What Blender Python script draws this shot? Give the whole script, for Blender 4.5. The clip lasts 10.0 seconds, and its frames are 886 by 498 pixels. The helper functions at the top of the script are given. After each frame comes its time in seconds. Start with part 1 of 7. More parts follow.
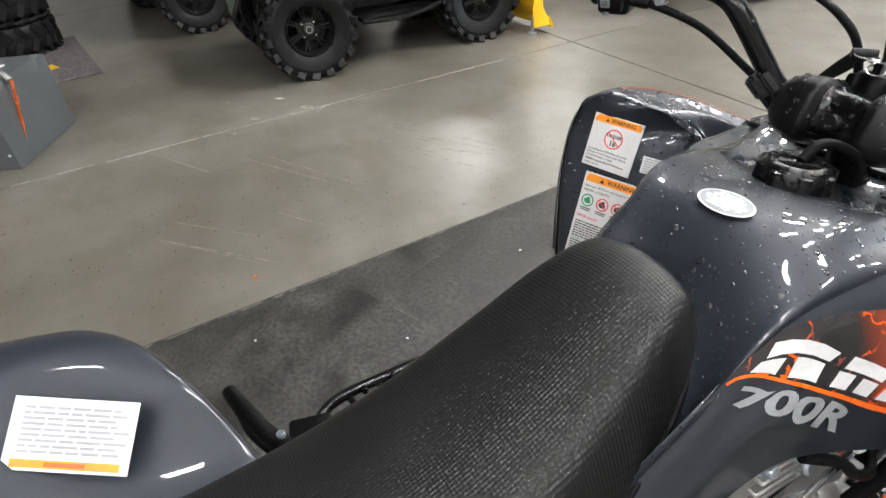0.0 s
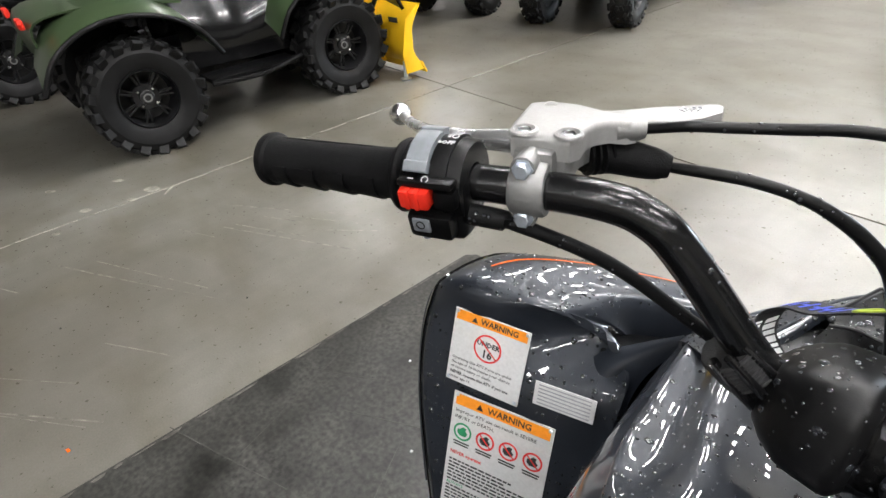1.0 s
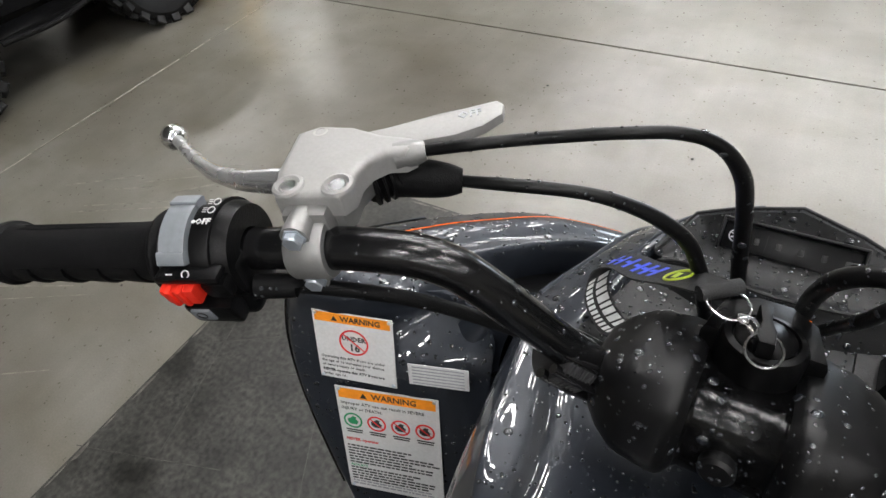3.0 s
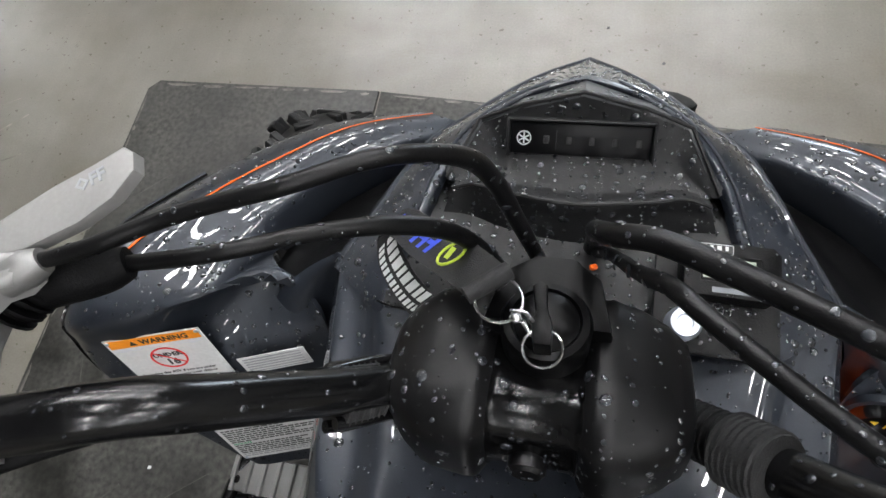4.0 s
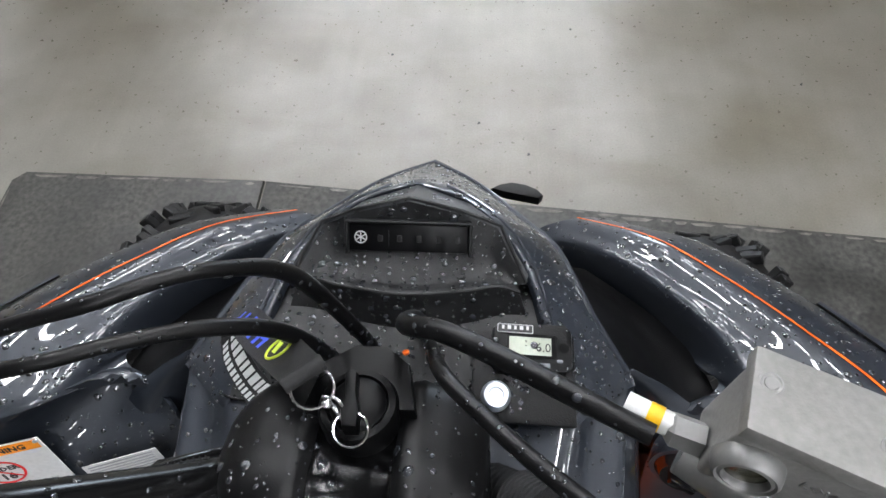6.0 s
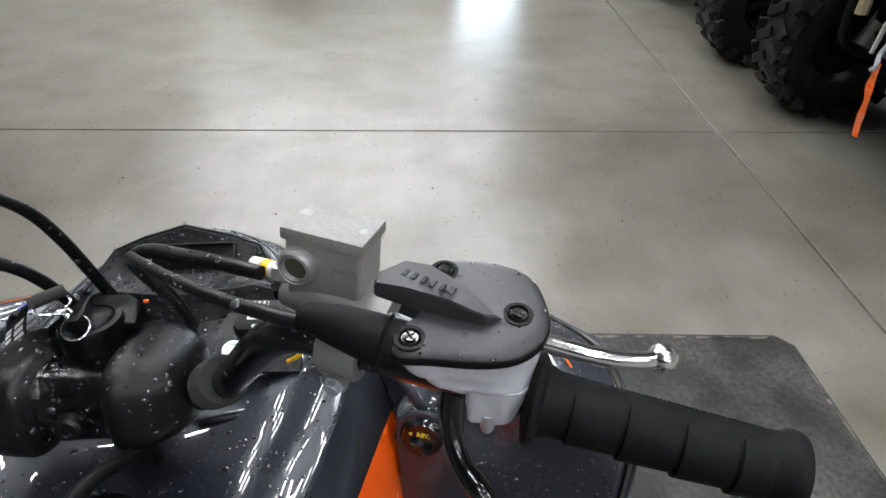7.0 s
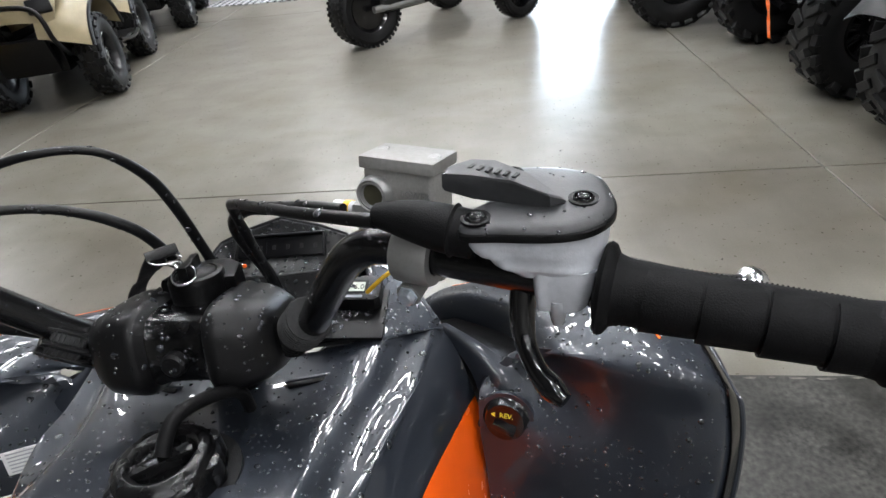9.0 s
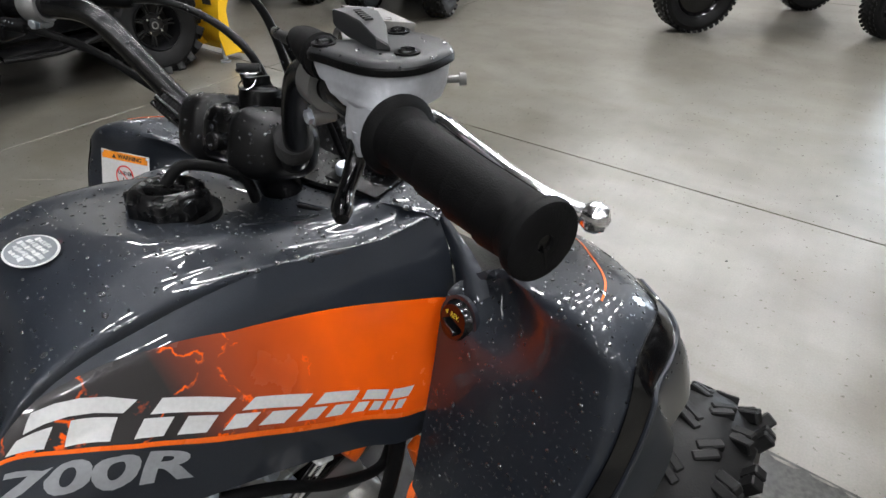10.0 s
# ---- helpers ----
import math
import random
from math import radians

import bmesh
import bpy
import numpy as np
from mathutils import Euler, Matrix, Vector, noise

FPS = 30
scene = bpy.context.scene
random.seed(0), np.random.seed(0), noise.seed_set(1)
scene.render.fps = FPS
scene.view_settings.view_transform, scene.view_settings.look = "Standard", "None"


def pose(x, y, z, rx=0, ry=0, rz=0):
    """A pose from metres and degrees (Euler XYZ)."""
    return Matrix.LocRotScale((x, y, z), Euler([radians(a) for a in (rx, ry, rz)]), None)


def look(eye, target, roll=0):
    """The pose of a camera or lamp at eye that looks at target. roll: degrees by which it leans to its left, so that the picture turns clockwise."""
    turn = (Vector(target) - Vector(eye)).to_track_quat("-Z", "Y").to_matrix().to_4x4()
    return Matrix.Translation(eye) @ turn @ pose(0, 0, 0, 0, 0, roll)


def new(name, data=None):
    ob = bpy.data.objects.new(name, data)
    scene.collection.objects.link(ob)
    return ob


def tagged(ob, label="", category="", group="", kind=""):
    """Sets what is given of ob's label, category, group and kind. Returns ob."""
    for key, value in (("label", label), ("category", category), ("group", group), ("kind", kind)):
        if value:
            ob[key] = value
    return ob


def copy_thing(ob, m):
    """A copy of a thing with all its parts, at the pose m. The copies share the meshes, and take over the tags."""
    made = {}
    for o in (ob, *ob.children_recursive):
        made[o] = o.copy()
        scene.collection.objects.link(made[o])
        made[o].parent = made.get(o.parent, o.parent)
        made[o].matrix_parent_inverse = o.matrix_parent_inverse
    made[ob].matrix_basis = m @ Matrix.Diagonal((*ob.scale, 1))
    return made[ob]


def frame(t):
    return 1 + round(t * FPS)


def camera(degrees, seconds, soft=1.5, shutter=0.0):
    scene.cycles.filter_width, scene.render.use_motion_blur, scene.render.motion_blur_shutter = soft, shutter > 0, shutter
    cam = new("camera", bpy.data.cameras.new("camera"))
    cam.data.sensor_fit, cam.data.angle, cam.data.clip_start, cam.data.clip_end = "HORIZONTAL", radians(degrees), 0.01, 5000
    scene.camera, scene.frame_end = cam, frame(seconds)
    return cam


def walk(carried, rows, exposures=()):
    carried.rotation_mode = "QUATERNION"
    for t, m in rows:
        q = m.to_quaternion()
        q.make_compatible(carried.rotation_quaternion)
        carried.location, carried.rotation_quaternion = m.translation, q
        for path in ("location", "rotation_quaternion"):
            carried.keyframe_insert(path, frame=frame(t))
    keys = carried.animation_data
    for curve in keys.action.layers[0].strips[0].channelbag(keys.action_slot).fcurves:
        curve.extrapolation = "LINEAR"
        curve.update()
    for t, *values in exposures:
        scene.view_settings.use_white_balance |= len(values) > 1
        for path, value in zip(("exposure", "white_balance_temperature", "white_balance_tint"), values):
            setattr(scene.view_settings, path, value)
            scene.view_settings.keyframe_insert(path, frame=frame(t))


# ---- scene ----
cam = camera(76.7, 10.0)
PATH = [
    (0, (0.276, -0.453, 1.227), (-1.163, 0.298, 0.059), -4.9),
    (0.5, (0.176, -0.276, 1.235), (-1.198, 0.623, 0.093), -5.3),
    (1, (-0.01, -0.113, 1.236), (-1.301, 0.928, 0.119), -5.6),
    (1.5, (-0.083, -0.061, 1.213), (-1.291, 1.062, 0.083), -5.3),
    (2, (-0.095, -0.051, 1.202), (-1.235, 1.098, 0.029), -5.5),
    (2.5, (-0.086, -0.05, 1.212), (-1.178, 1.078, -0.027), -7.3),
    (3, (-0.013, -0.01, 1.275), (-0.918, 1.048, -0.16), -12.6),
    (3.2, (0.014, 0.021, 1.291), (-0.785, 1.004, -0.256), -16.6),
    (4.3, (0.021, 0.155, 1.255), (-0.345, 0.822, -0.595), -23.0),
    (4.5, (0.023, 0.161, 1.254), (-0.302, 0.829, -0.603), -21.0),
    (5, (0.024, 0.159, 1.252), (-0.221, 0.837, -0.614), -15.6),
    (5.2, (0.025, 0.159, 1.254), (-0.186, 0.862, -0.606), -12.6),
    (6.3, (0.115, 0.076, 1.317), (0.003, 1.249, -0.298), -3.7),
    (6.5, (0.152, 0.025, 1.321), (0.074, 1.326, -0.196), -2.8),
    (7, (0.233, -0.079, 1.31), (0.368, 1.411, -0.019), 1.1),
    (7.5, (0.253, -0.126, 1.29), (0.376, 1.479, 0.103), -4.4),
    (8, (0.234, -0.151, 1.266), (0.265, 1.479, 0.107), -10.0),
    (8.5, (0.224, -0.157, 1.256), (0.196, 1.488, 0.118), -9.7),
    (9, (0.24, -0.142, 1.247), (0.068, 1.506, 0.128), -7.3),
    (9.3, (0.311, -0.143, 1.238), (-0.037, 1.485, 0.129), -5.8),
    (9.5, (0.375, -0.15, 1.23), (-0.128, 1.436, 0.12), -4.6),
    (10, (0.484, -0.144, 1.193), (-0.485, 1.185, 0.055), -1.1),
]
walk(cam, [(t, look(eye, target, roll)) for t, eye, target, roll in PATH],
     [(0.0, 0.38, 6450, 10.0), (1.0, 0.28, 6450, 10.0), (2.0, -0.04, 6450, 10.0), (3.0, -0.16, 6450, 10.0), (4.5, -0.14, 6250, 10.0), (6.5, -0.09, 6150, 10.0), (8.5, 0.04, 6200, 10.0), (9.5, 0.0, 6250, 10.0), (10.0, -0.27, 6300, 10.0)])

# ---------------------------------------------------------------- world and light
XC = 0.018            # centre line of the quad bike
world = bpy.data.worlds.new("hall_air")
scene.world = world
world.use_nodes = True
world.node_tree.nodes["Background"].inputs[0].default_value = (0.75, 0.78, 0.8, 1)
world.node_tree.nodes["Background"].inputs[1].default_value = 0.02
scene.view_settings.exposure = 0.0

CEIL = 5.2
STRIP = 121.0          # brightness of the ceiling tubes
DAY = 30.0            # brightness of the daylight behind the glass doors


# ---------------------------------------------------------------- materials
def mat(name, base, rough=0.5, metal=0.0, coat=0.0, var=0.15, scale=20.0, bump=0.0, bscale=200.0, rvar=0.1,
        fine=0.06, fscale=300.0, trans=0.0, ior=1.45, spec=0.5):
    """A surface with colour and gloss that vary at two scales, and fine relief."""
    m = bpy.data.materials.new(name)
    m.use_nodes = True
    nt = m.node_tree
    n, l = nt.nodes, nt.links
    p = n["Principled BSDF"]
    tc = n.new("ShaderNodeTexCoord")
    big = n.new("ShaderNodeTexNoise")
    big.inputs["Scale"].default_value, big.inputs["Detail"].default_value = scale, 5
    small = n.new("ShaderNodeTexNoise")
    small.inputs["Scale"].default_value, small.inputs["Detail"].default_value = fscale, 3
    l.new(tc.outputs["Object"], big.inputs["Vector"])
    l.new(tc.outputs["Object"], small.inputs["Vector"])
    def remap(src, amount):
        r = n.new("ShaderNodeMapRange")
        r.inputs["From Min"].default_value, r.inputs["From Max"].default_value = 0.3, 0.7
        r.inputs["To Min"].default_value, r.inputs["To Max"].default_value = 1 - amount, 1 + amount
        l.new(src, r.inputs["Value"])
        return r.outputs["Result"]
    mul = n.new("ShaderNodeMath")
    mul.operation = "MULTIPLY"
    l.new(remap(big.outputs["Fac"], var), mul.inputs[0])
    l.new(remap(small.outputs["Fac"], fine), mul.inputs[1])
    v = n.new("ShaderNodeVectorMath")
    v.operation = "SCALE"
    v.inputs[0].default_value = base
    l.new(mul.outputs[0], v.inputs["Scale"])
    l.new(v.outputs[0], p.inputs["Base Color"])
    rr = n.new("ShaderNodeMapRange")
    rr.inputs["From Min"].default_value, rr.inputs["From Max"].default_value = 0.3, 0.7
    rr.inputs["To Min"].default_value = max(0.0, rough * (1 - rvar))
    rr.inputs["To Max"].default_value = min(1.0, rough * (1 + rvar))
    l.new(big.outputs["Fac"], rr.inputs["Value"])
    l.new(rr.outputs["Result"], p.inputs["Roughness"])
    p.inputs["Metallic"].default_value = metal
    p.inputs["Coat Weight"].default_value = coat
    p.inputs["Coat Roughness"].default_value = 0.04
    p.inputs["Transmission Weight"].default_value = trans
    p.inputs["IOR"].default_value = ior
    p.inputs["Specular IOR Level"].default_value = spec
    if bump:
        bt = n.new("ShaderNodeTexNoise")
        bt.inputs["Scale"].default_value, bt.inputs["Detail"].default_value = bscale, 4
        l.new(tc.outputs["Object"], bt.inputs["Vector"])
        b = n.new("ShaderNodeBump")
        b.inputs["Strength"].default_value, b.inputs["Distance"].default_value = bump, 0.001
        l.new(bt.outputs["Fac"], b.inputs["Height"])
        l.new(b.outputs["Normal"], p.inputs["Normal"])
    return m


def glow(name, colour, strength):
    m = bpy.data.materials.new(name)
    m.use_nodes = True
    n = m.node_tree.nodes
    n.clear()
    e, o = n.new("ShaderNodeEmission"), n.new("ShaderNodeOutputMaterial")
    e.inputs[0].default_value, e.inputs[1].default_value = (*colour, 1), strength
    m.node_tree.links.new(e.outputs[0], o.inputs[0])
    return m


M = {}
M["paint"] = mat("grey_body_plastic", (0.0174, 0.0215, 0.0300), 0.44, 0.16, 1.0, 0.10, 6, 0, fine=0.12, fscale=900)
M["fenderpaint"] = mat("grey_fender_plastic", (0.0174, 0.0215, 0.0300), 0.46, 0.22, 0.6, 0.10, 6, 0, fine=0.12, fscale=900)
for k in ("paint", "fenderpaint"):
    M[k].node_tree.nodes["Principled BSDF"].inputs["Coat Roughness"].default_value = 0.012
M["paint_in"] = mat("dark_fender_plastic", (0.012, 0.012, 0.015), 0.22, 0.1, 0.6, 0.12, 8, 0.03, 60)
M["matte"] = mat("matte_black_plastic", (0.0036, 0.0036, 0.0039), 0.32, 0, 0, 0.2, 30, 0.25, 900, fine=0.15, spec=0.2)
M["gloss"] = mat("gloss_black_plastic", (0.004, 0.004, 0.0045), 0.16, 0, 0.3, 0.2, 20)
M["bar"] = mat("black_enamelled_steel", (0.0032, 0.0032, 0.0036), 0.24, 0.0, 0.1, 0.2, 30)
M["rubber"] = mat("black_rubber", (0.0046, 0.0046, 0.0050), 0.60, 0, 0, 0.2, 40, 0.3, 1200, fine=0.2, spec=0.14)
M["hose"] = mat("wet_black_hose", (0.0042, 0.0042, 0.0046), 0.36, 0, 0, 0.2, 40, 0.15, 1200, fine=0.2, spec=0.3)
M["tyre"] = mat("tyre_rubber", (0.0075, 0.0075, 0.0078), 0.5, 0, 0, 0.3, 14, 0.3, 300, fine=0.2, spec=0.24)
M["cast"] = mat("cast_aluminium", (0.25, 0.248, 0.245), 0.46, 0.55, 0, 0.06, 25, 0.06, 1500, fine=0.04, fscale=500)
M["silverpaint"] = mat("silver_painted_metal", (0.46, 0.475, 0.51), 0.38, 0.30, 0.2, 0.06, 25, 0.1, 900)
M["chrome"] = mat("polished_metal", (0.86, 0.86, 0.87), 0.17, 1.0, 0, 0.05, 30)
M["zinc"] = mat("zinc_plated_bolt", (0.62, 0.67, 0.74), 0.34, 0.8, 0, 0.1, 60)
M["orange"] = mat("orange_vinyl", (0.95, 0.15, 0.010), 0.28, 0, 0.5, 0.04, 20)
M["white"] = mat("white_vinyl", (0.66, 0.66, 0.66), 0.35, 0, 0.2, 0.03, 30)
M["ink"] = mat("black_ink", (0.03, 0.03, 0.03), 0.5)
M["greyink"] = mat("grey_ink", (0.33, 0.34, 0.36), 0.4)
M["labelorange"] = mat("label_orange", (0.90, 0.30, 0.02), 0.4)
M["redink"] = mat("red_ink", (0.75, 0.03, 0.03), 0.4)
M["greenink"] = mat("green_ink", (0.02, 0.30, 0.12), 0.4)
M["red"] = mat("red_switch_plastic", (0.75, 0.03, 0.015), 0.38, bump=0.1)
M["greyplastic"] = mat("grey_switch_plastic", (0.19, 0.205, 0.225), 0.42, bump=0.15)
M["yellow"] = mat("yellow_powder_coat", (0.85, 0.50, 0.015), 0.35, 0, 0.2, 0.06, 8)
M["green"] = mat("olive_green_plastic", (0.042, 0.066, 0.030), 0.35, 0, 0.3, 0.1, 8)
M["tan"] = mat("tan_plastic", (0.24, 0.20, 0.12), 0.4, 0, 0.2, 0.15, 8)
M["steel"] = mat("engine_aluminium", (0.45, 0.44, 0.42), 0.45, 0.8, 0, 0.2, 30, 0.3, 600)
M["cabinet"] = mat("grey_painted_steel", (0.085, 0.095, 0.10), 0.4, 0.1, 0, 0.1, 6, 0.05, 300)
M["lcd"] = mat("display_glass", (0.46, 0.50, 0.42), 0.2)
M["smoke"] = mat("smoked_display", (0.003, 0.003, 0.0035), 0.30, 0, 0, spec=0.15)
M["blue"] = mat("blue_print", (0.05, 0.09, 0.62), 0.5)
M["lime"] = mat("lime_print", (0.50, 0.62, 0.06), 0.5)
M["fabric"] = mat("black_webbing", (0.016, 0.016, 0.017), 0.75, bump=0.6, bscale=1500, fine=0.3)
# opaque beads: grey base stands in for light passed by clear water
M["water"] = mat("opaque_water_bead", (0.016, 0.018, 0.022), 0.22, 0, 1.0, 0, 10, rvar=0, fine=0, spec=0.5)
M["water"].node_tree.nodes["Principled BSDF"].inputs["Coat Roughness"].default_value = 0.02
M["wall"] = mat("painted_wall", (0.40, 0.39, 0.37), 0.7, 0, 0, 0.05, 1.0, 0.1, 80)
M["ceiling"] = mat("grey_ceiling", (0.13, 0.13, 0.13), 0.8, 0, 0, 0.08, 0.8)
M["polish"] = mat("polished_aluminium", (0.90, 0.90, 0.91), 0.27, 0.9, 0, 0.05, 40, 0.05, 400)
M["capmetal"] = mat("dark_grey_satin_cap", (0.030, 0.031, 0.033), 0.42, 0.0, 0.0, 0.15, 20, 0.1, 1100, fine=0.1)
M["lidgrey"] = mat("dull_cast_lid", (0.225, 0.22, 0.212), 0.55, 0.25, 0, 0.1, 30, 0.15, 900, fine=0.1)
M["capgrey"] = mat("dark_grey_plastic", (0.0115, 0.0118, 0.0125), 0.44, 0, 0, 0.15, 20, 0.25, 1300, fine=0.15, spec=0.34)
M["lockblack"] = mat("worn_black_plastic", (0.0022, 0.0022, 0.0024), 0.30, 0, 0, 0.2, 40, 0.1, 900, spec=0.12)
M["castdull"] = mat("dull_cast_aluminium", (0.30, 0.295, 0.285), 0.5, 0.45, 0, 0.08, 25, 0.12, 900, fine=0.08, fscale=500)
M["castpale"] = mat("frosted_cast_aluminium", (0.31, 0.306, 0.30), 0.5, 0.30, 0, 0.05, 25, 0.05, 1500, fine=0.04, fscale=500)
M["yellowprint"] = mat("yellow_print", (0.62, 0.50, 0.03), 0.5)
M["fuelcap"] = mat("wet_black_cap_plastic", (0.0030, 0.0030, 0.0033), 0.26, 0, 0.1, 0.3, 60, 0.2, 260, fine=0.2, rvar=0.5, spec=0.35)
# visor facet's up-facing brightness is put into this lighter grey
M["visor"] = mat("lit_visor_plastic", (0.034, 0.036, 0.040), 0.42, 0, 0.1, 0.12, 20, 0.1, 1100, fine=0.12)
M["darkprint"] = mat("dark_display_print", (0.0085, 0.0085, 0.009), 0.4)
M["wheelblack"] = mat("satin_black_wheel", (0.006, 0.006, 0.0065), 0.30, 0.0, 0.1, 0.15, 10)
M["tube"] = glow("lit_diffuser", (1.0, 0.985, 0.965), STRIP)
M["sky"] = glow("daylight", (0.80, 0.90, 1.0), DAY)
M["rug"] = mat("grey_rug", (0.10, 0.09, 0.09), 0.9, 0, 0, 0.6, 40, 0.8, 400, fine=0.4)


def concrete():
    """Polished concrete: mottled, stained, worn and glossy in patches."""
    m = mat("polished_concrete", (0.30, 0.285, 0.245), 0.3)
    nt = m.node_tree
    n, l = nt.nodes, nt.links
    p = n["Principled BSDF"]
    tc = n.new("ShaderNodeTexCoord")
    def noise_at(sc, det, dist=0.0, stretch=None):
        t = n.new("ShaderNodeTexNoise")
        t.inputs["Scale"].default_value, t.inputs["Detail"].default_value = sc, det
        t.inputs["Distortion"].default_value = dist
        if stretch:
            mp = n.new("ShaderNodeMapping")
            mp.inputs["Rotation"].default_value = (0, 0, stretch[1])
            mp.inputs["Scale"].default_value = stretch[0]
            l.new(tc.outputs["Object"], mp.inputs["Vector"])
            l.new(mp.outputs[0], t.inputs["Vector"])
        else:
            l.new(tc.outputs["Object"], t.inputs["Vector"])
        return t.outputs["Fac"]
    def ramp(src, stops):
        r = n.new("ShaderNodeValToRGB")
        e = r.color_ramp.elements
        while len(e) < len(stops):
            e.new(0.5)
        for el, (pos, c) in zip(e, stops):
            el.position, el.color = pos, (*c, 1)
        l.new(src, r.inputs["Fac"])
        return r.outputs["Color"]
    def mix(kind, fac, a, b):
        x = n.new("ShaderNodeMix")
        x.data_type, x.blend_type = "RGBA", kind
        x.inputs["Factor"].default_value = fac
        l.new(a, x.inputs["A"])
        l.new(b, x.inputs["B"])
        return x.outputs["Result"]
    c0 = ramp(noise_at(0.8, 5, 0.1), [(0.22, (0.110, 0.099, 0.079)), (0.5, (0.203, 0.193, 0.168)), (0.78, (0.292, 0.284, 0.258))])
    c1 = ramp(noise_at(5, 4, 0.1), [(0.15, (0.58, 0.57, 0.545)), (0.85, (1.0, 1.0, 1.0))])
    c2 = ramp(noise_at(170, 4), [(0.25, (0.80, 0.80, 0.79)), (0.75, (1.0, 1.0, 1.0))])
    c3 = ramp(noise_at(3.0, 6, 0.2, ((9, 0.7, 1), 0.62)), [(0.35, (0.90, 0.90, 0.90)), (0.95, (1.0, 1.0, 1.0))])
    c4 = ramp(noise_at(2.3, 7, 0.4, ((1, 1.7, 1), 0.4)), [(0.30, (0.76, 0.73, 0.66)), (0.56, (1.0, 1.0, 1.0))])
    col = mix("MULTIPLY", 1.0, mix("MULTIPLY", 1.0, mix("MULTIPLY", 1.0, mix("MULTIPLY", 0.8, c0, c1), c2), c3), c4)
    l.new(col, p.inputs["Base Color"])
    r1 = n.new("ShaderNodeMapRange")
    r1.inputs["From Min"].default_value, r1.inputs["From Max"].default_value = 0.05, 0.95
    r1.inputs["To Min"].default_value, r1.inputs["To Max"].default_value = 0.25, 0.33
    l.new(noise_at(55, 4), r1.inputs["Value"])
    l.new(r1.outputs["Result"], p.inputs["Roughness"])
    p.inputs["Specular IOR Level"].default_value = 0.72
    b = n.new("ShaderNodeBump")
    b.inputs["Strength"].default_value, b.inputs["Distance"].default_value = 0.06, 0.002
    l.new(noise_at(60, 5), b.inputs["Height"])
    l.new(b.outputs["Normal"], p.inputs["Normal"])
    return m


M["concrete"] = concrete()
M["mat"] = mat("rubber_mat", (0.031, 0.0305, 0.0272), 0.54, 0, 0, 0.5, 7, 0.4, 150, rvar=0.3, fine=0.55, fscale=75)
M["matworn"] = mat("worn_mat_edge", (0.105, 0.100, 0.088), 0.6, var=0.5, scale=40)
M["matscuff"] = mat("grey_mat_scuff", (0.050, 0.0485, 0.044), 0.6, var=0.4, scale=30)
M["joint"] = mat("joint_filler", (0.035, 0.033, 0.03), 0.8)
M["pale"] = mat("pale_joint_wear", (0.34, 0.32, 0.28), 0.6, var=0.4, scale=30)
M["scuff"] = mat("faint_scuff", (0.195, 0.184, 0.160), 0.4, var=0.5, scale=25)


# ---------------------------------------------------------------- building tools
def root(name, label, category, group="", kind="", at=None):
    ob = new(name)
    ob.empty_display_size = 0.05
    if at is not None:
        ob.matrix_world = at
    return tagged(ob, label, category, group, kind)


def mesh_ob(name, bm, material, smooth=True, angle=40.0):
    bmesh.ops.recalc_face_normals(bm, faces=bm.faces)
    me = bpy.data.meshes.new(name)
    if smooth:
        for f in bm.faces:
            f.smooth = True
        lim = radians(angle)
        for e in bm.edges:
            if len(e.link_faces) == 2 and e.calc_face_angle(0) > lim:
                e.smooth = False
    bm.to_mesh(me)
    bm.free()
    for m in (material if isinstance(material, (list, tuple)) else [material]):
        me.materials.append(m)
    return new(name, me)


def part(name, bm, material, parent, label="", smooth=True, angle=40.0):
    ob = mesh_ob(name, bm, material, smooth, angle)
    ob.parent = parent
    return tagged(ob, label)


def thing(name, bm, material, label, category, group="", kind="", smooth=True):
    return tagged(mesh_ob(name, bm, material, smooth), label, category, group, kind)



def spline(pts, n):
    """Catmull-Rom through pts, n points a span."""
    pts = [Vector(p) for p in pts]
    out = []
    for i in range(len(pts) - 1):
        p0, p1, p2, p3 = pts[max(i - 1, 0)], pts[i], pts[i + 1], pts[min(i + 2, len(pts) - 1)]
        for k in range(n):
            t = k / n
            out.append(0.5 * (2 * p1 + (p2 - p0) * t + (2 * p0 - 5 * p1 + 4 * p2 - p3) * t * t + (3 * p1 - p0 - 3 * p2 + p3) * t ** 3))
    out.append(pts[-1])
    return out


def surface(net, nu=6, nv=6):
    """Smooth net of points (rows of equal length) between control rows."""
    cols = [spline(r, nv) for r in net]
    return [list(r) for r in zip(*[spline([c[j] for c in cols], nu) for j in range(len(cols[0]))])]


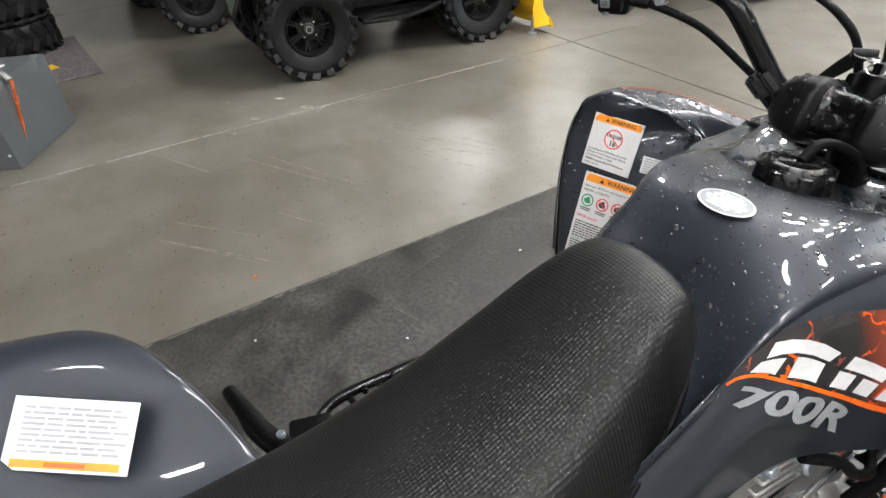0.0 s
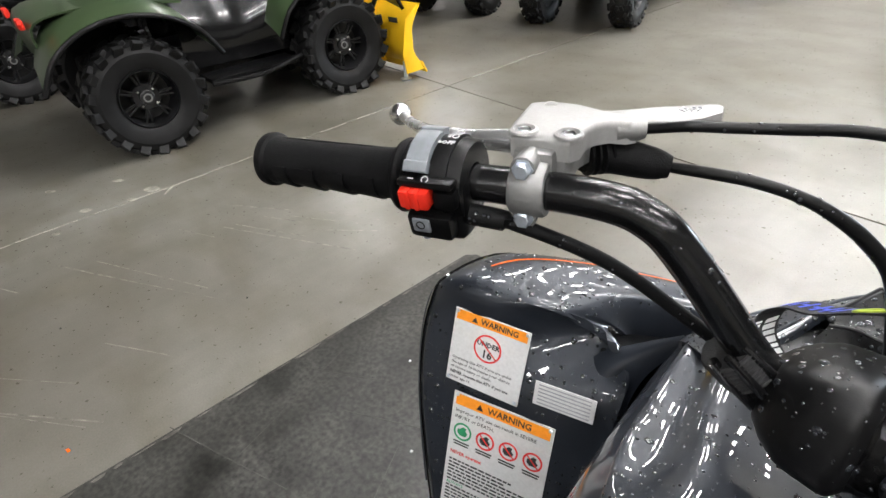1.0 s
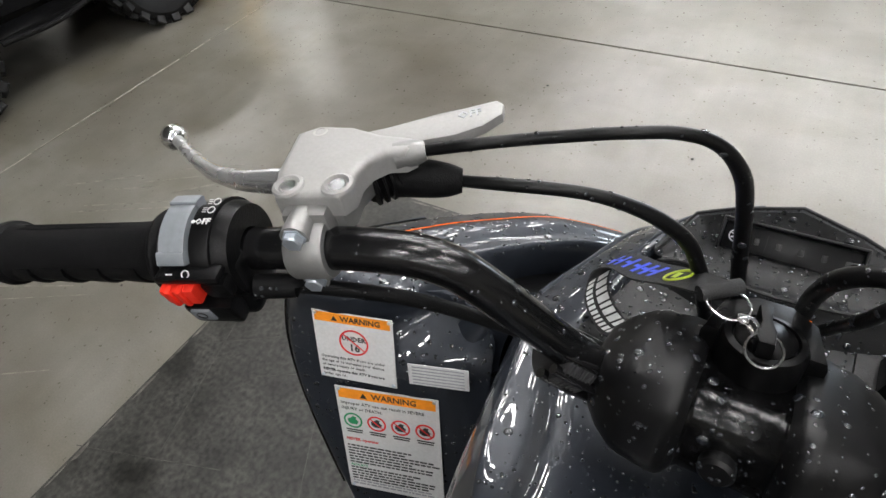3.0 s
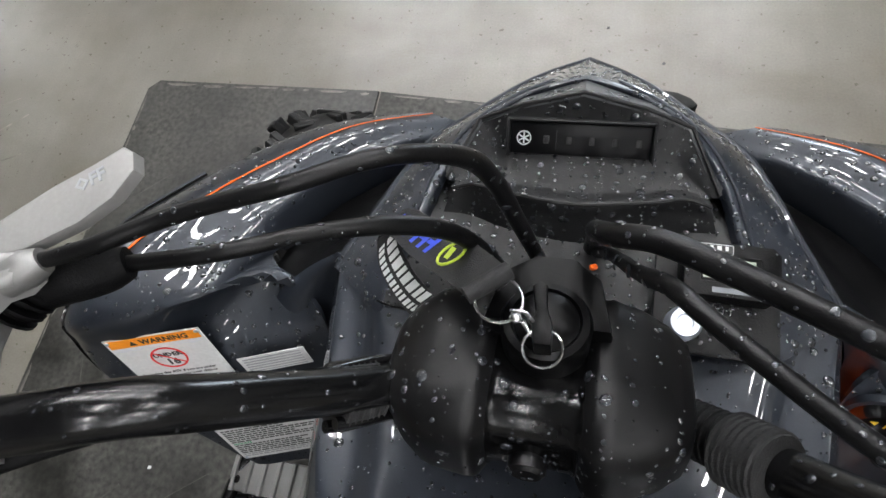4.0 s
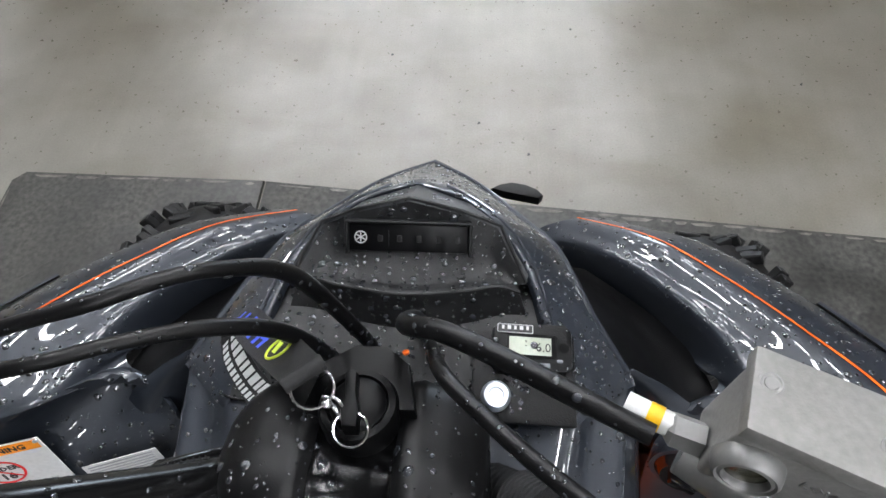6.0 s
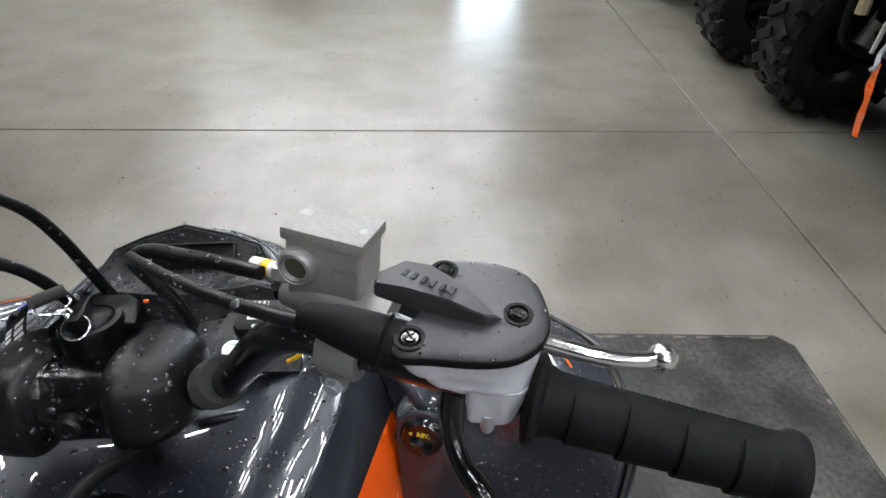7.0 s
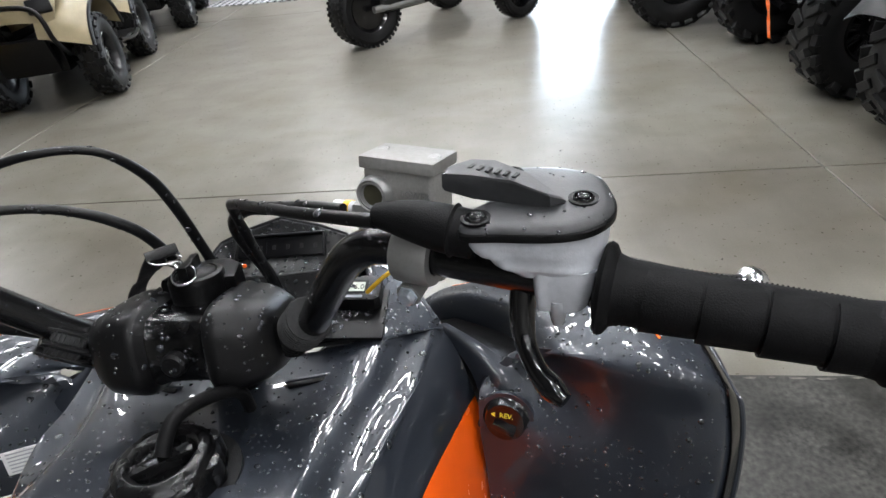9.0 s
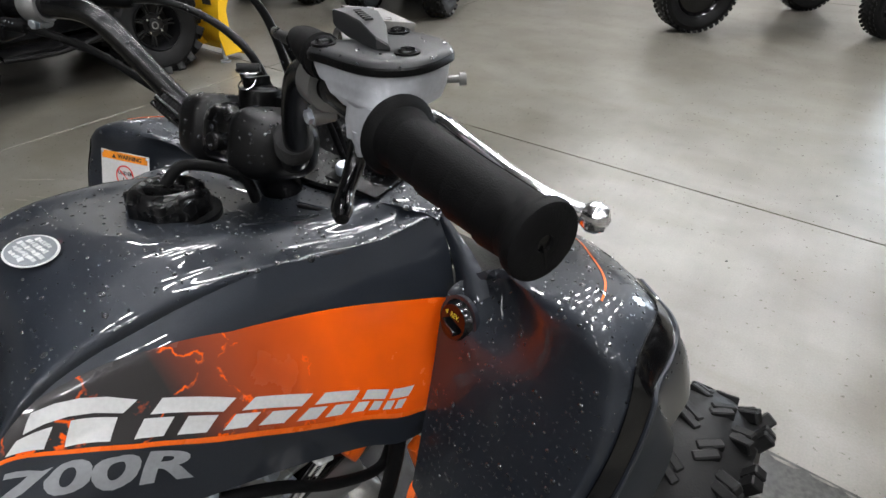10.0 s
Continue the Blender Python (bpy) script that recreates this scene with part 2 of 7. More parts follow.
def sheet(net, nu=6, nv=6, thick=0.003, bm=None, out=(0, 0, 1)):
    """A curved panel whose thickness lies on the side away from out."""
    g = surface(net, nu, nv)
    R, C = len(g), len(g[0])
    bm = bm or bmesh.new()
    nor = [[None] * C for _ in range(R)]
    for i in range(R):
        for j in range(C):
            a = g[min(i + 1, R - 1)][j] - g[max(i - 1, 0)][j]
            b = g[i][min(j + 1, C - 1)] - g[i][max(j - 1, 0)]
            k = a.cross(b)
            nor[i][j] = k.normalized() if k.length > 1e-12 else Vector((0, 0, 1))
    side = sum((k.dot(Vector(out)) for r in nor for k in r))
    thick = thick if side >= 0 else -thick
    top = [[bm.verts.new(g[i][j]) for j in range(C)] for i in range(R)]
    low = [[bm.verts.new(g[i][j] - nor[i][j] * thick) for j in range(C)] for i in range(R)]
    for i in range(R - 1):
        for j in range(C - 1):
            bm.faces.new((top[i][j], top[i + 1][j], top[i + 1][j + 1], top[i][j + 1]))
            bm.faces.new((low[i][j], low[i][j + 1], low[i + 1][j + 1], low[i + 1][j]))
    for i in range(R - 1):
        for j in (0, C - 1):
            bm.faces.new((top[i][j], low[i][j], low[i + 1][j], top[i + 1][j]))
    for j in range(C - 1):
        for i in (0, R - 1):
            bm.faces.new((top[i][j], top[i][j + 1], low[i][j + 1], low[i][j]))
    return bm


def tube(pts, r, seg=12, n=6, cap=True, bm=None, smooth_path=True):
    """A round bar along a path; r is one radius or one per point."""
    bm = bm or bmesh.new()
    path = spline(pts, n) if smooth_path else [Vector(p) for p in pts]
    if isinstance(r, (int, float)):
        rad = [r] * len(path)
    else:
        rr = spline([(q, 0, 0) for q in r], n) if smooth_path else [(q, 0, 0) for q in r]
        rad = [q[0] for q in rr]
    up = None
    rings = []
    for i, p in enumerate(path):
        d = (path[min(i + 1, len(path) - 1)] - path[max(i - 1, 0)]).normalized()
        if up is None:
            up = d.orthogonal().normalized()
        up = (up - d * up.dot(d)).normalized()
        side = d.cross(up)
        rings.append([bm.verts.new(p + (up * math.cos(2 * math.pi * k / seg) + side * math.sin(2 * math.pi * k / seg)) * rad[i]) for k in range(seg)])
    for a, b in zip(rings, rings[1:]):
        for k in range(seg):
            bm.faces.new((a[k], a[(k + 1) % seg], b[(k + 1) % seg], b[k]))
    if cap:
        bm.faces.new(rings[0][::-1])
        bm.faces.new(rings[-1])
    return bm


def lathe(profile, m=Matrix(), seg=24, bm=None):
    """A turned shape: profile of (radius, height) about local z, placed by m."""
    bm = bm or bmesh.new()
    rings = []
    for r, z in profile:
        if r < 1e-6:
            rings.append([bm.verts.new(m @ Vector((0, 0, z)))])
        else:
            rings.append([bm.verts.new(m @ Vector((r * math.cos(2 * math.pi * k / seg), r * math.sin(2 * math.pi * k / seg), z))) for k in range(seg)])
    for a, b in zip(rings, rings[1:]):
        for k in range(seg):
            q = []
            for vtx in (a[k % len(a)], a[(k + 1) % len(a)], b[(k + 1) % len(b)], b[k % len(b)]):
                if vtx not in q:
                    q.append(vtx)
            if len(q) > 2:
                bm.faces.new(q)
    return bm


def box(size, m=Matrix(), bev=0.0, seg=2, bm=None, taper=1.0):
    """A box with rounded edges, placed by m; taper scales its top."""
    t = bmesh.new()
    bmesh.ops.create_cube(t, size=1)
    for v in t.verts:
        k = taper if v.co.z > 0 else 1
        v.co = Vector((v.co.x * size[0] * k, v.co.y * size[1] * k, v.co.z * size[2]))
    if bev:
        bmesh.ops.bevel(t, geom=list(t.edges), offset=bev, segments=seg, profile=0.6, affect="EDGES")
    return joined(t, m, bm)


def joined(t, m=Matrix(), bm=None):
    bm = bm or bmesh.new()
    idx = {v: bm.verts.new(m @ v.co) for v in t.verts}
    for f in t.faces:
        nf = bm.faces.new([idx[v] for v in f.verts])
        nf.material_index = f.material_index
    t.free()
    return bm


def prism(outline, depth, m=Matrix(), bev=0.0, bm=None, seg=2):
    """An outline in local xy, raised by depth, with rounded rims."""
    t = bmesh.new()
    base = [t.verts.new((x, y, 0)) for x, y in outline]
    f = t.faces.new(base)
    ext = bmesh.ops.extrude_face_region(t, geom=[f])
    tops = [v for v in ext["geom"] if isinstance(v, bmesh.types.BMVert)]
    for v in tops:
        v.co.z += depth
    if bev:
        rim = [e for e in t.edges if all(abs(v.co.z - depth) < 1e-7 for v in e.verts)]
        bmesh.ops.bevel(t, geom=rim, offset=bev, segments=seg, profile=0.6, affect="EDGES")
    return joined(t, m, bm)


def ellipse(a, b, n=28, cx=0.0, cy=0.0):
    return [(cx + a * math.cos(2 * math.pi * k / n), cy + b * math.sin(2 * math.pi * k / n)) for k in range(n)]


def ring_plate(r0, r1, depth, m, bm=None, seg=32):
    return lathe([(r0, 0), (r1, 0), (r1, depth), (r0, depth), (r0, 0)], m, seg, bm)


def axes(o, x, y):
    """A pose at o whose local x and y lie along the given directions."""
    x = Vector(x).normalized()
    z = x.cross(Vector(y)).normalized()
    y = z.cross(x)
    m = Matrix((x, y, z)).transposed().to_4x4()
    m.translation = o
    return m


def along(o, d, up=(0, 0, 1)):
    """A pose at o whose local z lies along d."""
    z = Vector(d).normalized()
    u = Vector(up)
    if abs(z.dot(u)) > 0.97:
        u = Vector((0, 1, 0))
    x = u.cross(z).normalized()
    m = Matrix((x, z.cross(x), z)).transposed().to_4x4()
    m.translation = o
    return m


def words(text, size, m, bm=None, depth=0.0002, shear=0.0, squeeze=1.0, bold=0.0, mid=False):
    """Raised lettering, in local xy of m."""
    c = bpy.data.curves.new("words", "FONT")
    c.body, c.size, c.shear, c.extrude, c.offset, c.resolution_u = text, size, shear, depth, bold, 4 if size > 0.5 else 2 if 0.005 < size < 0.0054 or size > 0.0075 else 1
    c.align_x = "CENTER" if mid else "LEFT"
    tmp = bpy.data.objects.new("words", c)
    me = bpy.data.meshes.new_from_object(tmp)
    t = bmesh.new()
    t.from_mesh(me)
    bpy.data.objects.remove(tmp)
    bpy.data.meshes.remove(me)
    bpy.data.curves.remove(c)
    for v in t.verts:
        v.co.x *= squeeze
    return joined(t, m, bm)


def drill_screw(name, place, d, r, parent, material, h=0.004, hexed=False):
    return part(name, lathe([(0, h), (r * 0.55, h), (r * 0.6, h * 0.55), (r * 0.75, h * 0.55), (r * 0.85, h), (r, h * 0.6), (r, -0.004), (0, -0.004)] if not hexed
                else [(0, h), (r * 0.8, h), (r, h * 0.8), (r, 0), (r * 1.25, 0), (r * 1.25, -0.003), (0, -0.003)], along(Vector(place), d), 6 if hexed else 16), material, parent)


# ---------------------------------------------------------------- the hall
def slab_line_x(k, y):
    return (-12.1, -7.5, -2.93, 1.69, 6.3, 10.9)[k] + 0.015 * (y - 1.0)


def slab_line_y(k, x):
    return (-11.4, -6.8, -2.3, 2.235, 6.8, 11.4, 15.0)[k] - 0.060 * x


floor = thing("floor", box((26, 30, 0.2), pose(-0.6, 1.5, -0.112)), M["joint"], "polished concrete floor with saw-cut joints and scuffs", "floor", kind="structure")
for i in range(5):
    for j in range(6):
        c = []
        for a, b in ((i, j), (i + 1, j), (i + 1, j + 1), (i, j + 1)):
            x, y = 0.0, 0.0
            for _ in range(6):
                x = slab_line_x(a, y)
                y = slab_line_y(b, x)
            c.append(Vector((x, y, 0)))
        mid = sum(c, Vector()) / 4
        out = [p + Vector((math.copysign(0.004, mid.x - p.x), math.copysign(0.004, mid.y - p.y), 0)) for p in c]
        bm = prism([(p.x, p.y) for p in out], 0.01, pose(0, 0, -0.01), 0.0015, seg=1)
        part("slab", bm, M["concrete"], floor)

rnd = random.Random(5)
y = -1.6
while y < 2.1:
    ln = rnd.uniform(0.05, 0.5)
    x = slab_line_x(2, y + ln / 2)
    part("joint_wear", box((rnd.uniform(0.004, 0.009), ln, 0.0012), pose(x + rnd.uniform(-0.004, 0.004), y + ln / 2, 0.0004, 0, 0, -0.8)), M["pale"], floor)
    y += ln + rnd.uniform(0.01, 0.12)
for x, y, a, b in ((-2.99, 0.41, 0.045, 0.028), (-2.95, 0.30, 0.03, 0.014), (-3.25, 0.32, 0.04, 0.016), (-3.02, 0.10, 0.03, 0.02), (-3.42, 0.02, 0.03, 0.016), (-2.88, -0.06, 0.02, 0.012)):
    part("plaster_spot", prism(ellipse(a, b, 12), 0.0012, pose(x, y, 0.0002, 0, 0, 40), 0.0006), M["pale"], floor)
part("plaster_spot", box((0.012, 0.10, 0.0012), pose(-2.905, 0.47, 0.0008, 0, 0, 45)), M["pale"], floor)
for k in range(16):
    part("scrape", box((rnd.uniform(0.002, 0.006), rnd.uniform(0.2, 0.7), 0.0006), pose(-2.2 + rnd.uniform(-0.5, 0.6), 0.25 + rnd.uniform(-0.7, 0.7), 0.0003, 0, 0, -58 + rnd.uniform(-8, 8))), M["scuff"], floor)
thing("floor_litter", prism([(0, 0), (0.014, 0.002), (0.012, 0.010), (0.002, 0.008)], 0.004, pose(-1.493, -0.315, 0.001), 0.001), M["orange"], "small orange scrap lying on the concrete", "litter")
for x, y in ((0.35, 1.75), (0.05, 1.32), (-0.25, 1.62), (0.62, 2.5), (-0.9, 1.9), (-2.1, -0.2), (-1.75, 0.35), (1.05, 1.5), (0.2, 1.2)):
    thing("grit", prism([(0, 0), (0.008, 0.002), (0.007, 0.007), (0.001, 0.006)], 0.003, pose(x, y, 0.001, 0, 0, 40 * x)), M["ink"], "dark crumb of grit on the concrete", "grit", "floor grit")
for x, y in ((-0.887, 0.0), (-1.15, -0.4), (-0.8, 0.35), (-1.05, 0.55), (1.1, 0.3), (1.0, 0.55), (1.2, 0.1), (-1.0, -0.75)):
    thing("lint", prism([(0, 0), (0.006, 0.001), (0.007, 0.006), (0.001, 0.007)], 0.003, pose(x, y, 0.0108, 0, 0, 70 * y)), M["white"], "white crumb lying on the rubber mat", "lint", "mat crumbs")


def wall(name, size, at):
    return thing(name, box(size, pose(*at)), M["wall"], "plain pale painted showroom wall", "wall", kind="structure")


wall("wall_west", (0.2, 26, CEIL), (-12.1, 2, CEIL / 2))
wall("wall_east", (0.2, 26, CEIL), (10.1, 2, CEIL / 2))
wall("wall_south", (22, 0.2, CEIL), (-1, -11.1, CEIL / 2))
# the far wall has an opening with glazed doors
DX0, DX1, DH, DY = 1.65, 3.45, 2.6, 14.0
bm = box((DX0 + 12, 0.2, CEIL), pose((DX0 - 12) / 2, DY, CEIL / 2))
box((10 - DX1, 0.2, CEIL), pose((10 + DX1) / 2, DY, CEIL / 2), bm=bm)
box((DX1 - DX0, 0.2, CEIL - DH), pose((DX0 + DX1) / 2, DY, (CEIL + DH) / 2), bm=bm)
thing("wall_north", bm, M["wall"], "plain pale wall with a glazed door opening", "wall", kind="structure")
door = root("door_1", "glazed double door with a dark metal frame", "door", kind="structure")
for x in (DX0 + 0.03, (DX0 + DX1) / 2, DX1 - 0.03):
    part("door_frame", box((0.06, 0.12, DH), pose(x, DY, DH / 2), 0.004), M["matte"], door)
part("door_head", box((DX1 - DX0 - 0.12, 0.1, 0.06), pose((DX0 + DX1) / 2, DY, DH - 0.03), 0.004), M["matte"], door)
thing("backdrop", box((6, 0.02, 5), pose(2.5, 17.0, 2.0)), M["sky"], "bright daylight outside the doors", "daylight", kind="structure")
thing("ceiling", box((22.4, 26, 0.2), pose(-1, 1.5, CEIL + 0.1)), M["ceiling"], "grey ceiling high over the showroom", "ceiling", kind="structure")

def tube_lamp(at):
    lamp = root("ceiling_light", "long white ceiling light with a lit diffuser", "ceiling light", "ceiling lights", at=at)
    part("housing", box((0.24, 1.28, 0.05), pose(0, 0, 0.025), 0.006), M["white"], lamp)
    for x in (-0.055, 0.055):
        for y in (-0.32, 0.32):
            part("diffuser", box((0.085, 0.46, 0.03), pose(x, y, -0.016), 0.01), M["tube"], lamp)
    return lamp


lamp0 = tube_lamp(pose(0.4, -8.5, CEIL - 0.06))
for j in range(8):
    for x in ((0.4, 2.95, 5.5) if j < 4 else (-3.4, -2.15, -0.9, 0.4, 1.7)):
        if j or x != 0.4:
            copy_thing(lamp0, pose(x, -8.5 + 2.9 * j, CEIL - 0.06))
# two unseen lamps added near the west wall to brighten the left floor
for j in (5, 6):
    copy_thing(lamp0, pose(-10.4, -8.5 + 2.9 * j, CEIL - 0.06))

# rubber mats under the quad bike: two pieces that butt at a seam
def mat_piece(name, outline, label):
    return thing(name, prism(outline, 0.010, pose(0, 0, 0.0005), 0.003), M["mat"], label, "rubber mat", "rubber mats")


left_mat = mat_piece("rubber_mat", [(-1.33, -2.1), (-0.566, -2.15), (-0.566, 1.080), (-1.30, 1.092), (-1.333, 1.06)], "dark grey rubber floor mat with worn edges")
wide_mat = mat_piece("rubber_mat", [(-0.558, -2.15), (1.375, -2.15), (1.372, 0.885), (1.33, 0.928), (-0.558, 1.078)], "wide dark grey rubber floor mat with scuffs")


rnd = random.Random(21)
for k in range(14):
    part("mat_scuff", box((rnd.uniform(0.0015, 0.004), rnd.uniform(0.1, 0.45), 0.0004), pose(rnd.uniform(-1.25, -0.65), rnd.uniform(-0.9, 0.8), 0.0108, 0, 0, rnd.choice((-62, -40, 20)) + rnd.uniform(-9, 9))), M["matscuff"], left_mat)
def worn_edge(owner, p, q):
    """Pale rubbed patches along one edge of a mat, a little inside it."""
    p, q = Vector((p[0], p[1], 0)), Vector((q[0], q[1], 0))
    d = (q - p).normalized()
    inward = Vector((-d.y, d.x, 0))
    at = 0.02
    turn = math.degrees(math.atan2(d.y, d.x))
    while at < (q - p).length - 0.1:
        ln, wd = rnd.uniform(0.015, 0.11), rnd.uniform(0.004, 0.013)
        c = p + d * (at + ln / 2) + inward * (wd / 2 + 0.005 + rnd.uniform(0, 0.004))
        part("worn_edge", prism([(-ln / 2, -wd * 0.3), (-ln * 0.1, -wd / 2), (ln / 2, -wd * 0.2), (ln * 0.3, wd / 2), (-ln * 0.3, wd * 0.35)], 0.0004, pose(c.x, c.y, 0.0109, 0, 0, turn)), M["matworn"], owner)
        at += ln + rnd.uniform(0.0, 0.05)


worn_edge(left_mat, (-1.333, 1.05), (-1.33, -1.2))
worn_edge(left_mat, (-0.57, 1.080), (-1.29, 1.091))
worn_edge(wide_mat, (1.33, 0.928), (-0.55, 1.078))
worn_edge(wide_mat, (1.374, -1.0), (1.372, 0.875))


# ---------------------------------------------------------------- wheels and parked machines
def tyre_mesh(R, w, rim, lugs, depth, style=0, seed=1):
    """A tyre about local z, outer side at +z, with raised blocks."""
    rnd = random.Random(seed)
    h = w / 2
    prof = [(rim, -h * 0.72), (rim + (R - rim) * 0.25, -h * 0.93), (rim + (R - rim) * 0.6, -h), (R - (R - rim) * 0.16, -h * 0.88), (R - 0.006, -h * 0.66),
            (R, -h * 0.3), (R + 0.002, 0), (R, h * 0.3), (R - 0.006, h * 0.66), (R - (R - rim) * 0.16, h * 0.88), (rim + (R - rim) * 0.6, h),
            (rim + (R - rim) * 0.25, h * 0.93), (rim, h * 0.72), (rim - 0.012, h * 0.5), (rim - 0.012, -h * 0.5), (rim, -h * 0.72)]
    if style == 2:              # a rounder, balloon-like carcass
        prof = [(rim, -h * 0.72), (rim + (R - rim) * 0.25, -h * 0.95), (rim + (R - rim) * 0.55, -h), (R - (R - rim) * 0.24, -h * 0.90), (R - 0.018, -h * 0.66), (R - 0.005, -h * 0.34), (R, 0),
                (R - 0.005, h * 0.34), (R - 0.018, h * 0.66), (R - (R - rim) * 0.24, h * 0.90), (rim + (R - rim) * 0.55, h), (rim + (R - rim) * 0.25, h * 0.95), (rim, h * 0.72), (rim - 0.012, h * 0.5),
                (rim - 0.012, -h * 0.5), (rim, -h * 0.72)]
    bm = lathe(prof, Matrix(), 48)
    step = 2 * math.pi / lugs
    for k in range(lugs):
        a = k * step
        def block(z, da, sx, sy, yaw, lift, tilt=0.0):
            m = Matrix.Rotation(a + da, 4, "Z") @ Matrix.Translation((R - lift, 0, z)) @ Matrix.Rotation(tilt, 4, "Y") @ Matrix.Rotation(yaw, 4, "X")
            box((depth * 2, sx, sy), m, depth * 0.22, 1, bm)
        L = R * step
        if style == 0:          # long angled bars
            for s in (1, -1):
                block(s * h * 0.40, 0 if s > 0 else step / 2, L * 0.42, h * 0.80, s * 0.55, 0.002, 0.06 * s)
                block(s * h * 0.92, step * 0.22 if s > 0 else step * 0.72, L * 0.50, h * 0.56, s * 0.25, (R - rim) * 0.17, 0.95 * s)
        elif style == 2:        # paired long blocks with a slot in each
            for s in (1, -1):
                for z, da, sx, sy, yaw, lift, tilt in ((s * h * 0.22, 0.0 if s > 0 else step * 0.5, L * 0.36, h * 0.44, s * 0.6, depth * 0.7, 0.08 * s), (s * h * 0.64, step * 0.40 if s > 0 else step * 0.90, L * 0.40, h * 0.40, -s * 0.45, 0.006 + depth * 0.6, 0.40 * s),
                                                       (s * h * 0.93, step * 0.05 if s > 0 else step * 0.55, L * 0.44, h * 0.34, s * 0.15, (R - rim) * 0.17, 1.0 * s)):
                    block(z, da - 0.10 * step, sx * 0.42, sy, yaw, lift, tilt)
                    block(z, da + 0.10 * step, sx * 0.42, sy, yaw, lift, tilt)
                    block(z, da, sx * 0.7, sy * 0.5, yaw, lift + depth * 0.15, tilt)
        else:                   # separate knobs
            for s in (1, -1):
                block(s * h * 0.20, (k % 2) * step * 0.1, L * 0.40, h * 0.32, s * 0.35, 0.0)
                block(s * h * 0.60, step * 0.5, L * 0.48, h * 0.34, -s * 0.25, 0.003, 0.18 * s)
                block(s * h * 0.90, 0, L * 0.56, h * 0.30, 0, (R - rim) * 0.12, 0.8 * s)
    return bm


def rim_mesh(rim, w):
    """The barrel of a wheel with its lip and hub plate, open between the spokes."""
    h = w / 2
    return lathe([(rim, -h * 0.7), (rim, h * 0.7), (rim * 0.95, h * 0.80), (rim * 0.90, h * 0.62), (rim * 0.87, h * 0.2), (rim * 0.85, -h * 0.3), (rim * 0.5, -h * 0.42), (0, -h * 0.42), (0, -h * 0.55),
                  (rim * 0.85, -h * 0.5), (rim, -h * 0.7)], Matrix(), 40)


def wheel(parent, m, R, w, rim, lugs, depth, style=0, rim_mat=None, spokes=7, nut_mat=None):
    """wheel > tyre, hub, spokes, lug nuts; its axle is local z, its outer face +z."""
    rim_mat = rim_mat or M["wheelblack"]
    ob = part("wheel", rim_mesh(rim, w), rim_mat, parent)
    ob.matrix_local = m
    part("tyre", tyre_mesh(R, w, rim, lugs, depth, style), M["tyre"], ob, "black knobbly rubber tyre", angle=30)
    h = w / 2
    part("hub", lathe([(0, -h * 0.4), (rim * 0.46, -h * 0.3), (rim * 0.47, h * 0.16), (rim * 0.42, h * 0.24), (rim * 0.26, h * 0.26), (rim * 0.24, h * 0.40), (rim * 0.18, h * 0.46), (0, h * 0.47)], Matrix(), 24), rim_mat, ob)
    part("hub_emblem", ring_plate(rim * 0.10, rim * 0.15, h * 0.02, Matrix.Translation((0, 0, h * 0.465))), nut_mat or M["cast"], ob)
    for k in range(spokes):
        a = Matrix.Rotation(2 * math.pi * k / spokes, 4, "Z")
        for da in (-0.10, 0.10):
            part("spoke", box((rim * 0.50, rim * 0.075, h * 0.16), a @ Matrix.Rotation(da, 4, "Z") @ Matrix.Translation((rim * 0.66, 0, h * 0.20)) @ Matrix.Rotation(-0.10, 4, "Y"), rim * 0.015, 1), rim_mat, ob)
    for k in range(4):
        a = math.pi / 4 + k * math.pi / 2
        part("lug_nut", lathe([(rim * 0.07, h * 0.2), (rim * 0.07, h * 0.36), (rim * 0.045, h * 0.42), (0, h * 0.42)],
                              Matrix.Translation((rim * 0.345 * math.cos(a), rim * 0.345 * math.sin(a), 0)), 6), nut_mat or M["chrome"], ob)
    return ob



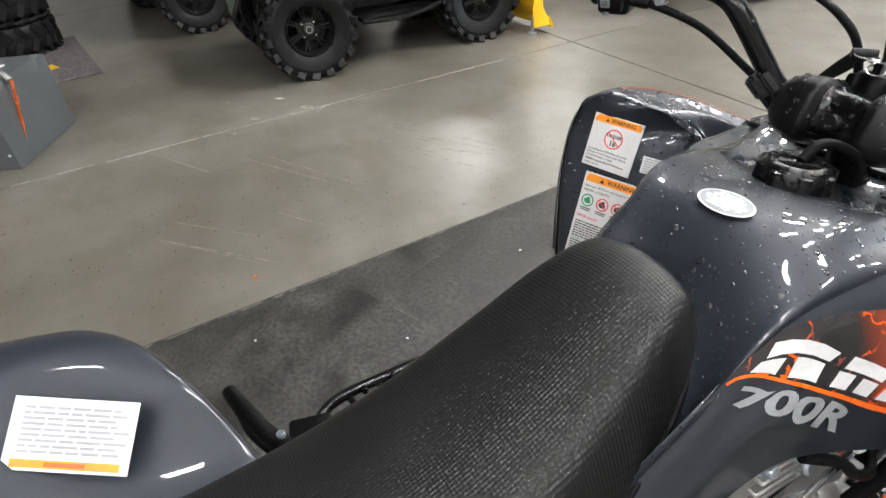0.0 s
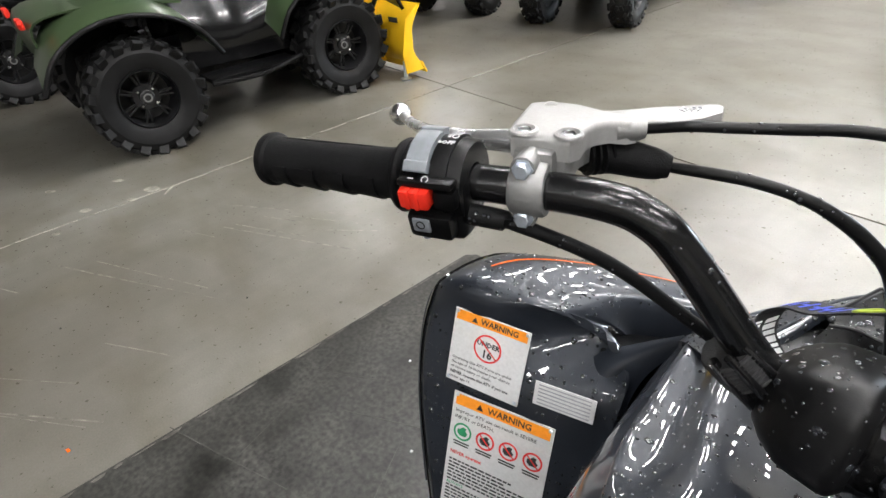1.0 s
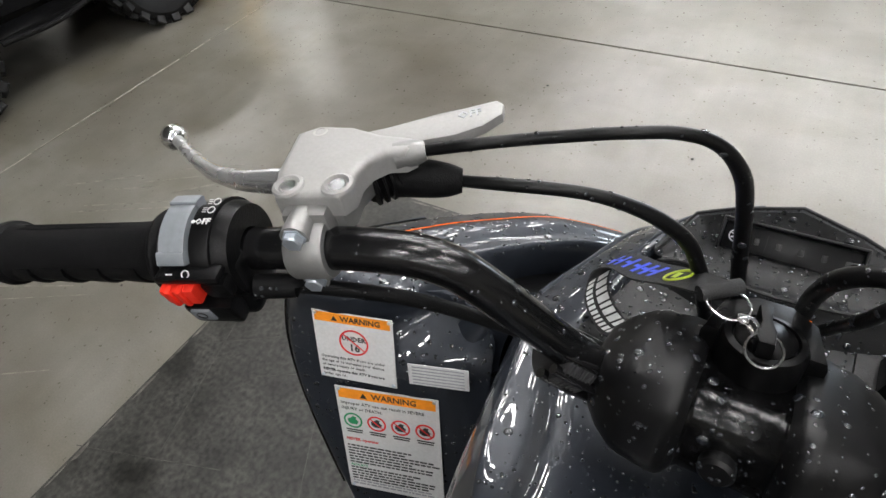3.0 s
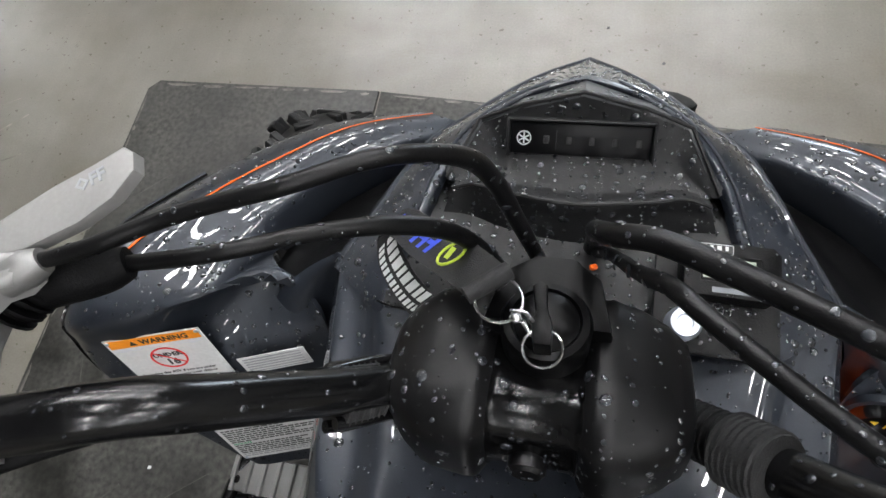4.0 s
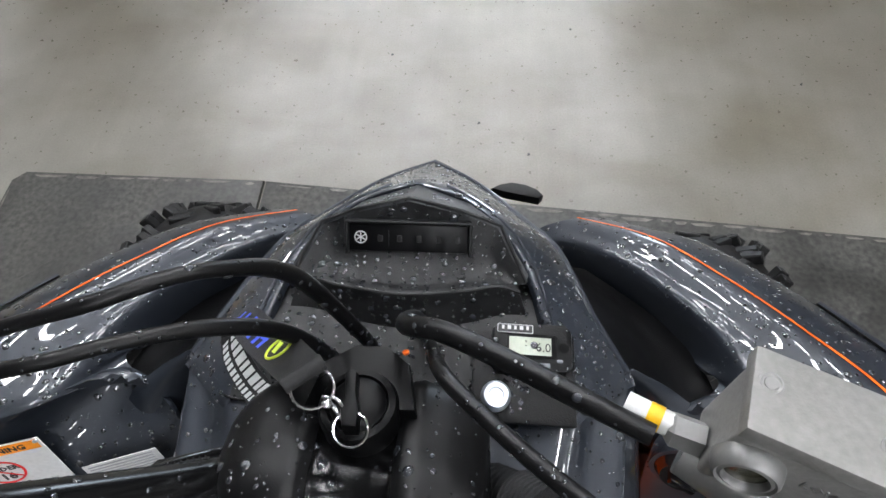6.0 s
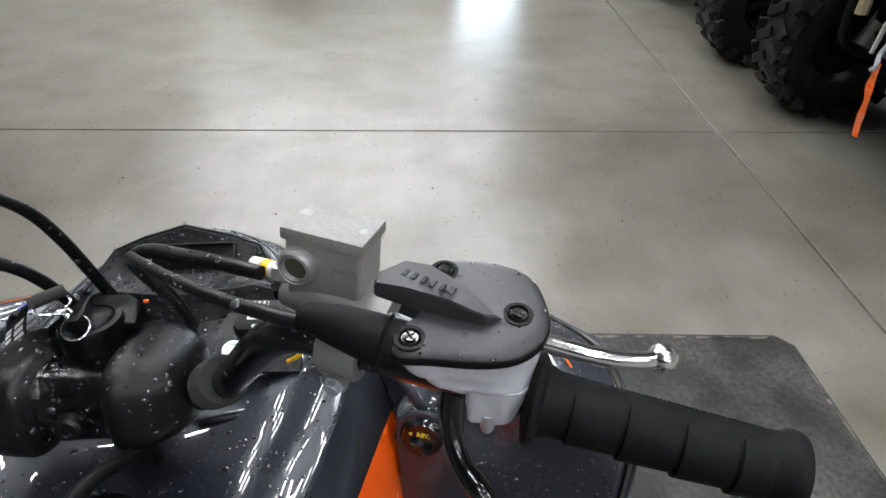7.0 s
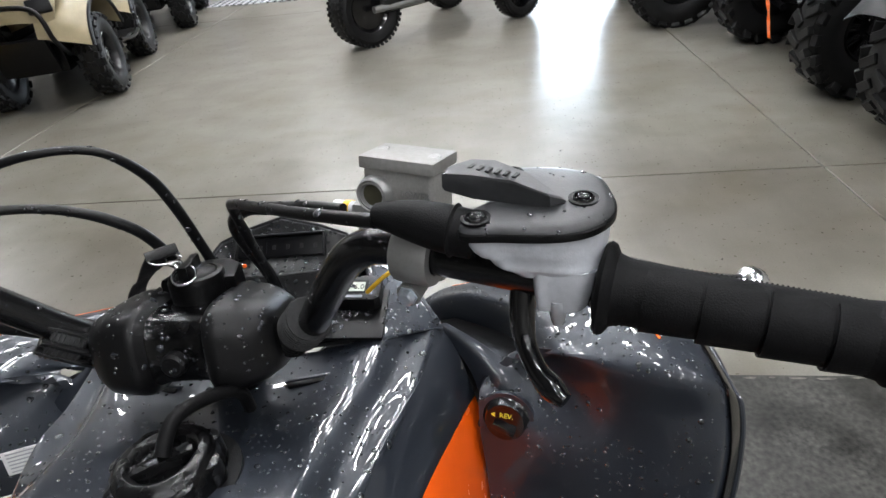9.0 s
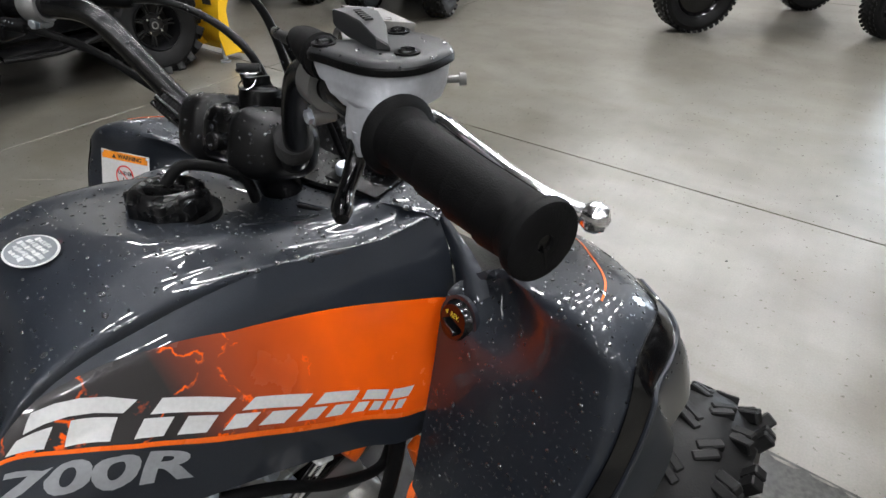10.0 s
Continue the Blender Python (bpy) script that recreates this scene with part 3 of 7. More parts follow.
def utility_quad(at, colour, label, wheel_r=0.31, tw=0.23, tyre_style=0, hw=0.46):
    """A parked utility quad that faces local +y; local origin between its axles on the floor."""
    q = root("utility_quad", label, "quad bike", "parked quads", at=at)
    for s in (1, -1):
        for y, z in ((-0.66, wheel_r), (0.64, wheel_r)):
            wheel(q, axes((s * (hw + 0.015), y, z), (0, s, 0), (0, 0, 1)), wheel_r, tw, 0.165, 18, 0.014, tyre_style)
        # front and rear fenders over the wheels
        for y0 in (-0.66, 0.64):
            net = []
            for a in (14, 40, 65, 90, 115, 140, 166):
                ca, sa = math.cos(radians(a)), math.sin(radians(a))
                r = wheel_r + 0.11
                net.append([(s * (hw - 0.22), y0 + ca * r * 1.05, wheel_r + 0.10 + sa * r * 0.92 + 0.05), (s * (hw - 0.02), y0 + ca * r * 1.1, wheel_r + 0.10 + sa * r * 0.95),
                            (s * (hw + 0.14), y0 + ca * r * 1.14, wheel_r + 0.06 + sa * r * 0.9)])
            part("fender", sheet(net, 4, 4, 0.006), colour, q)
            part("fender_flare", tube([Vector(r[2]) for r in net], 0.014, 8, 4), M["matte"], q)
        # foot well and side skirt between the wheels
        part("foot_board", box((0.22, 0.58, 0.03), pose(s * (hw - 0.02), 0, 0.30), 0.01), M["matte"], q)
        part("foot_board_bar", tube([(s * (hw + 0.11), -0.30, 0.30), (s * (hw + 0.13), 0.0, 0.29), (s * (hw + 0.10), 0.30, 0.33)], 0.016, 8), M["matte"], q)
        part("side_panel", sheet([[(s * 0.30, -0.34, 0.34), (s * 0.33, -0.34, 0.55), (s * 0.24, -0.34, 0.76)], [(s * 0.30, 0, 0.33), (s * 0.31, 0, 0.5), (s * 0.20, 0, 0.74)],
                                  [(s * 0.34, 0.34, 0.34), (s * 0.36, 0.34, 0.6), (s * 0.24, 0.34, 0.84)]], 4, 4, 0.006), M["gloss"], q)
        part("suspension_arm", tube([(s * 0.12, 0.60, 0.28), (s * 0.42, 0.64, 0.30)], 0.018, 8), M["matte"], q)
        part("shock_absorber", tube([(s * 0.22, 0.66, 0.66), (s * 0.36, 0.66, 0.34)], 0.032, 10), M["matte"], q)
        part("headlight", box((0.16, 0.06, 0.10), pose(s * 0.24, 0.99, 0.74, 20, 0, -s * 20), 0.02), M["smoke"], q)
    part("hood", sheet([[(-0.34, 0.20, 0.80), (0, 0.20, 0.92), (0.34, 0.20, 0.80)], [(-0.40, 0.55, 0.84), (0, 0.55, 0.93), (0.40, 0.55, 0.84)],
                        [(-0.36, 0.92, 0.80), (0, 0.98, 0.86), (0.36, 0.92, 0.80)], [(-0.30, 1.0, 0.62), (0, 1.04, 0.66), (0.30, 1.0, 0.62)]], 5, 5, 0.01), colour, q)
    part("tail", sheet([[(-0.38, -0.28, 0.74), (0, -0.28, 0.80), (0.38, -0.28, 0.74)], [(-0.42, -0.7, 0.80), (0, -0.7, 0.84), (0.42, -0.7, 0.80)],
                        [(-0.36, -1.02, 0.76), (0, -1.05, 0.80), (0.36, -1.02, 0.76)], [(-0.30, -1.04, 0.58), (0, -1.06, 0.58), (0.30, -1.04, 0.58)]], 5, 5, 0.01), colour, q)
    part("seat", box((0.30, 0.78, 0.14), pose(0, -0.22, 0.86), 0.05, 3), M["rubber"], q)
    part("chassis", box((0.42, 1.7, 0.22), pose(0, 0, 0.36), 0.03), M["matte"], q)
    part("bumper", tube([(-0.30, 0.98, 0.40), (-0.28, 1.10, 0.52), (-0.2, 1.08, 0.74), (0.2, 1.08, 0.74), (0.28, 1.10, 0.52), (0.30, 0.98, 0.40)], 0.018, 10), M["matte"], q)
    part("skid_plate", box((0.40, 0.06, 0.26), pose(0, 1.0, 0.42, -15), 0.02), M["matte"], q)
    part("handlebar", tube([(-0.40, 0.02, 1.14), (-0.18, 0.14, 1.15), (0, 0.16, 1.06), (0.18, 0.14, 1.15), (0.40, 0.02, 1.14)], 0.014, 10), M["bar"], q)
    for s in (1, -1):
        part("tail_light", box((0.12, 0.03, 0.05), pose(s * 0.28, -1.07, 0.76), 0.01), M["red"], q)
        part("rack_rail", tube([(s * 0.36, -1.0, 0.88), (s * 0.38, -0.6, 0.90), (s * 0.36, -0.3, 0.88)], 0.012, 8), M["matte"], q)
    return q


utility_quad(pose(-3.98, 1.34, 0, 0, 0, -2), M["green"], "olive green utility quad with black wheels and a plough")
utility_quad(pose(-5.95, 0.95, 0), M["matte"], "black utility quad parked beyond the green one")
utility_quad(pose(-7.6, 0.75, 0), M["green"], "dark green utility quad at the end of the row")
utility_quad(pose(-3.34, 4.90, 0, 0, 0, 196), M["tan"], "tan utility quad with knobbly tyres facing the aisle", 0.30, 0.19, 1, 0.38)
utility_quad(pose(-4.85, 4.70, 0, 0, 0, 196), M["matte"], "black utility quad beside the tan one", 0.30, 0.19, 1, 0.38)
utility_quad(pose(-3.75, 7.35, 0, 0, 0, 196), M["matte"], "black utility quad in the second row", 0.30, 0.19, 1, 0.38)


def plough(at):
    p = root("snow_plough", "yellow steel snow plough blade with black edge", "snow plough", at=at)
    net = []
    for x in (-0.66, -0.3, 0.0, 0.3, 0.66):
        net.append([(x, 0.10, 0.07), (x, 0.015, 0.20), (x, 0.02, 0.36), (x, 0.11, 0.50)])
    part("blade", sheet(net, 3, 5, 0.006), M["yellow"], p)
    for x in (-0.655, -0.22, 0.22, 0.655):
        part("rib", prism([(0.095, 0.06), (-0.06, 0.06), (-0.08, 0.20), (-0.03, 0.42), (0.09, 0.50), (0.02, 0.36), (0.015, 0.2)], 0.008,
                          axes((x, 0, 0), (0, 1, 0), (0, 0, 1)), 0.001), M["yellow"], p)
    part("wear_edge", box((1.33, 0.012, 0.09), pose(0, 0.10, 0.075, 25), 0.002), M["yellow"], p)
    for s in (1, -1):
        part("skid_shoe", lathe([(0, 0.0), (0.035, 0.0), (0.04, 0.012), (0.015, 0.02), (0.011, 0.13), (0, 0.13)], pose(s * 0.60, -0.03, 0.001), 16), M["zinc"], p)
    part("push_frame", tube([(-0.25, -0.02, 0.2), (-0.2, -0.5, 0.24), (-0.15, -0.9, 0.28)], 0.022, 8), M["matte"], p)
    part("push_frame", tube([(0.25, -0.02, 0.2), (0.2, -0.5, 0.24), (0.15, -0.9, 0.28)], 0.022, 8), M["matte"], p)
    part("marker_plate", box((0.10, 0.004, 0.035), pose(0.50, -0.012, 0.40), 0.002), M["ink"], p)
    return p


plough(pose(-3.87, 2.36, 0, 0, 0, 0))


def side_by_side(at, label, style=0, strap=False):
    """A parked off-road buggy that faces local +y; the origin lies below the middle of its front axle."""
    q = root("off_road_buggy", label, "buggy", "parked buggies", at=at)
    R, tw = 0.35, 0.25
    for s in (1, -1):
        for y in (0.0, -1.95):
            wheel(q, axes((s * 0.565, y, R), (0, s, 0), (0, 0, 1)), R, tw, 0.178, 20, 0.016, style, M["matte"], 10)
            part("fender", sheet([[(s * 0.42, y + 0.46 * math.cos(radians(a)), R + 0.12 + 0.40 * math.sin(radians(a))), (s * 0.60, y + 0.47 * math.cos(radians(a)), R + 0.11 + 0.39 * math.sin(radians(a))),
                                   (s * 0.70, y + 0.48 * math.cos(radians(a)), R + 0.07 + 0.37 * math.sin(radians(a)))] for a in (15, 55, 95, 135, 170)], 4, 3, 0.006), M["matte"], q)
        part("lower_arm", tube([(s * 0.16, 0.10, 0.30), (s * 0.47, 0.02, 0.28)], 0.020, 8), M["matte"], q)
        part("lower_arm", tube([(s * 0.16, -0.16, 0.30), (s * 0.47, -0.02, 0.28)], 0.020, 8), M["matte"], q)
        part("upper_arm", tube([(s * 0.2, 0.08, 0.46), (s * 0.45, 0.0, 0.43)], 0.018, 8), M["matte"], q)
        part("shock_absorber", tube([(s * 0.26, 0.05, 0.80), (s * 0.42, 0.03, 0.34)], 0.036, 10), M["cast"], q)
        part("cage_tube", tube([(s * 0.48, -0.35, 0.85), (s * 0.52, -0.75, 1.75), (s * 0.50, -1.7, 1.75), (s * 0.46, -2.1, 0.9)], 0.025, 8), M["matte"], q)
        part("side_panel", box((0.05, 1.2, 0.40), pose(s * 0.60, -0.98, 0.55), 0.02), M["matte"], q)
        part("headlight", box((0.2, 0.05, 0.09), pose(s * 0.32, 0.15, 0.86), 0.02), M["smoke"], q)
    part("chassis", box((0.70, 2.1, 0.12), pose(0, -1.15, 0.38), 0.03), M["matte"], q)
    part("nose", sheet([[(-0.46, -0.40, 1.0), (0, -0.40, 1.06), (0.46, -0.40, 1.0)], [(-0.45, 0.0, 0.92), (0, 0.02, 0.98), (0.45, 0.0, 0.92)],
                        [(-0.36, 0.14, 0.78), (0, 0.19, 0.80), (0.36, 0.14, 0.78)], [(-0.30, 0.12, 0.52), (0, 0.15, 0.52), (0.30, 0.12, 0.52)]], 4, 5, 0.01), M["matte"], q)
    part("bumper", tube([(-0.30, 0.10, 0.38), (-0.30, 0.23, 0.46), (-0.26, 0.23, 0.68), (0.26, 0.23, 0.68), (0.30, 0.23, 0.46), (0.30, 0.10, 0.38)], 0.022, 10), M["matte"], q)
    part("skid_plate", box((0.34, 0.05, 0.16), pose(0, 0.12, 0.46, -20), 0.02), M["matte"], q)
    part("bed", box((1.1, 0.9, 0.35), pose(0, -1.95, 0.95), 0.03), M["matte"], q)
    for s in (1, -1):
        part("bumper_strut", tube([(s * 0.25, 0.24, 0.56), (s * 0.27, 0.23, 0.72), (s * 0.31, 0.16, 0.98)], 0.024, 8, 4), M["tan"], q, "tan painted bumper strut")
    if strap:
        fl = part("fairlead", box((0.18, 0.03, 0.12), pose(0, 0.250, 0.54), 0.008), M["gloss"], q)
        for x in (-0.065, 0.065):
            part("roller", lathe([(0, -0.06), (0.012, -0.06), (0.012, 0.06), (0, 0.06)], pose(x, 0.275, 0.54), 10), M["chrome"], fl)
        part("winch_hook", tube([(0, 0.28, 0.55), (0.01, 0.29, 0.50), (-0.01, 0.30, 0.46), (0.01, 0.295, 0.44)], 0.009, 8), M["zinc"], q)
    return q


def strap_thing(at, length):
    net = [[(-0.013, 0.002 * (k % 2) - 0.012 * k, -length * k / 6), (0.010 + 0.005 * (k % 3), 0.008 - 0.004 * (k % 2) - 0.012 * k, -length * k / 6)] for k in range(7)]
    s = thing("winch_strap", sheet(net, 3, 3, 0.002), M["orange"], "orange pull strap hanging from a winch hook", "strap")
    s.matrix_world = at
    return s


side_by_side(pose(2.30, 1.80, 0, 0, 0, 90), "black off-road buggy with an orange winch strap", strap=True)
strap_thing(pose(2.005, 1.79, 0.475, 0, 0, 90), 0.31)
side_by_side(pose(2.27, 3.53, 0, 0, 0, 90), "black off-road buggy with coarse tyres facing the aisle", strap=True)
strap_thing(pose(1.975, 3.53, 0.475, 0, 0, 90), 0.31)
side_by_side(pose(1.82, 5.29, 0, 0, 0, 90), "black off-road buggy with black spoked wheels", 1)


def trike(at):
    q = root("motor_trike", "dark three-wheeled road machine with a fat rear tyre", "motor trike", at=at)
    wheel(q, axes((0, -0.62, 0.31), (0, -1, 0), (0, 0, 1)), 0.31, 0.24, 0.19, 40, 0.004, 1, M["gloss"])
    for s in (1, -1):
        wheel(q, axes((s * 0.52, 0.75, 0.27), (0, s, 0), (0, 0, 1)), 0.27, 0.15, 0.18, 40, 0.003, 1, M["gloss"])
        part("arm", tube([(s * 0.1, 0.7, 0.25), (s * 0.45, 0.75, 0.26)], 0.02, 8), M["cast"], q)
    part("body", box((0.34, 1.3, 0.42), pose(0, 0.1, 0.46), 0.08, 3), M["gloss"], q)
    part("swing_arm", tube([(0.14, -0.62, 0.31), (0.16, -0.1, 0.30)], 0.03, 8), M["cast"], q)
    part("seat", box((0.3, 0.7, 0.12), pose(0, -0.3, 0.72), 0.04), M["rubber"], q)
    return q


trike(pose(-0.25, 5.45, 0, 0, 0, -48))

# grey steel stand with orange lettering bars, and tyres on a rug
stand = root("display_stand", "grey steel display box with orange lettering bars", "display stand", at=pose(-3.56, -1.22, 0, 0, 0, -26))
part("body", box((0.62, 0.56, 0.42), pose(0, 0, 0.2105), 0.006), M["cabinet"], stand)
part("top_sheet", box((0.40, 0.30, 0.006), pose(0.08, 0.02, 0.424), 0.001), M["white"], stand)
for k in range(5):
    part("lettering_bar", box((0.004, 0.05, 0.09), pose(0.312, -0.24 + 0.085 * k, 0.30), 0.001), M["orange"], stand)
for y in (-0.25, 0.255):
    for z in (0.08, 0.2, 0.32):
        part("screw", lathe([(0.008, 0), (0.006, 0.004), (0, 0.004)], axes((0.31, y, z), (0, 1, 0), (0, 0, 1)), 8), M["zinc"], stand)
hook = thing("strap_hook", tube([(-3.46, -1.09, 0.428), (-3.42, -1.06, 0.445), (-3.36, -1.01, 0.43), (-3.335, -0.99, 0.40)], 0.018, 10), M["cast"], "pale metal hook lying on the display box", "hook")
strap_thing(pose(-3.325, -0.985, 0.40, 0, 0, 20), 0.30)
thing("rug", box((1.5, 1.1, 0.012), pose(-5.43, -1.24, 0.0065, 0, 0, 6), 0.003), M["rug"], "grey patterned rug on the concrete", "rug")
for k in range(3):
    t = thing("loose_tyre", tyre_mesh(0.36, 0.26, 0.18, 18, 0.014), M["tyre"], "black loose tyre lying in a stack", "tyre", "stacked tyres")
    t.matrix_world = pose(-6.0, -1.22, 0.148 + 0.27 * k)
tag = thing("price_tag", box((0.16, 0.22, 0.002), pose(0, 0, 0), 0.0005), M["yellow"], "yellow card tag lying on the rug", "tag")
tag.matrix_world = pose(-5.15, -1.03, 0.0145, 0, 0, 20)


def woven_check():
    """Black and white woven zigzag of a display rug."""
    m = mat("zigzag_rug", (0.2, 0.2, 0.2), 0.9, bump=0.6, bscale=400)
    n, l = m.node_tree.nodes, m.node_tree.links
    tc, ck = n.new("ShaderNodeTexCoord"), n.new("ShaderNodeTexChecker")
    mp = n.new("ShaderNodeMapping")
    mp.inputs["Rotation"].default_value = (0, 0, 0.785)
    ck.inputs["Scale"].default_value = 14.0
    ck.inputs["Color1"].default_value, ck.inputs["Color2"].default_value = (0.02, 0.02, 0.022, 1), (0.42, 0.42, 0.44, 1)
    l.new(tc.outputs["Object"], mp.inputs["Vector"])
    l.new(mp.outputs[0], ck.inputs["Vector"])
    l.new(ck.outputs["Color"], n["Principled BSDF"].inputs["Base Color"])
    return m


M["zigzag"] = woven_check()
thing("rug", box((1.7, 1.1, 0.012), pose(-2.55, 8.42, 0.0065, 0, 0, -8), 0.003), M["zigzag"], "black and white zigzag rug on the concrete", "rug")
# distant blue and black buggy, simplified here to a two-wheeled bike
bike = root("dirt_bike", "blue and black buggy beyond the quads, built with two wheels", "dirt bike", at=pose(-3.75, 8.9, 0, 0, 0, 70))
for y in (-0.6, 0.6):
    wheel(bike, axes((0, y, 0.31), (0, -1, 0), (0, 0, 1)), 0.30, 0.10, 0.22, 24, 0.010, 1, M["wheelblack"], 9)
part("frame", tube([(0, -0.6, 0.31), (0, -0.2, 0.42), (0, 0.15, 0.40), (0, 0.45, 0.85), (0, 0.6, 0.31)], 0.03, 10), M["bar"], bike)
part("body", box((0.22, 0.62, 0.26), pose(0, 0.12, 0.72, 12), 0.06, 3), M["blue"], bike)
part("seat", box((0.20, 0.62, 0.08), pose(0, -0.32, 0.84, -6), 0.03, 3), M["rubber"], bike)
part("fender", box((0.14, 0.50, 0.02), pose(0, 0.62, 0.68, -10), 0.008), M["blue"], bike)


# ---------------------------------------------------------------- the sport quad bike
QUAD_AT = Matrix.Translation((-0.0015, 0.0200, -0.0172)) @ Matrix.Scale(1.019, 4)
quad = root("sport_quad", "wet dark grey sport quad bike with orange decals", "quad bike", at=QUAD_AT)


def at_side(s, u, y, z):
    return Vector((XC + s * u, y, z))


def net_side(s, rows):
    return [[at_side(s, *p) for p in r] for r in rows]


# --- tank cover: half sections, each (u, y, z) from the middle to the crest over the side panel
TANK = (((0, -0.32, 0.660), (0.060, -0.32, 0.705), (0.088, -0.32, 0.715), (0.093, -0.32, 0.727), (0.096, -0.32, 0.735)),
        ((0, -0.24, 0.720), (0.062, -0.24, 0.772), (0.094, -0.24, 0.785), (0.098, -0.24, 0.800), (0.101, -0.24, 0.812)),
        ((0, -0.18, 0.800), (0.062, -0.18, 0.828), (0.092, -0.18, 0.835), (0.102, -0.18, 0.855), (0.107, -0.18, 0.868)),
        ((0, -0.13, 0.880), (0.050, -0.13, 0.898), (0.074, -0.13, 0.907), (0.096, -0.13, 0.914), (0.111, -0.13, 0.917)),
        ((0, -0.09, 0.945), (0.048, -0.09, 0.944), (0.076, -0.09, 0.941), (0.098, -0.09, 0.936), (0.114, -0.09, 0.931)),
        ((0, -0.04, 0.955), (0.050, -0.04, 0.955), (0.082, -0.04, 0.952), (0.104, -0.04, 0.942), (0.119, -0.04, 0.934)),
        ((0, 0.03, 0.938), (0.052, 0.03, 0.941), (0.088, 0.03, 0.942), (0.107, 0.03, 0.928), (0.124, 0.03, 0.924)),
        ((0, 0.10, 0.912), (0.055, 0.10, 0.915), (0.092, 0.10, 0.920), (0.115, 0.10, 0.909), (0.139, 0.10, 0.909)),
        ((0, 0.15, 0.896), (0.058, 0.15, 0.899), (0.104, 0.15, 0.910), (0.127, 0.152, 0.898), (0.150, 0.155, 0.896)),
        ((0, 0.197, 0.894), (0.062, 0.198, 0.898), (0.116, 0.199, 0.9115), (0.139, 0.215, 0.8965), (0.163, 0.237, 0.8915)))
# the left flank is pulled in towards the seat: crest (u, z) and the point inside it
LEFT = ((0.058, 0.715, 0.052, 0.700), (0.060, 0.790, 0.055, 0.785), (0.066, 0.845, 0.060, 0.842), (0.075, 0.885, 0.058, 0.905), (0.085, 0.895, 0.062, 0.938), (0.100, 0.905, 0.078, 0.950),
        (0.118, 0.912, 0.088, 0.940))
net = []
for k, half in enumerate(TANK):
    right = [at_side(1, *p) for p in half[1:]] + [at_side(1, half[4][0] + 0.001, half[4][1], half[4][2] - 0.012)]
    if k < len(LEFT):
        u, z, h, hz = LEFT[k]
        y = half[0][1]
        left = [at_side(-1, u, y, z - 0.012), at_side(-1, u, y, z), at_side(-1, (u + h) / 2, y, (z + hz) / 2 + 0.002), at_side(-1, h, y, hz), at_side(-1, h * 0.6, y, hz * 0.6 + half[0][2] * 0.4)]
    else:
        left = [Vector((2 * XC - p.x, p.y, p.z)) for p in right[::-1]]
    net.append(left + [at_side(1, *half[0])] + right)
tank = part("tank_cover", sheet(net, 8, 7, 0.004), M["paint"], quad, "dark grey metallic tank cover beaded with water")
for s in (1, -1):
    part("tank_slot", box((0.032, 0.005, 0.004), pose(XC + s * (0.058 if s > 0 else 0.072), 0.160, 0.8985, 0, -s * 3, s * 7), 0.001), M["smoke"], tank)
    part("slot_lip", box((0.040, 0.003, 0.003), pose(XC + s * (0.058 if s > 0 else 0.072), 0.1645, 0.8995, 0, -s * 3, s * 7), 0.001), M["paint"], tank)

# --- side panels with decals
SIDE = [[(0.094, -0.30, 0.745), (0.106, -0.30, 0.728), (0.116, -0.30, 0.705), (0.122, -0.30, 0.675), (0.120, -0.30, 0.600)],
        [(0.104, -0.20, 0.842), (0.113, -0.20, 0.830), (0.121, -0.20, 0.812), (0.129, -0.20, 0.788), (0.130, -0.20, 0.715)],
        [(0.112, -0.13, 0.912), (0.119, -0.13, 0.902), (0.127, -0.13, 0.884), (0.140, -0.13, 0.857), (0.146, -0.13, 0.795)],
        [(0.120, -0.04, 0.926), (0.136, -0.04, 0.912), (0.150, -0.04, 0.880), (0.163, -0.04, 0.834), (0.165, -0.04, 0.770)],
        [(0.132, 0.07, 0.916), (0.153, 0.07, 0.886), (0.170, 0.07, 0.832), (0.184, 0.07, 0.766), (0.182, 0.07, 0.705)],
        [(0.154, 0.168, 0.893), (0.171, 0.162, 0.858), (0.184, 0.146, 0.792), (0.194, 0.130, 0.712), (0.190, 0.122, 0.662)],
        [(0.163, 0.235, 0.891), (0.182, 0.231, 0.846), (0.198, 0.219, 0.760), (0.203, 0.186, 0.676), (0.196, 0.174, 0.640)]]
SIDE_NU, SIDE_NV = 8, 6
for s in (1, -1):
    rows = SIDE
    if s < 0:
        ys = [r[4][1] for r in TANK[:len(LEFT) + 1]]
        du = lambda y: float(np.interp(y, ys, [r[4][0] - k[0] for r, k in zip(TANK, LEFT)] + [0.0]))
        dz = lambda y: float(np.interp(y, ys, [r[4][2] - k[1] for r, k in zip(TANK, LEFT)] + [0.0]))
        rows = [[(u - du(y), y, z - dz(y)) for u, y, z in r] for r in SIDE]
    panel = part("side_panel", sheet(net_side(s, rows), SIDE_NU, SIDE_NV, 0.004, out=(s, 0, 0.3)), M["paint"], quad)
    if s == 1:
        right_panel = panel
side_grid = surface(net_side(1, SIDE), SIDE_NU, SIDE_NV)


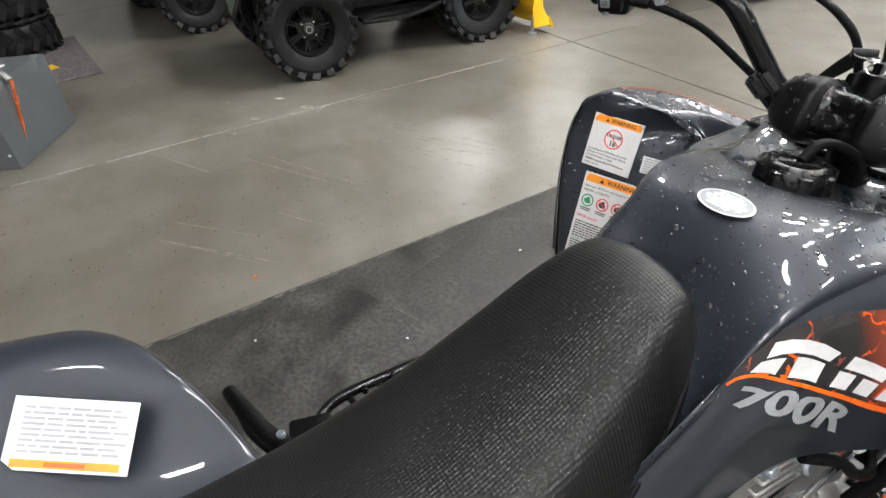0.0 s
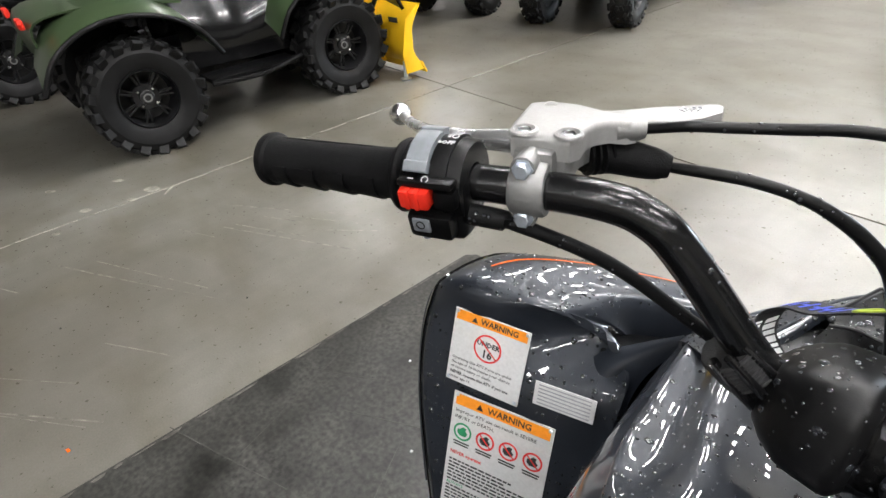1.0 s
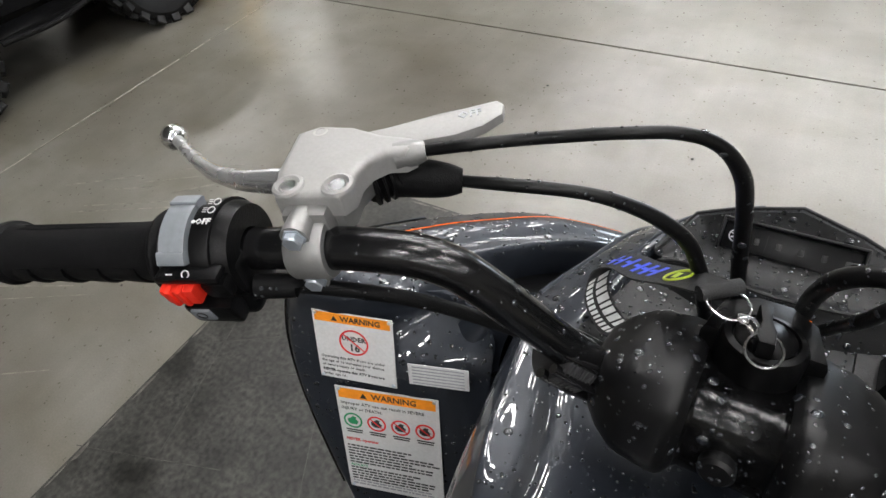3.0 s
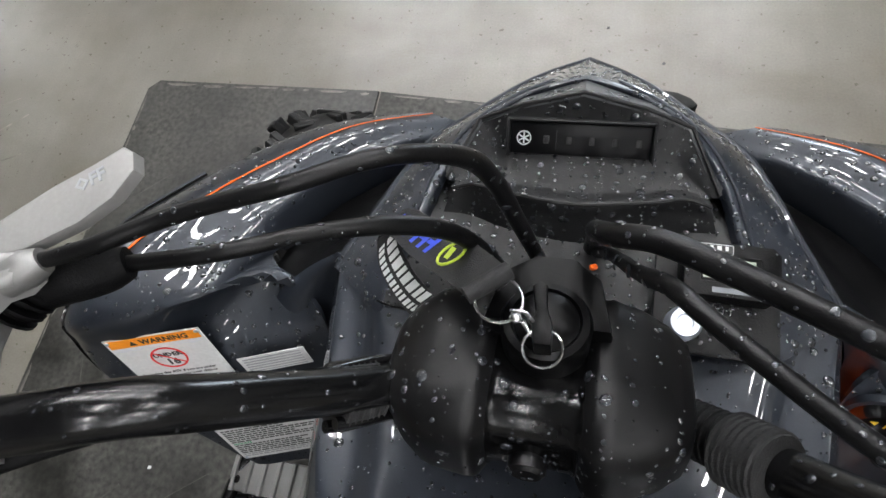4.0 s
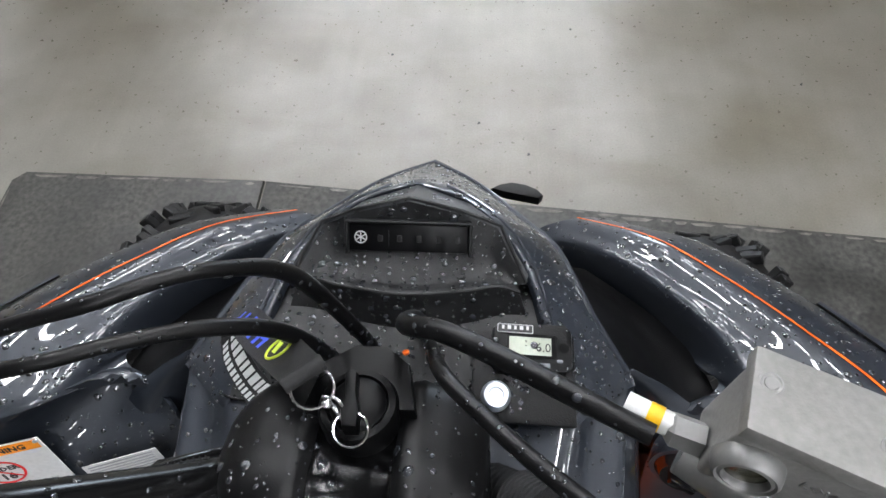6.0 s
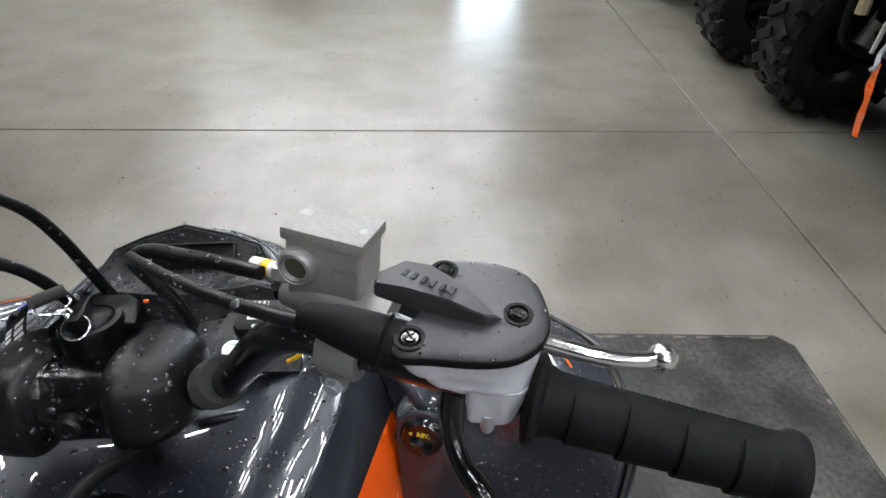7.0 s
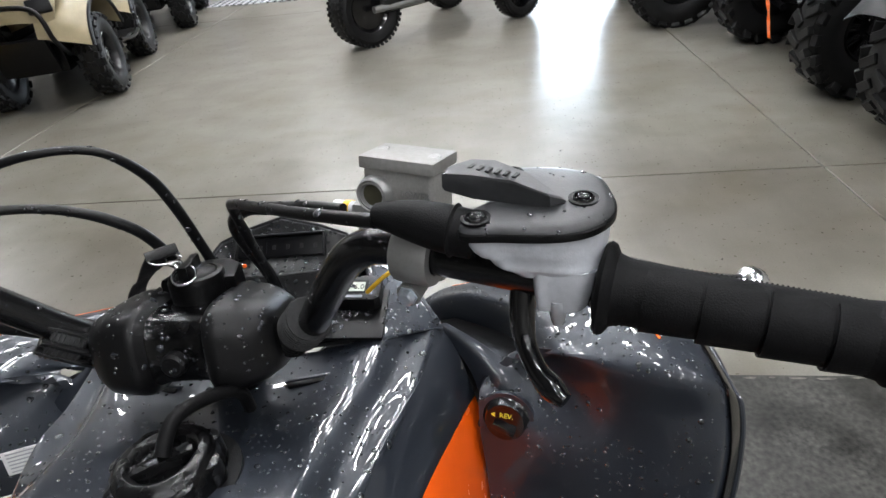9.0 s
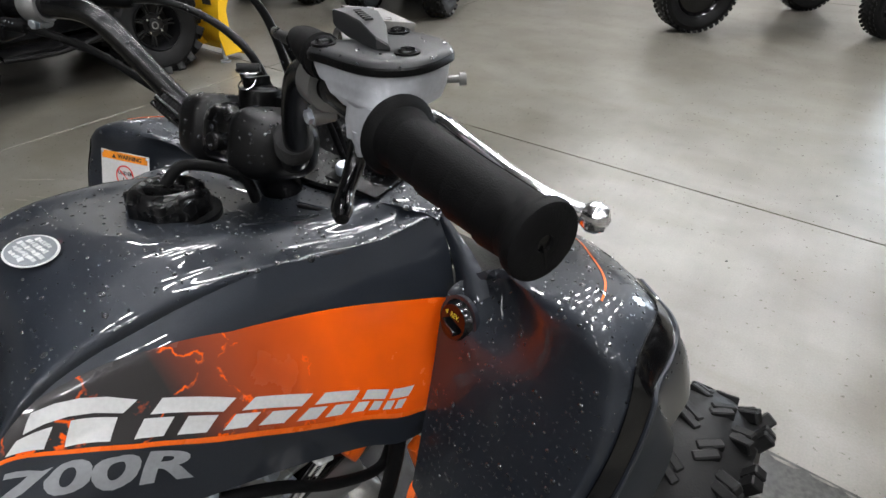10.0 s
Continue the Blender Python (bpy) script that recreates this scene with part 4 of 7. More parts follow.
def on_side(a, b, lift):
    """A place on the right side panel: a runs forward, b runs down, both 0 to 1."""
    R, C = len(side_grid) - 1, len(side_grid[0]) - 1
    fa, fb = min(max(a, 0), 0.9999) * R, min(max(b, 0), 0.9999) * C
    i, j = int(fa), int(fb)
    p = lambda ii, jj: side_grid[ii][jj]
    q = (p(i, j).lerp(p(i + 1, j), fa - i)).lerp(p(i, j + 1).lerp(p(i + 1, j + 1), fa - i), fb - j)
    d1, d2 = p(i + 1, j) - p(i, j), p(i, j + 1) - p(i, j)
    nrm = d2.cross(d1).normalized()
    if nrm.x < 0:
        nrm = -nrm
    return q + nrm * lift


def decal(shape, lift):
    """Lay a flat shape given in panel coordinates on the panel."""
    for v in shape.verts:
        v.co = on_side(v.co.x, v.co.y, lift + v.co.z)
    return shape


def strip_shape(a0, a1, top, low, n=40, thick=0.0004):
    """A band between two edge functions of a."""
    bm = bmesh.new()
    rows = []
    for k in range(n + 1):
        a = a0 + (a1 - a0) * k / n
        rows.append([bm.verts.new((a, top(a) + (low(a) - top(a)) * j / 8, thick)) for j in range(9)])
    for r, q in zip(rows, rows[1:]):
        for j in range(8):
            bm.faces.new((r[j], r[j + 1], q[j + 1], q[j]))
    return bm


def glyph_shape(polys, thick):
    bm = bmesh.new()
    for poly in polys:
        f = bm.faces.new([bm.verts.new((x, y, thick)) for x, y in poly])
    bmesh.ops.subdivide_edges(bm, edges=[e for e in bm.edges], cuts=3)
    bmesh.ops.triangulate(bm, faces=bm.faces)
    return bm


def orange_fade():
    """Orange print that fades into the grey through cracks towards the rear."""
    m = mat("orange_fade_print", (0.86, 0.135, 0.012), 0.26, 0, 0.6)
    nt = m.node_tree
    n, l = nt.nodes, nt.links
    p = n["Principled BSDF"]
    tc = n.new("ShaderNodeTexCoord")
    sep = n.new("ShaderNodeSeparateXYZ")
    l.new(tc.outputs["Object"], sep.inputs[0])
    vo = n.new("ShaderNodeTexVoronoi")
    vo.feature, vo.inputs["Scale"].default_value = "DISTANCE_TO_EDGE", 17.0
    nz = n.new("ShaderNodeTexNoise")
    nz.inputs["Scale"].default_value, nz.inputs["Detail"].default_value = 34.0, 7
    wob = n.new("ShaderNodeMix")
    wob.data_type, wob.blend_type = "RGBA", "LINEAR_LIGHT"
    wob.inputs["Factor"].default_value = 0.035
    l.new(tc.outputs["Object"], wob.inputs["A"])
    l.new(nz.outputs["Color"], wob.inputs["B"])
    l.new(wob.outputs["Result"], vo.inputs["Vector"])
    l.new(tc.outputs["Object"], nz.inputs["Vector"])
    def m2(op, a, b):
        x = n.new("ShaderNodeMath")
        x.operation = op
        for i, v in enumerate((a, b)):
            if isinstance(v, (int, float)):
                x.inputs[i].default_value = v
            else:
                l.new(v, x.inputs[i])
        return x.outputs[0]
    def mr(v, a, b, c, d):
        x = n.new("ShaderNodeMapRange")
        for k, val in zip(("From Min", "From Max", "To Min", "To Max"), (a, b, c, d)):
            x.inputs[k].default_value = val
        l.new(v, x.inputs["Value"])
        return x.outputs["Result"]
    fade = mr(sep.outputs["Y"], -0.06, 0.07, 0.0, 1.0)
    cracks = m2("MULTIPLY", mr(vo.outputs["Distance"], 0.012, 0.035, 1.0, 0.0), mr(nz.outputs["Fac"], 0.46, 0.54, 0.0, 1.0))
    body = m2("MULTIPLY", fade, mr(nz.outputs["Fac"], 0.2, 0.6, 0.92, 1.0))
    fac = m2("MAXIMUM", body, cracks)
    mx = n.new("ShaderNodeMix")
    mx.data_type = "RGBA"
    mx.inputs["A"].default_value, mx.inputs["B"].default_value = (0.030, 0.027, 0.028, 1), (1.0, 0.128, 0.004, 1)
    l.new(fac, mx.inputs["Factor"])
    l.new(mx.outputs["Result"], p.inputs["Base Color"])
    return m


M["fade"] = orange_fade()
def along_table(table):
    xs, ys = zip(*table)
    return lambda a: float(np.interp(a, xs, ys))


band_top = along_table(((0.262, 0.0), (0.345, 0.01), (0.385, 0.10), (0.469, 0.21), (0.555, 0.294), (0.687, 0.318), (0.825, 0.345), (1.0, 0.395)))
band_low = along_table(((0.270, 0.01), (0.290, 0.20), (0.320, 0.459), (0.381, 0.668), (0.48, 0.760), (0.593, 0.805), (0.758, 0.785), (0.913, 0.75), (1.0, 0.735)))
low_table = band_low
band_low = lambda a: sum(low_table(a + d) for d in (-0.03, -0.015, 0.0, 0.015, 0.03)) / 5
cap_line = along_table(((0.30, 0.0), (0.375, 0.19), (0.431, 0.46), (0.514, 0.595), (0.570, 0.64), (0.653, 0.662), (0.75, 0.665), (0.91, 0.645)))
part("decal", decal(strip_shape(0.264, 0.992, band_top, band_low, 90), 0.0006), M["fade"], right_panel, "orange decal that fades through cracks to grey")
part("decal_stripe", decal(strip_shape(0.255, 0.992, lambda a: band_low(a) - 0.01 - 0.03 * max(0, 0.4 - a), lambda a: band_low(a) + 0.014 + 0.10 * max(0, 0.42 - a), 90), 0.0011), M["orange"], right_panel)


# slanted white strokes in place of the maker's lettering, in panel coordinates
def low_of(a):
    return band_low(a) - 0.035


def stroke(a0, a1, t0, t1, lean=0.045):
    """A slanted upright between two heights (0 at the band's lower line, 1 at the letters' top)."""
    out = []
    for a, t in ((a0, t0), (a1, t0), (a1, t1), (a0, t1)):
        x = a + lean * t
        out.append((x, low_of(x) + (cap_line(x) - low_of(x)) * t))
    return out


for k, (a, w) in enumerate(((0.292, 0.112), (0.410, 0.082), (0.498, 0.076), (0.578, 0.072), (0.656, 0.078), (0.738, 0.084))):
    marks = [stroke(a, a + w * 0.34, 0.0, 0.46), stroke(a + w * 0.04, a + w * 0.88, 0.56, 1.0), stroke(a + w * 0.50, a + w * 0.86, 0.0, 0.46)]
    part("emblem_stroke", decal(glyph_shape(marks, 0.0), 0.0018), M["white"], right_panel)

number_base = along_table(((0.251, 0.300), (0.291, 0.640), (0.348, 0.792), (0.393, 0.838), (0.445, 0.872), (0.500, 0.900)))
number_top = along_table(((0.264, 0.115), (0.322, 0.540), (0.390, 0.704), (0.429, 0.742), (0.472, 0.788), (0.520, 0.81)))
t = words("700R", 1.0, Matrix(), depth=0.0, shear=0.0, bold=0.035)
w = max(v.co.x for v in t.verts)
hh = max(v.co.y for v in t.verts)
bmesh.ops.triangulate(t, faces=t.faces)
for _ in range(2):
    bmesh.ops.subdivide_edges(t, edges=[e for e in t.edges if e.calc_length() > 0.08], cuts=1)
    bmesh.ops.triangulate(t, faces=t.faces)
for v in t.verts:
    up = v.co.y / hh
    a = 0.250 + 0.198 * v.co.x / w + 0.028 * up
    b = number_base(a) + (number_top(a + 0.006) - number_base(a)) * up
    v.co = Vector((a, min(b, 0.98), 0.0))
part("model_number", decal(t, 0.0012), M["greyink"], right_panel, "grey printed model number")
# --- fuel filler
cap = part("fuel_cap", lathe([(0.0, 0.0050), (0.014, 0.0048), (0.0175, 0.0065), (0.0195, 0.0120), (0.0225, 0.0140), (0.0265, 0.0135), (0.0305, 0.0105), (0.0328, 0.004), (0.0335, -0.008), (0.029, -0.022), (0, -0.022)], pose(XC + 0.006, 0.048, 0.945, -6), 40), M["fuelcap"], quad, "wet black ribbed fuel cap")
part("cap_grip", box((0.040, 0.010, 0.010), pose(XC + 0.006, 0.048, 0.9540, -6, 0, 30), 0.004), M["fuelcap"], cap)
for k in range(8):
    part("cap_rib", lathe([(0, 0.010), (0.008, 0.008), (0.0092, -0.012), (0, -0.012)], pose(XC + 0.006, 0.048, 0.945, -6) @ Matrix.Rotation(k * math.pi / 4, 4, "Z") @ Matrix.Translation((0.0275, 0, 0)), 10), M["fuelcap"], cap)
part("filler_ring", ring_plate(0.034, 0.043, 0.006, pose(XC + 0.006, 0.047, 0.930, -8)), M["matte"], quad)
part("breather_hose", tube([(XC + 0.008, 0.048, 0.960), (XC + 0.012, 0.066, 0.972), (XC + 0.022, 0.09, 0.964), (XC + 0.03, 0.112, 0.945), (XC + 0.028, 0.12, 0.918)], 0.005, 10), M["rubber"], quad)

M["palegrey"] = mat("pale_print", (0.50, 0.51, 0.52), 0.5)
# oval print on the tank
o = axes((XC + 0.014, -0.064, 0.9575), (1, 0, 0), (0, 1, 0.03))
dec = part("oval_decal", prism(ellipse(0.0255, 0.0175), 0.0006, o), M["white"], quad, "white oval decal with dark print")
part("oval_print", prism(ellipse(0.0236, 0.0158), 0.0004, o @ pose(0, 0, 0.0006)), M["greyplastic"], dec)
rnd = random.Random(8)
for k in range(5):
    x = -0.019 + 0.0035 * abs(k - 2)
    while x < 0.017 - 0.0035 * abs(k - 2):
        ln = rnd.uniform(0.0025, 0.007)
        part("print_bar", box((ln, rnd.uniform(0.0022, 0.0040), 0.0004), o @ pose(x + ln / 2, 0.0098 - 0.0049 * k, 0.0012, 0, 0, rnd.uniform(-14, 14))), rnd.choice((M["palegrey"], M["palegrey"], M["white"])), dec)
        x += ln + 0.0012

# --- seat
def seat_row(y, top, half, drop):
    return [at_side(-1, half, y, top - drop), at_side(-1, half * 1.0, y, top - drop * 0.55), at_side(-1, half * 0.78, y, top - 0.022), at_side(-1, half * 0.4, y, top - 0.004), at_side(1, 0, y, top),
            at_side(1, half * 0.4, y, top - 0.004), at_side(1, half * 0.78, y, top - 0.022), at_side(1, half * 1.04, y, top - drop * 0.55), at_side(1, half * 1.10, y, top - drop)]


seat_net = [seat_row(-0.122, 0.880, 0.040, 0.13), seat_row(-0.128, 0.915, 0.062, 0.16), seat_row(-0.150, 0.930, 0.078, 0.18), seat_row(-0.20, 0.912, 0.094, 0.19), seat_row(-0.28, 0.868, 0.112, 0.17),
            seat_row(-0.38, 0.826, 0.125, 0.14), seat_row(-0.50, 0.806, 0.130, 0.12), seat_row(-0.68, 0.806, 0.125, 0.10), seat_row(-0.86, 0.822, 0.105, 0.09), seat_row(-0.96, 0.825, 0.07, 0.09)]


def vinyl():
    """Black seat vinyl with an embossed diamond grain."""
    m = mat("black_seat_vinyl", (0.0065, 0.0065, 0.0068), 0.40, 0, 0, 0.15, 10, spec=0.40)
    nt = m.node_tree
    n, l = nt.nodes, nt.links
    tc = n.new("ShaderNodeTexCoord")
    mp = n.new("ShaderNodeMapping")
    mp.inputs["Rotation"].default_value = (0, 0, 0.785)
    l.new(tc.outputs["Object"], mp.inputs["Vector"])
    sep = n.new("ShaderNodeSeparateXYZ")
    l.new(mp.outputs[0], sep.inputs[0])
    waves = []
    for ax in ("X", "Y"):
        k = n.new("ShaderNodeMath")
        k.operation = "MULTIPLY"
        k.inputs[1].default_value = 1350.0
        l.new(sep.outputs[ax], k.inputs[0])
        s = n.new("ShaderNodeMath")
        s.operation = "SINE"
        l.new(k.outputs[0], s.inputs[0])
        waves.append(s.outputs[0])
    mul = n.new("ShaderNodeMath")
    mul.operation = "MULTIPLY"
    l.new(waves[0], mul.inputs[0])
    l.new(waves[1], mul.inputs[1])
    b = n.new("ShaderNodeBump")
    b.inputs["Strength"].default_value, b.inputs["Distance"].default_value = 0.36, 0.0007
    l.new(mul.outputs[0], b.inputs["Height"])
    l.new(b.outputs["Normal"], n["Principled BSDF"].inputs["Normal"])
    return m


M["vinyl"] = vinyl()
seat = part("seat", sheet(seat_net, 8, 6, 0.006), M["vinyl"], quad, "black grained vinyl seat")
part("seat_piping", tube([at_side(1, 0.058, -0.127, 0.885), at_side(1, 0.092, -0.19, 0.835), at_side(1, 0.112, -0.28, 0.775), at_side(1, 0.126, -0.4, 0.735)], 0.003, 8), M["rubber"], seat)

part("console_panel", sheet([[at_side(s_, u, y, z) for s_, u in ((-1, 0.116), (-1, 0.085), (-1, 0.045), (1, 0.0), (1, 0.045), (1, 0.085), (1, 0.116)) for z in (zc + (ze - zc) * (u / 0.116) ** 2,)]
                              for y, zc, ze in ((0.199, 0.9020, 0.9135), (0.230, 0.9030, 0.9145), (0.262, 0.9030, 0.9140), (0.300, 0.8960, 0.9080))], 5, 4, 0.004), M["capgrey"], quad, "dark grey plastic console ahead of the steering pad")
for s in (1, -1):
    part("cowl_seam", tube([at_side(s, 0.045, 0.1985, 0.9040), at_side(s, 0.085, 0.1990, 0.9092), at_side(s, 0.117, 0.2000, 0.9130), at_side(s, 0.140, 0.2160, 0.8980), at_side(s, 0.163, 0.2375, 0.8925)], 0.0009, 6, 4), M["smoke"], quad)

# --- front cowl: a band round the instrument hood that runs out to a pointed nose; each station gives its outer and inner edge
COWL = (((0.166, 0.228, 0.8890), (0.119, 0.192, 0.9095)), ((0.1625, 0.238, 0.8915), (0.1165, 0.201, 0.9125)), ((0.150, 0.260, 0.8955), (0.110, 0.232, 0.9165)), ((0.138, 0.285, 0.8960), (0.101, 0.264, 0.9180)), ((0.130, 0.312, 0.8900), (0.091, 0.302, 0.9205)), ((0.117, 0.350, 0.8780), (0.071, 0.338, 0.9215)),
        ((0.096, 0.380, 0.8660), (0.045, 0.367, 0.9165)), ((0.049, 0.440, 0.8420), (0.020, 0.381, 0.9145)), ((0.000, 0.502, 0.7985), (0.000, 0.389, 0.9125)))
for s in (1, -1):
    net = []
    for (u, y, z), (iu, iy, iz) in COWL:
        k = 1.0 if u > 0.02 else 0.3
        net.append([at_side(s, max(u - 0.012, 0), y - 0.012 * k, z - 0.075), at_side(s, u + 0.002 * k, y, z - 0.010), at_side(s, u, y, z), at_side(s, u * 0.62 + iu * 0.38, y * 0.62 + iy * 0.38, z * 0.62 + iz * 0.38 + 0.0035),
                    at_side(s, u * 0.25 + iu * 0.75, y * 0.25 + iy * 0.75, z * 0.25 + iz * 0.75 + 0.0030), at_side(s, iu, iy, iz), at_side(s, iu * 0.97, iy - 0.002, iz - 0.007)])
    band = part("front_cowl", sheet(net, 7, 5, 0.003, out=(s * 0.3, 0, 1)), M["paint"], quad, "pointed dark grey front cowl with water drops")
    part("cowl_ridge", tube([at_side(s, u, y, z + 0.0005) for (u, y, z), _ in COWL[1:-1]] + [at_side(s, 0.0, 0.5015, 0.7995)], 0.0026, 8, 7), M["paint"], band)
    part("cowl_crease", tube([at_side(s, iu * 0.86 + u * 0.14, iy * 0.86 + y * 0.14, iz * 0.86 + z * 0.14 + 0.0030) for (u, y, z), (iu, iy, iz) in COWL[2:-1]], 0.0016, 8, 6), M["paint"], band)

# --- instrument hood: a faceted visor, a sloping face with the display, a dished shelf and its front wall
def both(rows):
    """Half rows from the outer edge to the middle, completed by their mirror image."""
    return [[at_side(-1, *p) for p in r] + [at_side(1, *p) for p in r[::-1][1:]] for r in rows]


VISOR = [[(0.091, 0.302, 0.9185), (0.070, 0.338, 0.9200), (0.044, 0.3665, 0.9145), (0, 0.3875, 0.9105)], [(0.0885, 0.2935, 0.9200), (0.0690, 0.3330, 0.9345), (0.0400, 0.3390, 0.9445), (0, 0.3430, 0.9545)]]
FACE = [[(0.0885, 0.2930, 0.9195), (0.0690, 0.3325, 0.9340), (0.0400, 0.3385, 0.9440), (0, 0.3425, 0.9540)], [(0.0850, 0.2925, 0.9185), (0.0640, 0.3220, 0.9260), (0.0460, 0.3300, 0.9350), (0, 0.3315, 0.9360)],
        [(0.0830, 0.2930, 0.9180), (0.0630, 0.3110, 0.9190), (0.0460, 0.3135, 0.9205), (0, 0.3130, 0.9205)], [(0.0820, 0.2920, 0.9180), (0.0640, 0.2985, 0.9175), (0.0460, 0.2950, 0.9185), (0, 0.2920, 0.9185)],
        [(0.0840, 0.2860, 0.9185), (0.0680, 0.2885, 0.9215), (0.0460, 0.2830, 0.9240), (0, 0.2775, 0.9250)], [(0.0860, 0.2800, 0.9140), (0.0700, 0.2830, 0.9150), (0.0470, 0.2770, 0.9160), (0, 0.2710, 0.9165)],
        [(0.0900, 0.2700, 0.9060), (0.0700, 0.2720, 0.9050), (0.0470, 0.2660, 0.9040), (0, 0.2600, 0.9035)]]
hood = part("instrument_hood", sheet(both(FACE), 5, 5, 0.003), M["capgrey"], quad, "dark grey plastic instrument hood", angle=25)
part("visor", sheet(both(VISOR), 1, 1, 0.003), M["visor"], hood, "faceted visor edge in a lighter grey for its up-facing brightness", smooth=False)
part("visor_edge", tube([at_side(-1, *p) for p in VISOR[1]] + [at_side(1, *p) for p in VISOR[1][::-1][1:]], 0.0014, 8, 1, smooth_path=False), M["capgrey"], hood)
part("shelf_lip", tube([at_side(-1, *p) for p in FACE[4]] + [at_side(1, *p) for p in FACE[4][::-1][1:]], 0.0016, 8, 5), M["capgrey"], hood)
dm = axes((XC - 0.0008, 0.3225, 0.9305), (1, 0, 0), (0, 0.0155, 0.0135))
disp = part("display", box((0.0915, 0.0215, 0.004), dm, 0.0015), M["smoke"], hood, "dark glossy indicator panel")
for s in (1, -1):
    part("recess_wall", box((0.0022, 0.026, 0.008), dm @ pose(s * 0.0470, 0.0005, 0.0022), 0.0008, 1), M["capgrey"], hood)
part("recess_wall", box((0.096, 0.0022, 0.008), dm @ pose(0, 0.0125, 0.0022), 0.0008, 1), M["capgrey"], hood)
part("display_emblem", ring_plate(0.0041, 0.0049, 0.0003, dm @ pose(-0.0365, 0, 0.0021)), M["white"], disp)
for k in range(3):
    part("emblem_spoke", box((0.0076, 0.0009, 0.0003), dm @ pose(-0.0365, 0, 0.0022, 0, 0, 30 + 60 * k)), M["white"], disp)
for k in range(5):
    part("display_symbol", box((0.0036, 0.0050, 0.0002), dm @ pose(-0.0215 + 0.0148 * k, -0.0005, 0.0021), 0.0005), M["darkprint"], disp)
part("display_symbol", box((0.0005, 0.0130, 0.0002), dm @ pose(-0.0150, -0.0005, 0.0021)), M["darkprint"], disp)

# --- front fenders
FTOP = [[(0.246, 0.245, 0.842), (0.272, 0.199, 0.877), (0.315, 0.176, 0.886), (0.360, 0.163, 0.890), (0.395, 0.168, 0.874), (0.420, 0.185, 0.830), (0.432, 0.205, 0.770)],
        [(0.242, 0.264, 0.830), (0.262, 0.238, 0.866), (0.298, 0.229, 0.879), (0.345, 0.226, 0.887), (0.385, 0.236, 0.872), (0.420, 0.255, 0.825), (0.435, 0.275, 0.760)],
        [(0.236, 0.300, 0.784), (0.246, 0.290, 0.846), (0.270, 0.287, 0.858), (0.305, 0.286, 0.870), (0.350, 0.296, 0.852), (0.392, 0.318, 0.800), (0.408, 0.338, 0.740)],
        [(0.207, 0.352, 0.748), (0.216, 0.346, 0.814), (0.236, 0.344, 0.828), (0.270, 0.342, 0.842), (0.312, 0.354, 0.826), (0.350, 0.375, 0.778), (0.366, 0.393, 0.720)],
        [(0.156, 0.402, 0.724), (0.168, 0.402, 0.782), (0.190, 0.404, 0.794), (0.222, 0.406, 0.806), (0.260, 0.418, 0.790), (0.296, 0.438, 0.745), (0.310, 0.455, 0.690)],
        [(0.088, 0.450, 0.722), (0.108, 0.453, 0.730), (0.132, 0.456, 0.748), (0.160, 0.459, 0.757), (0.190, 0.470, 0.742), (0.220, 0.487, 0.700), (0.232, 0.500, 0.650)]]


def panel_y(u, z):
    return 0.157 + 0.30 * (0.362 - u) + 0.37 * (z - 0.861)


# the back of the fender runs down from its top, from the inner edge to the rolled outer cheek
BACK = ((0.600, (0.205, 0.245, 0.290, 0.326, 0.345, 0.385, 0.420)), (0.660, (0.203, 0.250, 0.305, 0.348, 0.366, 0.402, 0.432)), (0.740, (0.200, 0.255, 0.320, 0.373, 0.390, 0.418, 0.440)),
        (0.805, (0.196, 0.255, 0.322, 0.384, 0.401, 0.424, 0.442)), (0.848, (0.190, 0.250, 0.318, 0.376, 0.401, 0.424, 0.438)))
rows = []
for z, us in BACK:
    row = []
    for k, u in enumerate(us):
        zz = z - ((0.022, 0.010, 0, 0, 0, 0.022, 0.070)[k] if z > 0.84 else (0, 0, 0, 0, 0, 0.012, 0.046)[k] if z > 0.80 else (0, 0, 0, 0, 0, 0.004, 0.018)[k] if z > 0.73 else 0)
        row.append((u, panel_y(min(u, us[3] + 0.008), zz) + (0.010, 0, 0, 0, 0.006, 0.034, 0.080)[k], zz))
    rows.append(row)
rows[-1][0], rows[-1][1] = (0.205, 0.214, 0.834), (0.248, 0.232, 0.842)
FENDER = rows + FTOP
BROWS = len(rows)
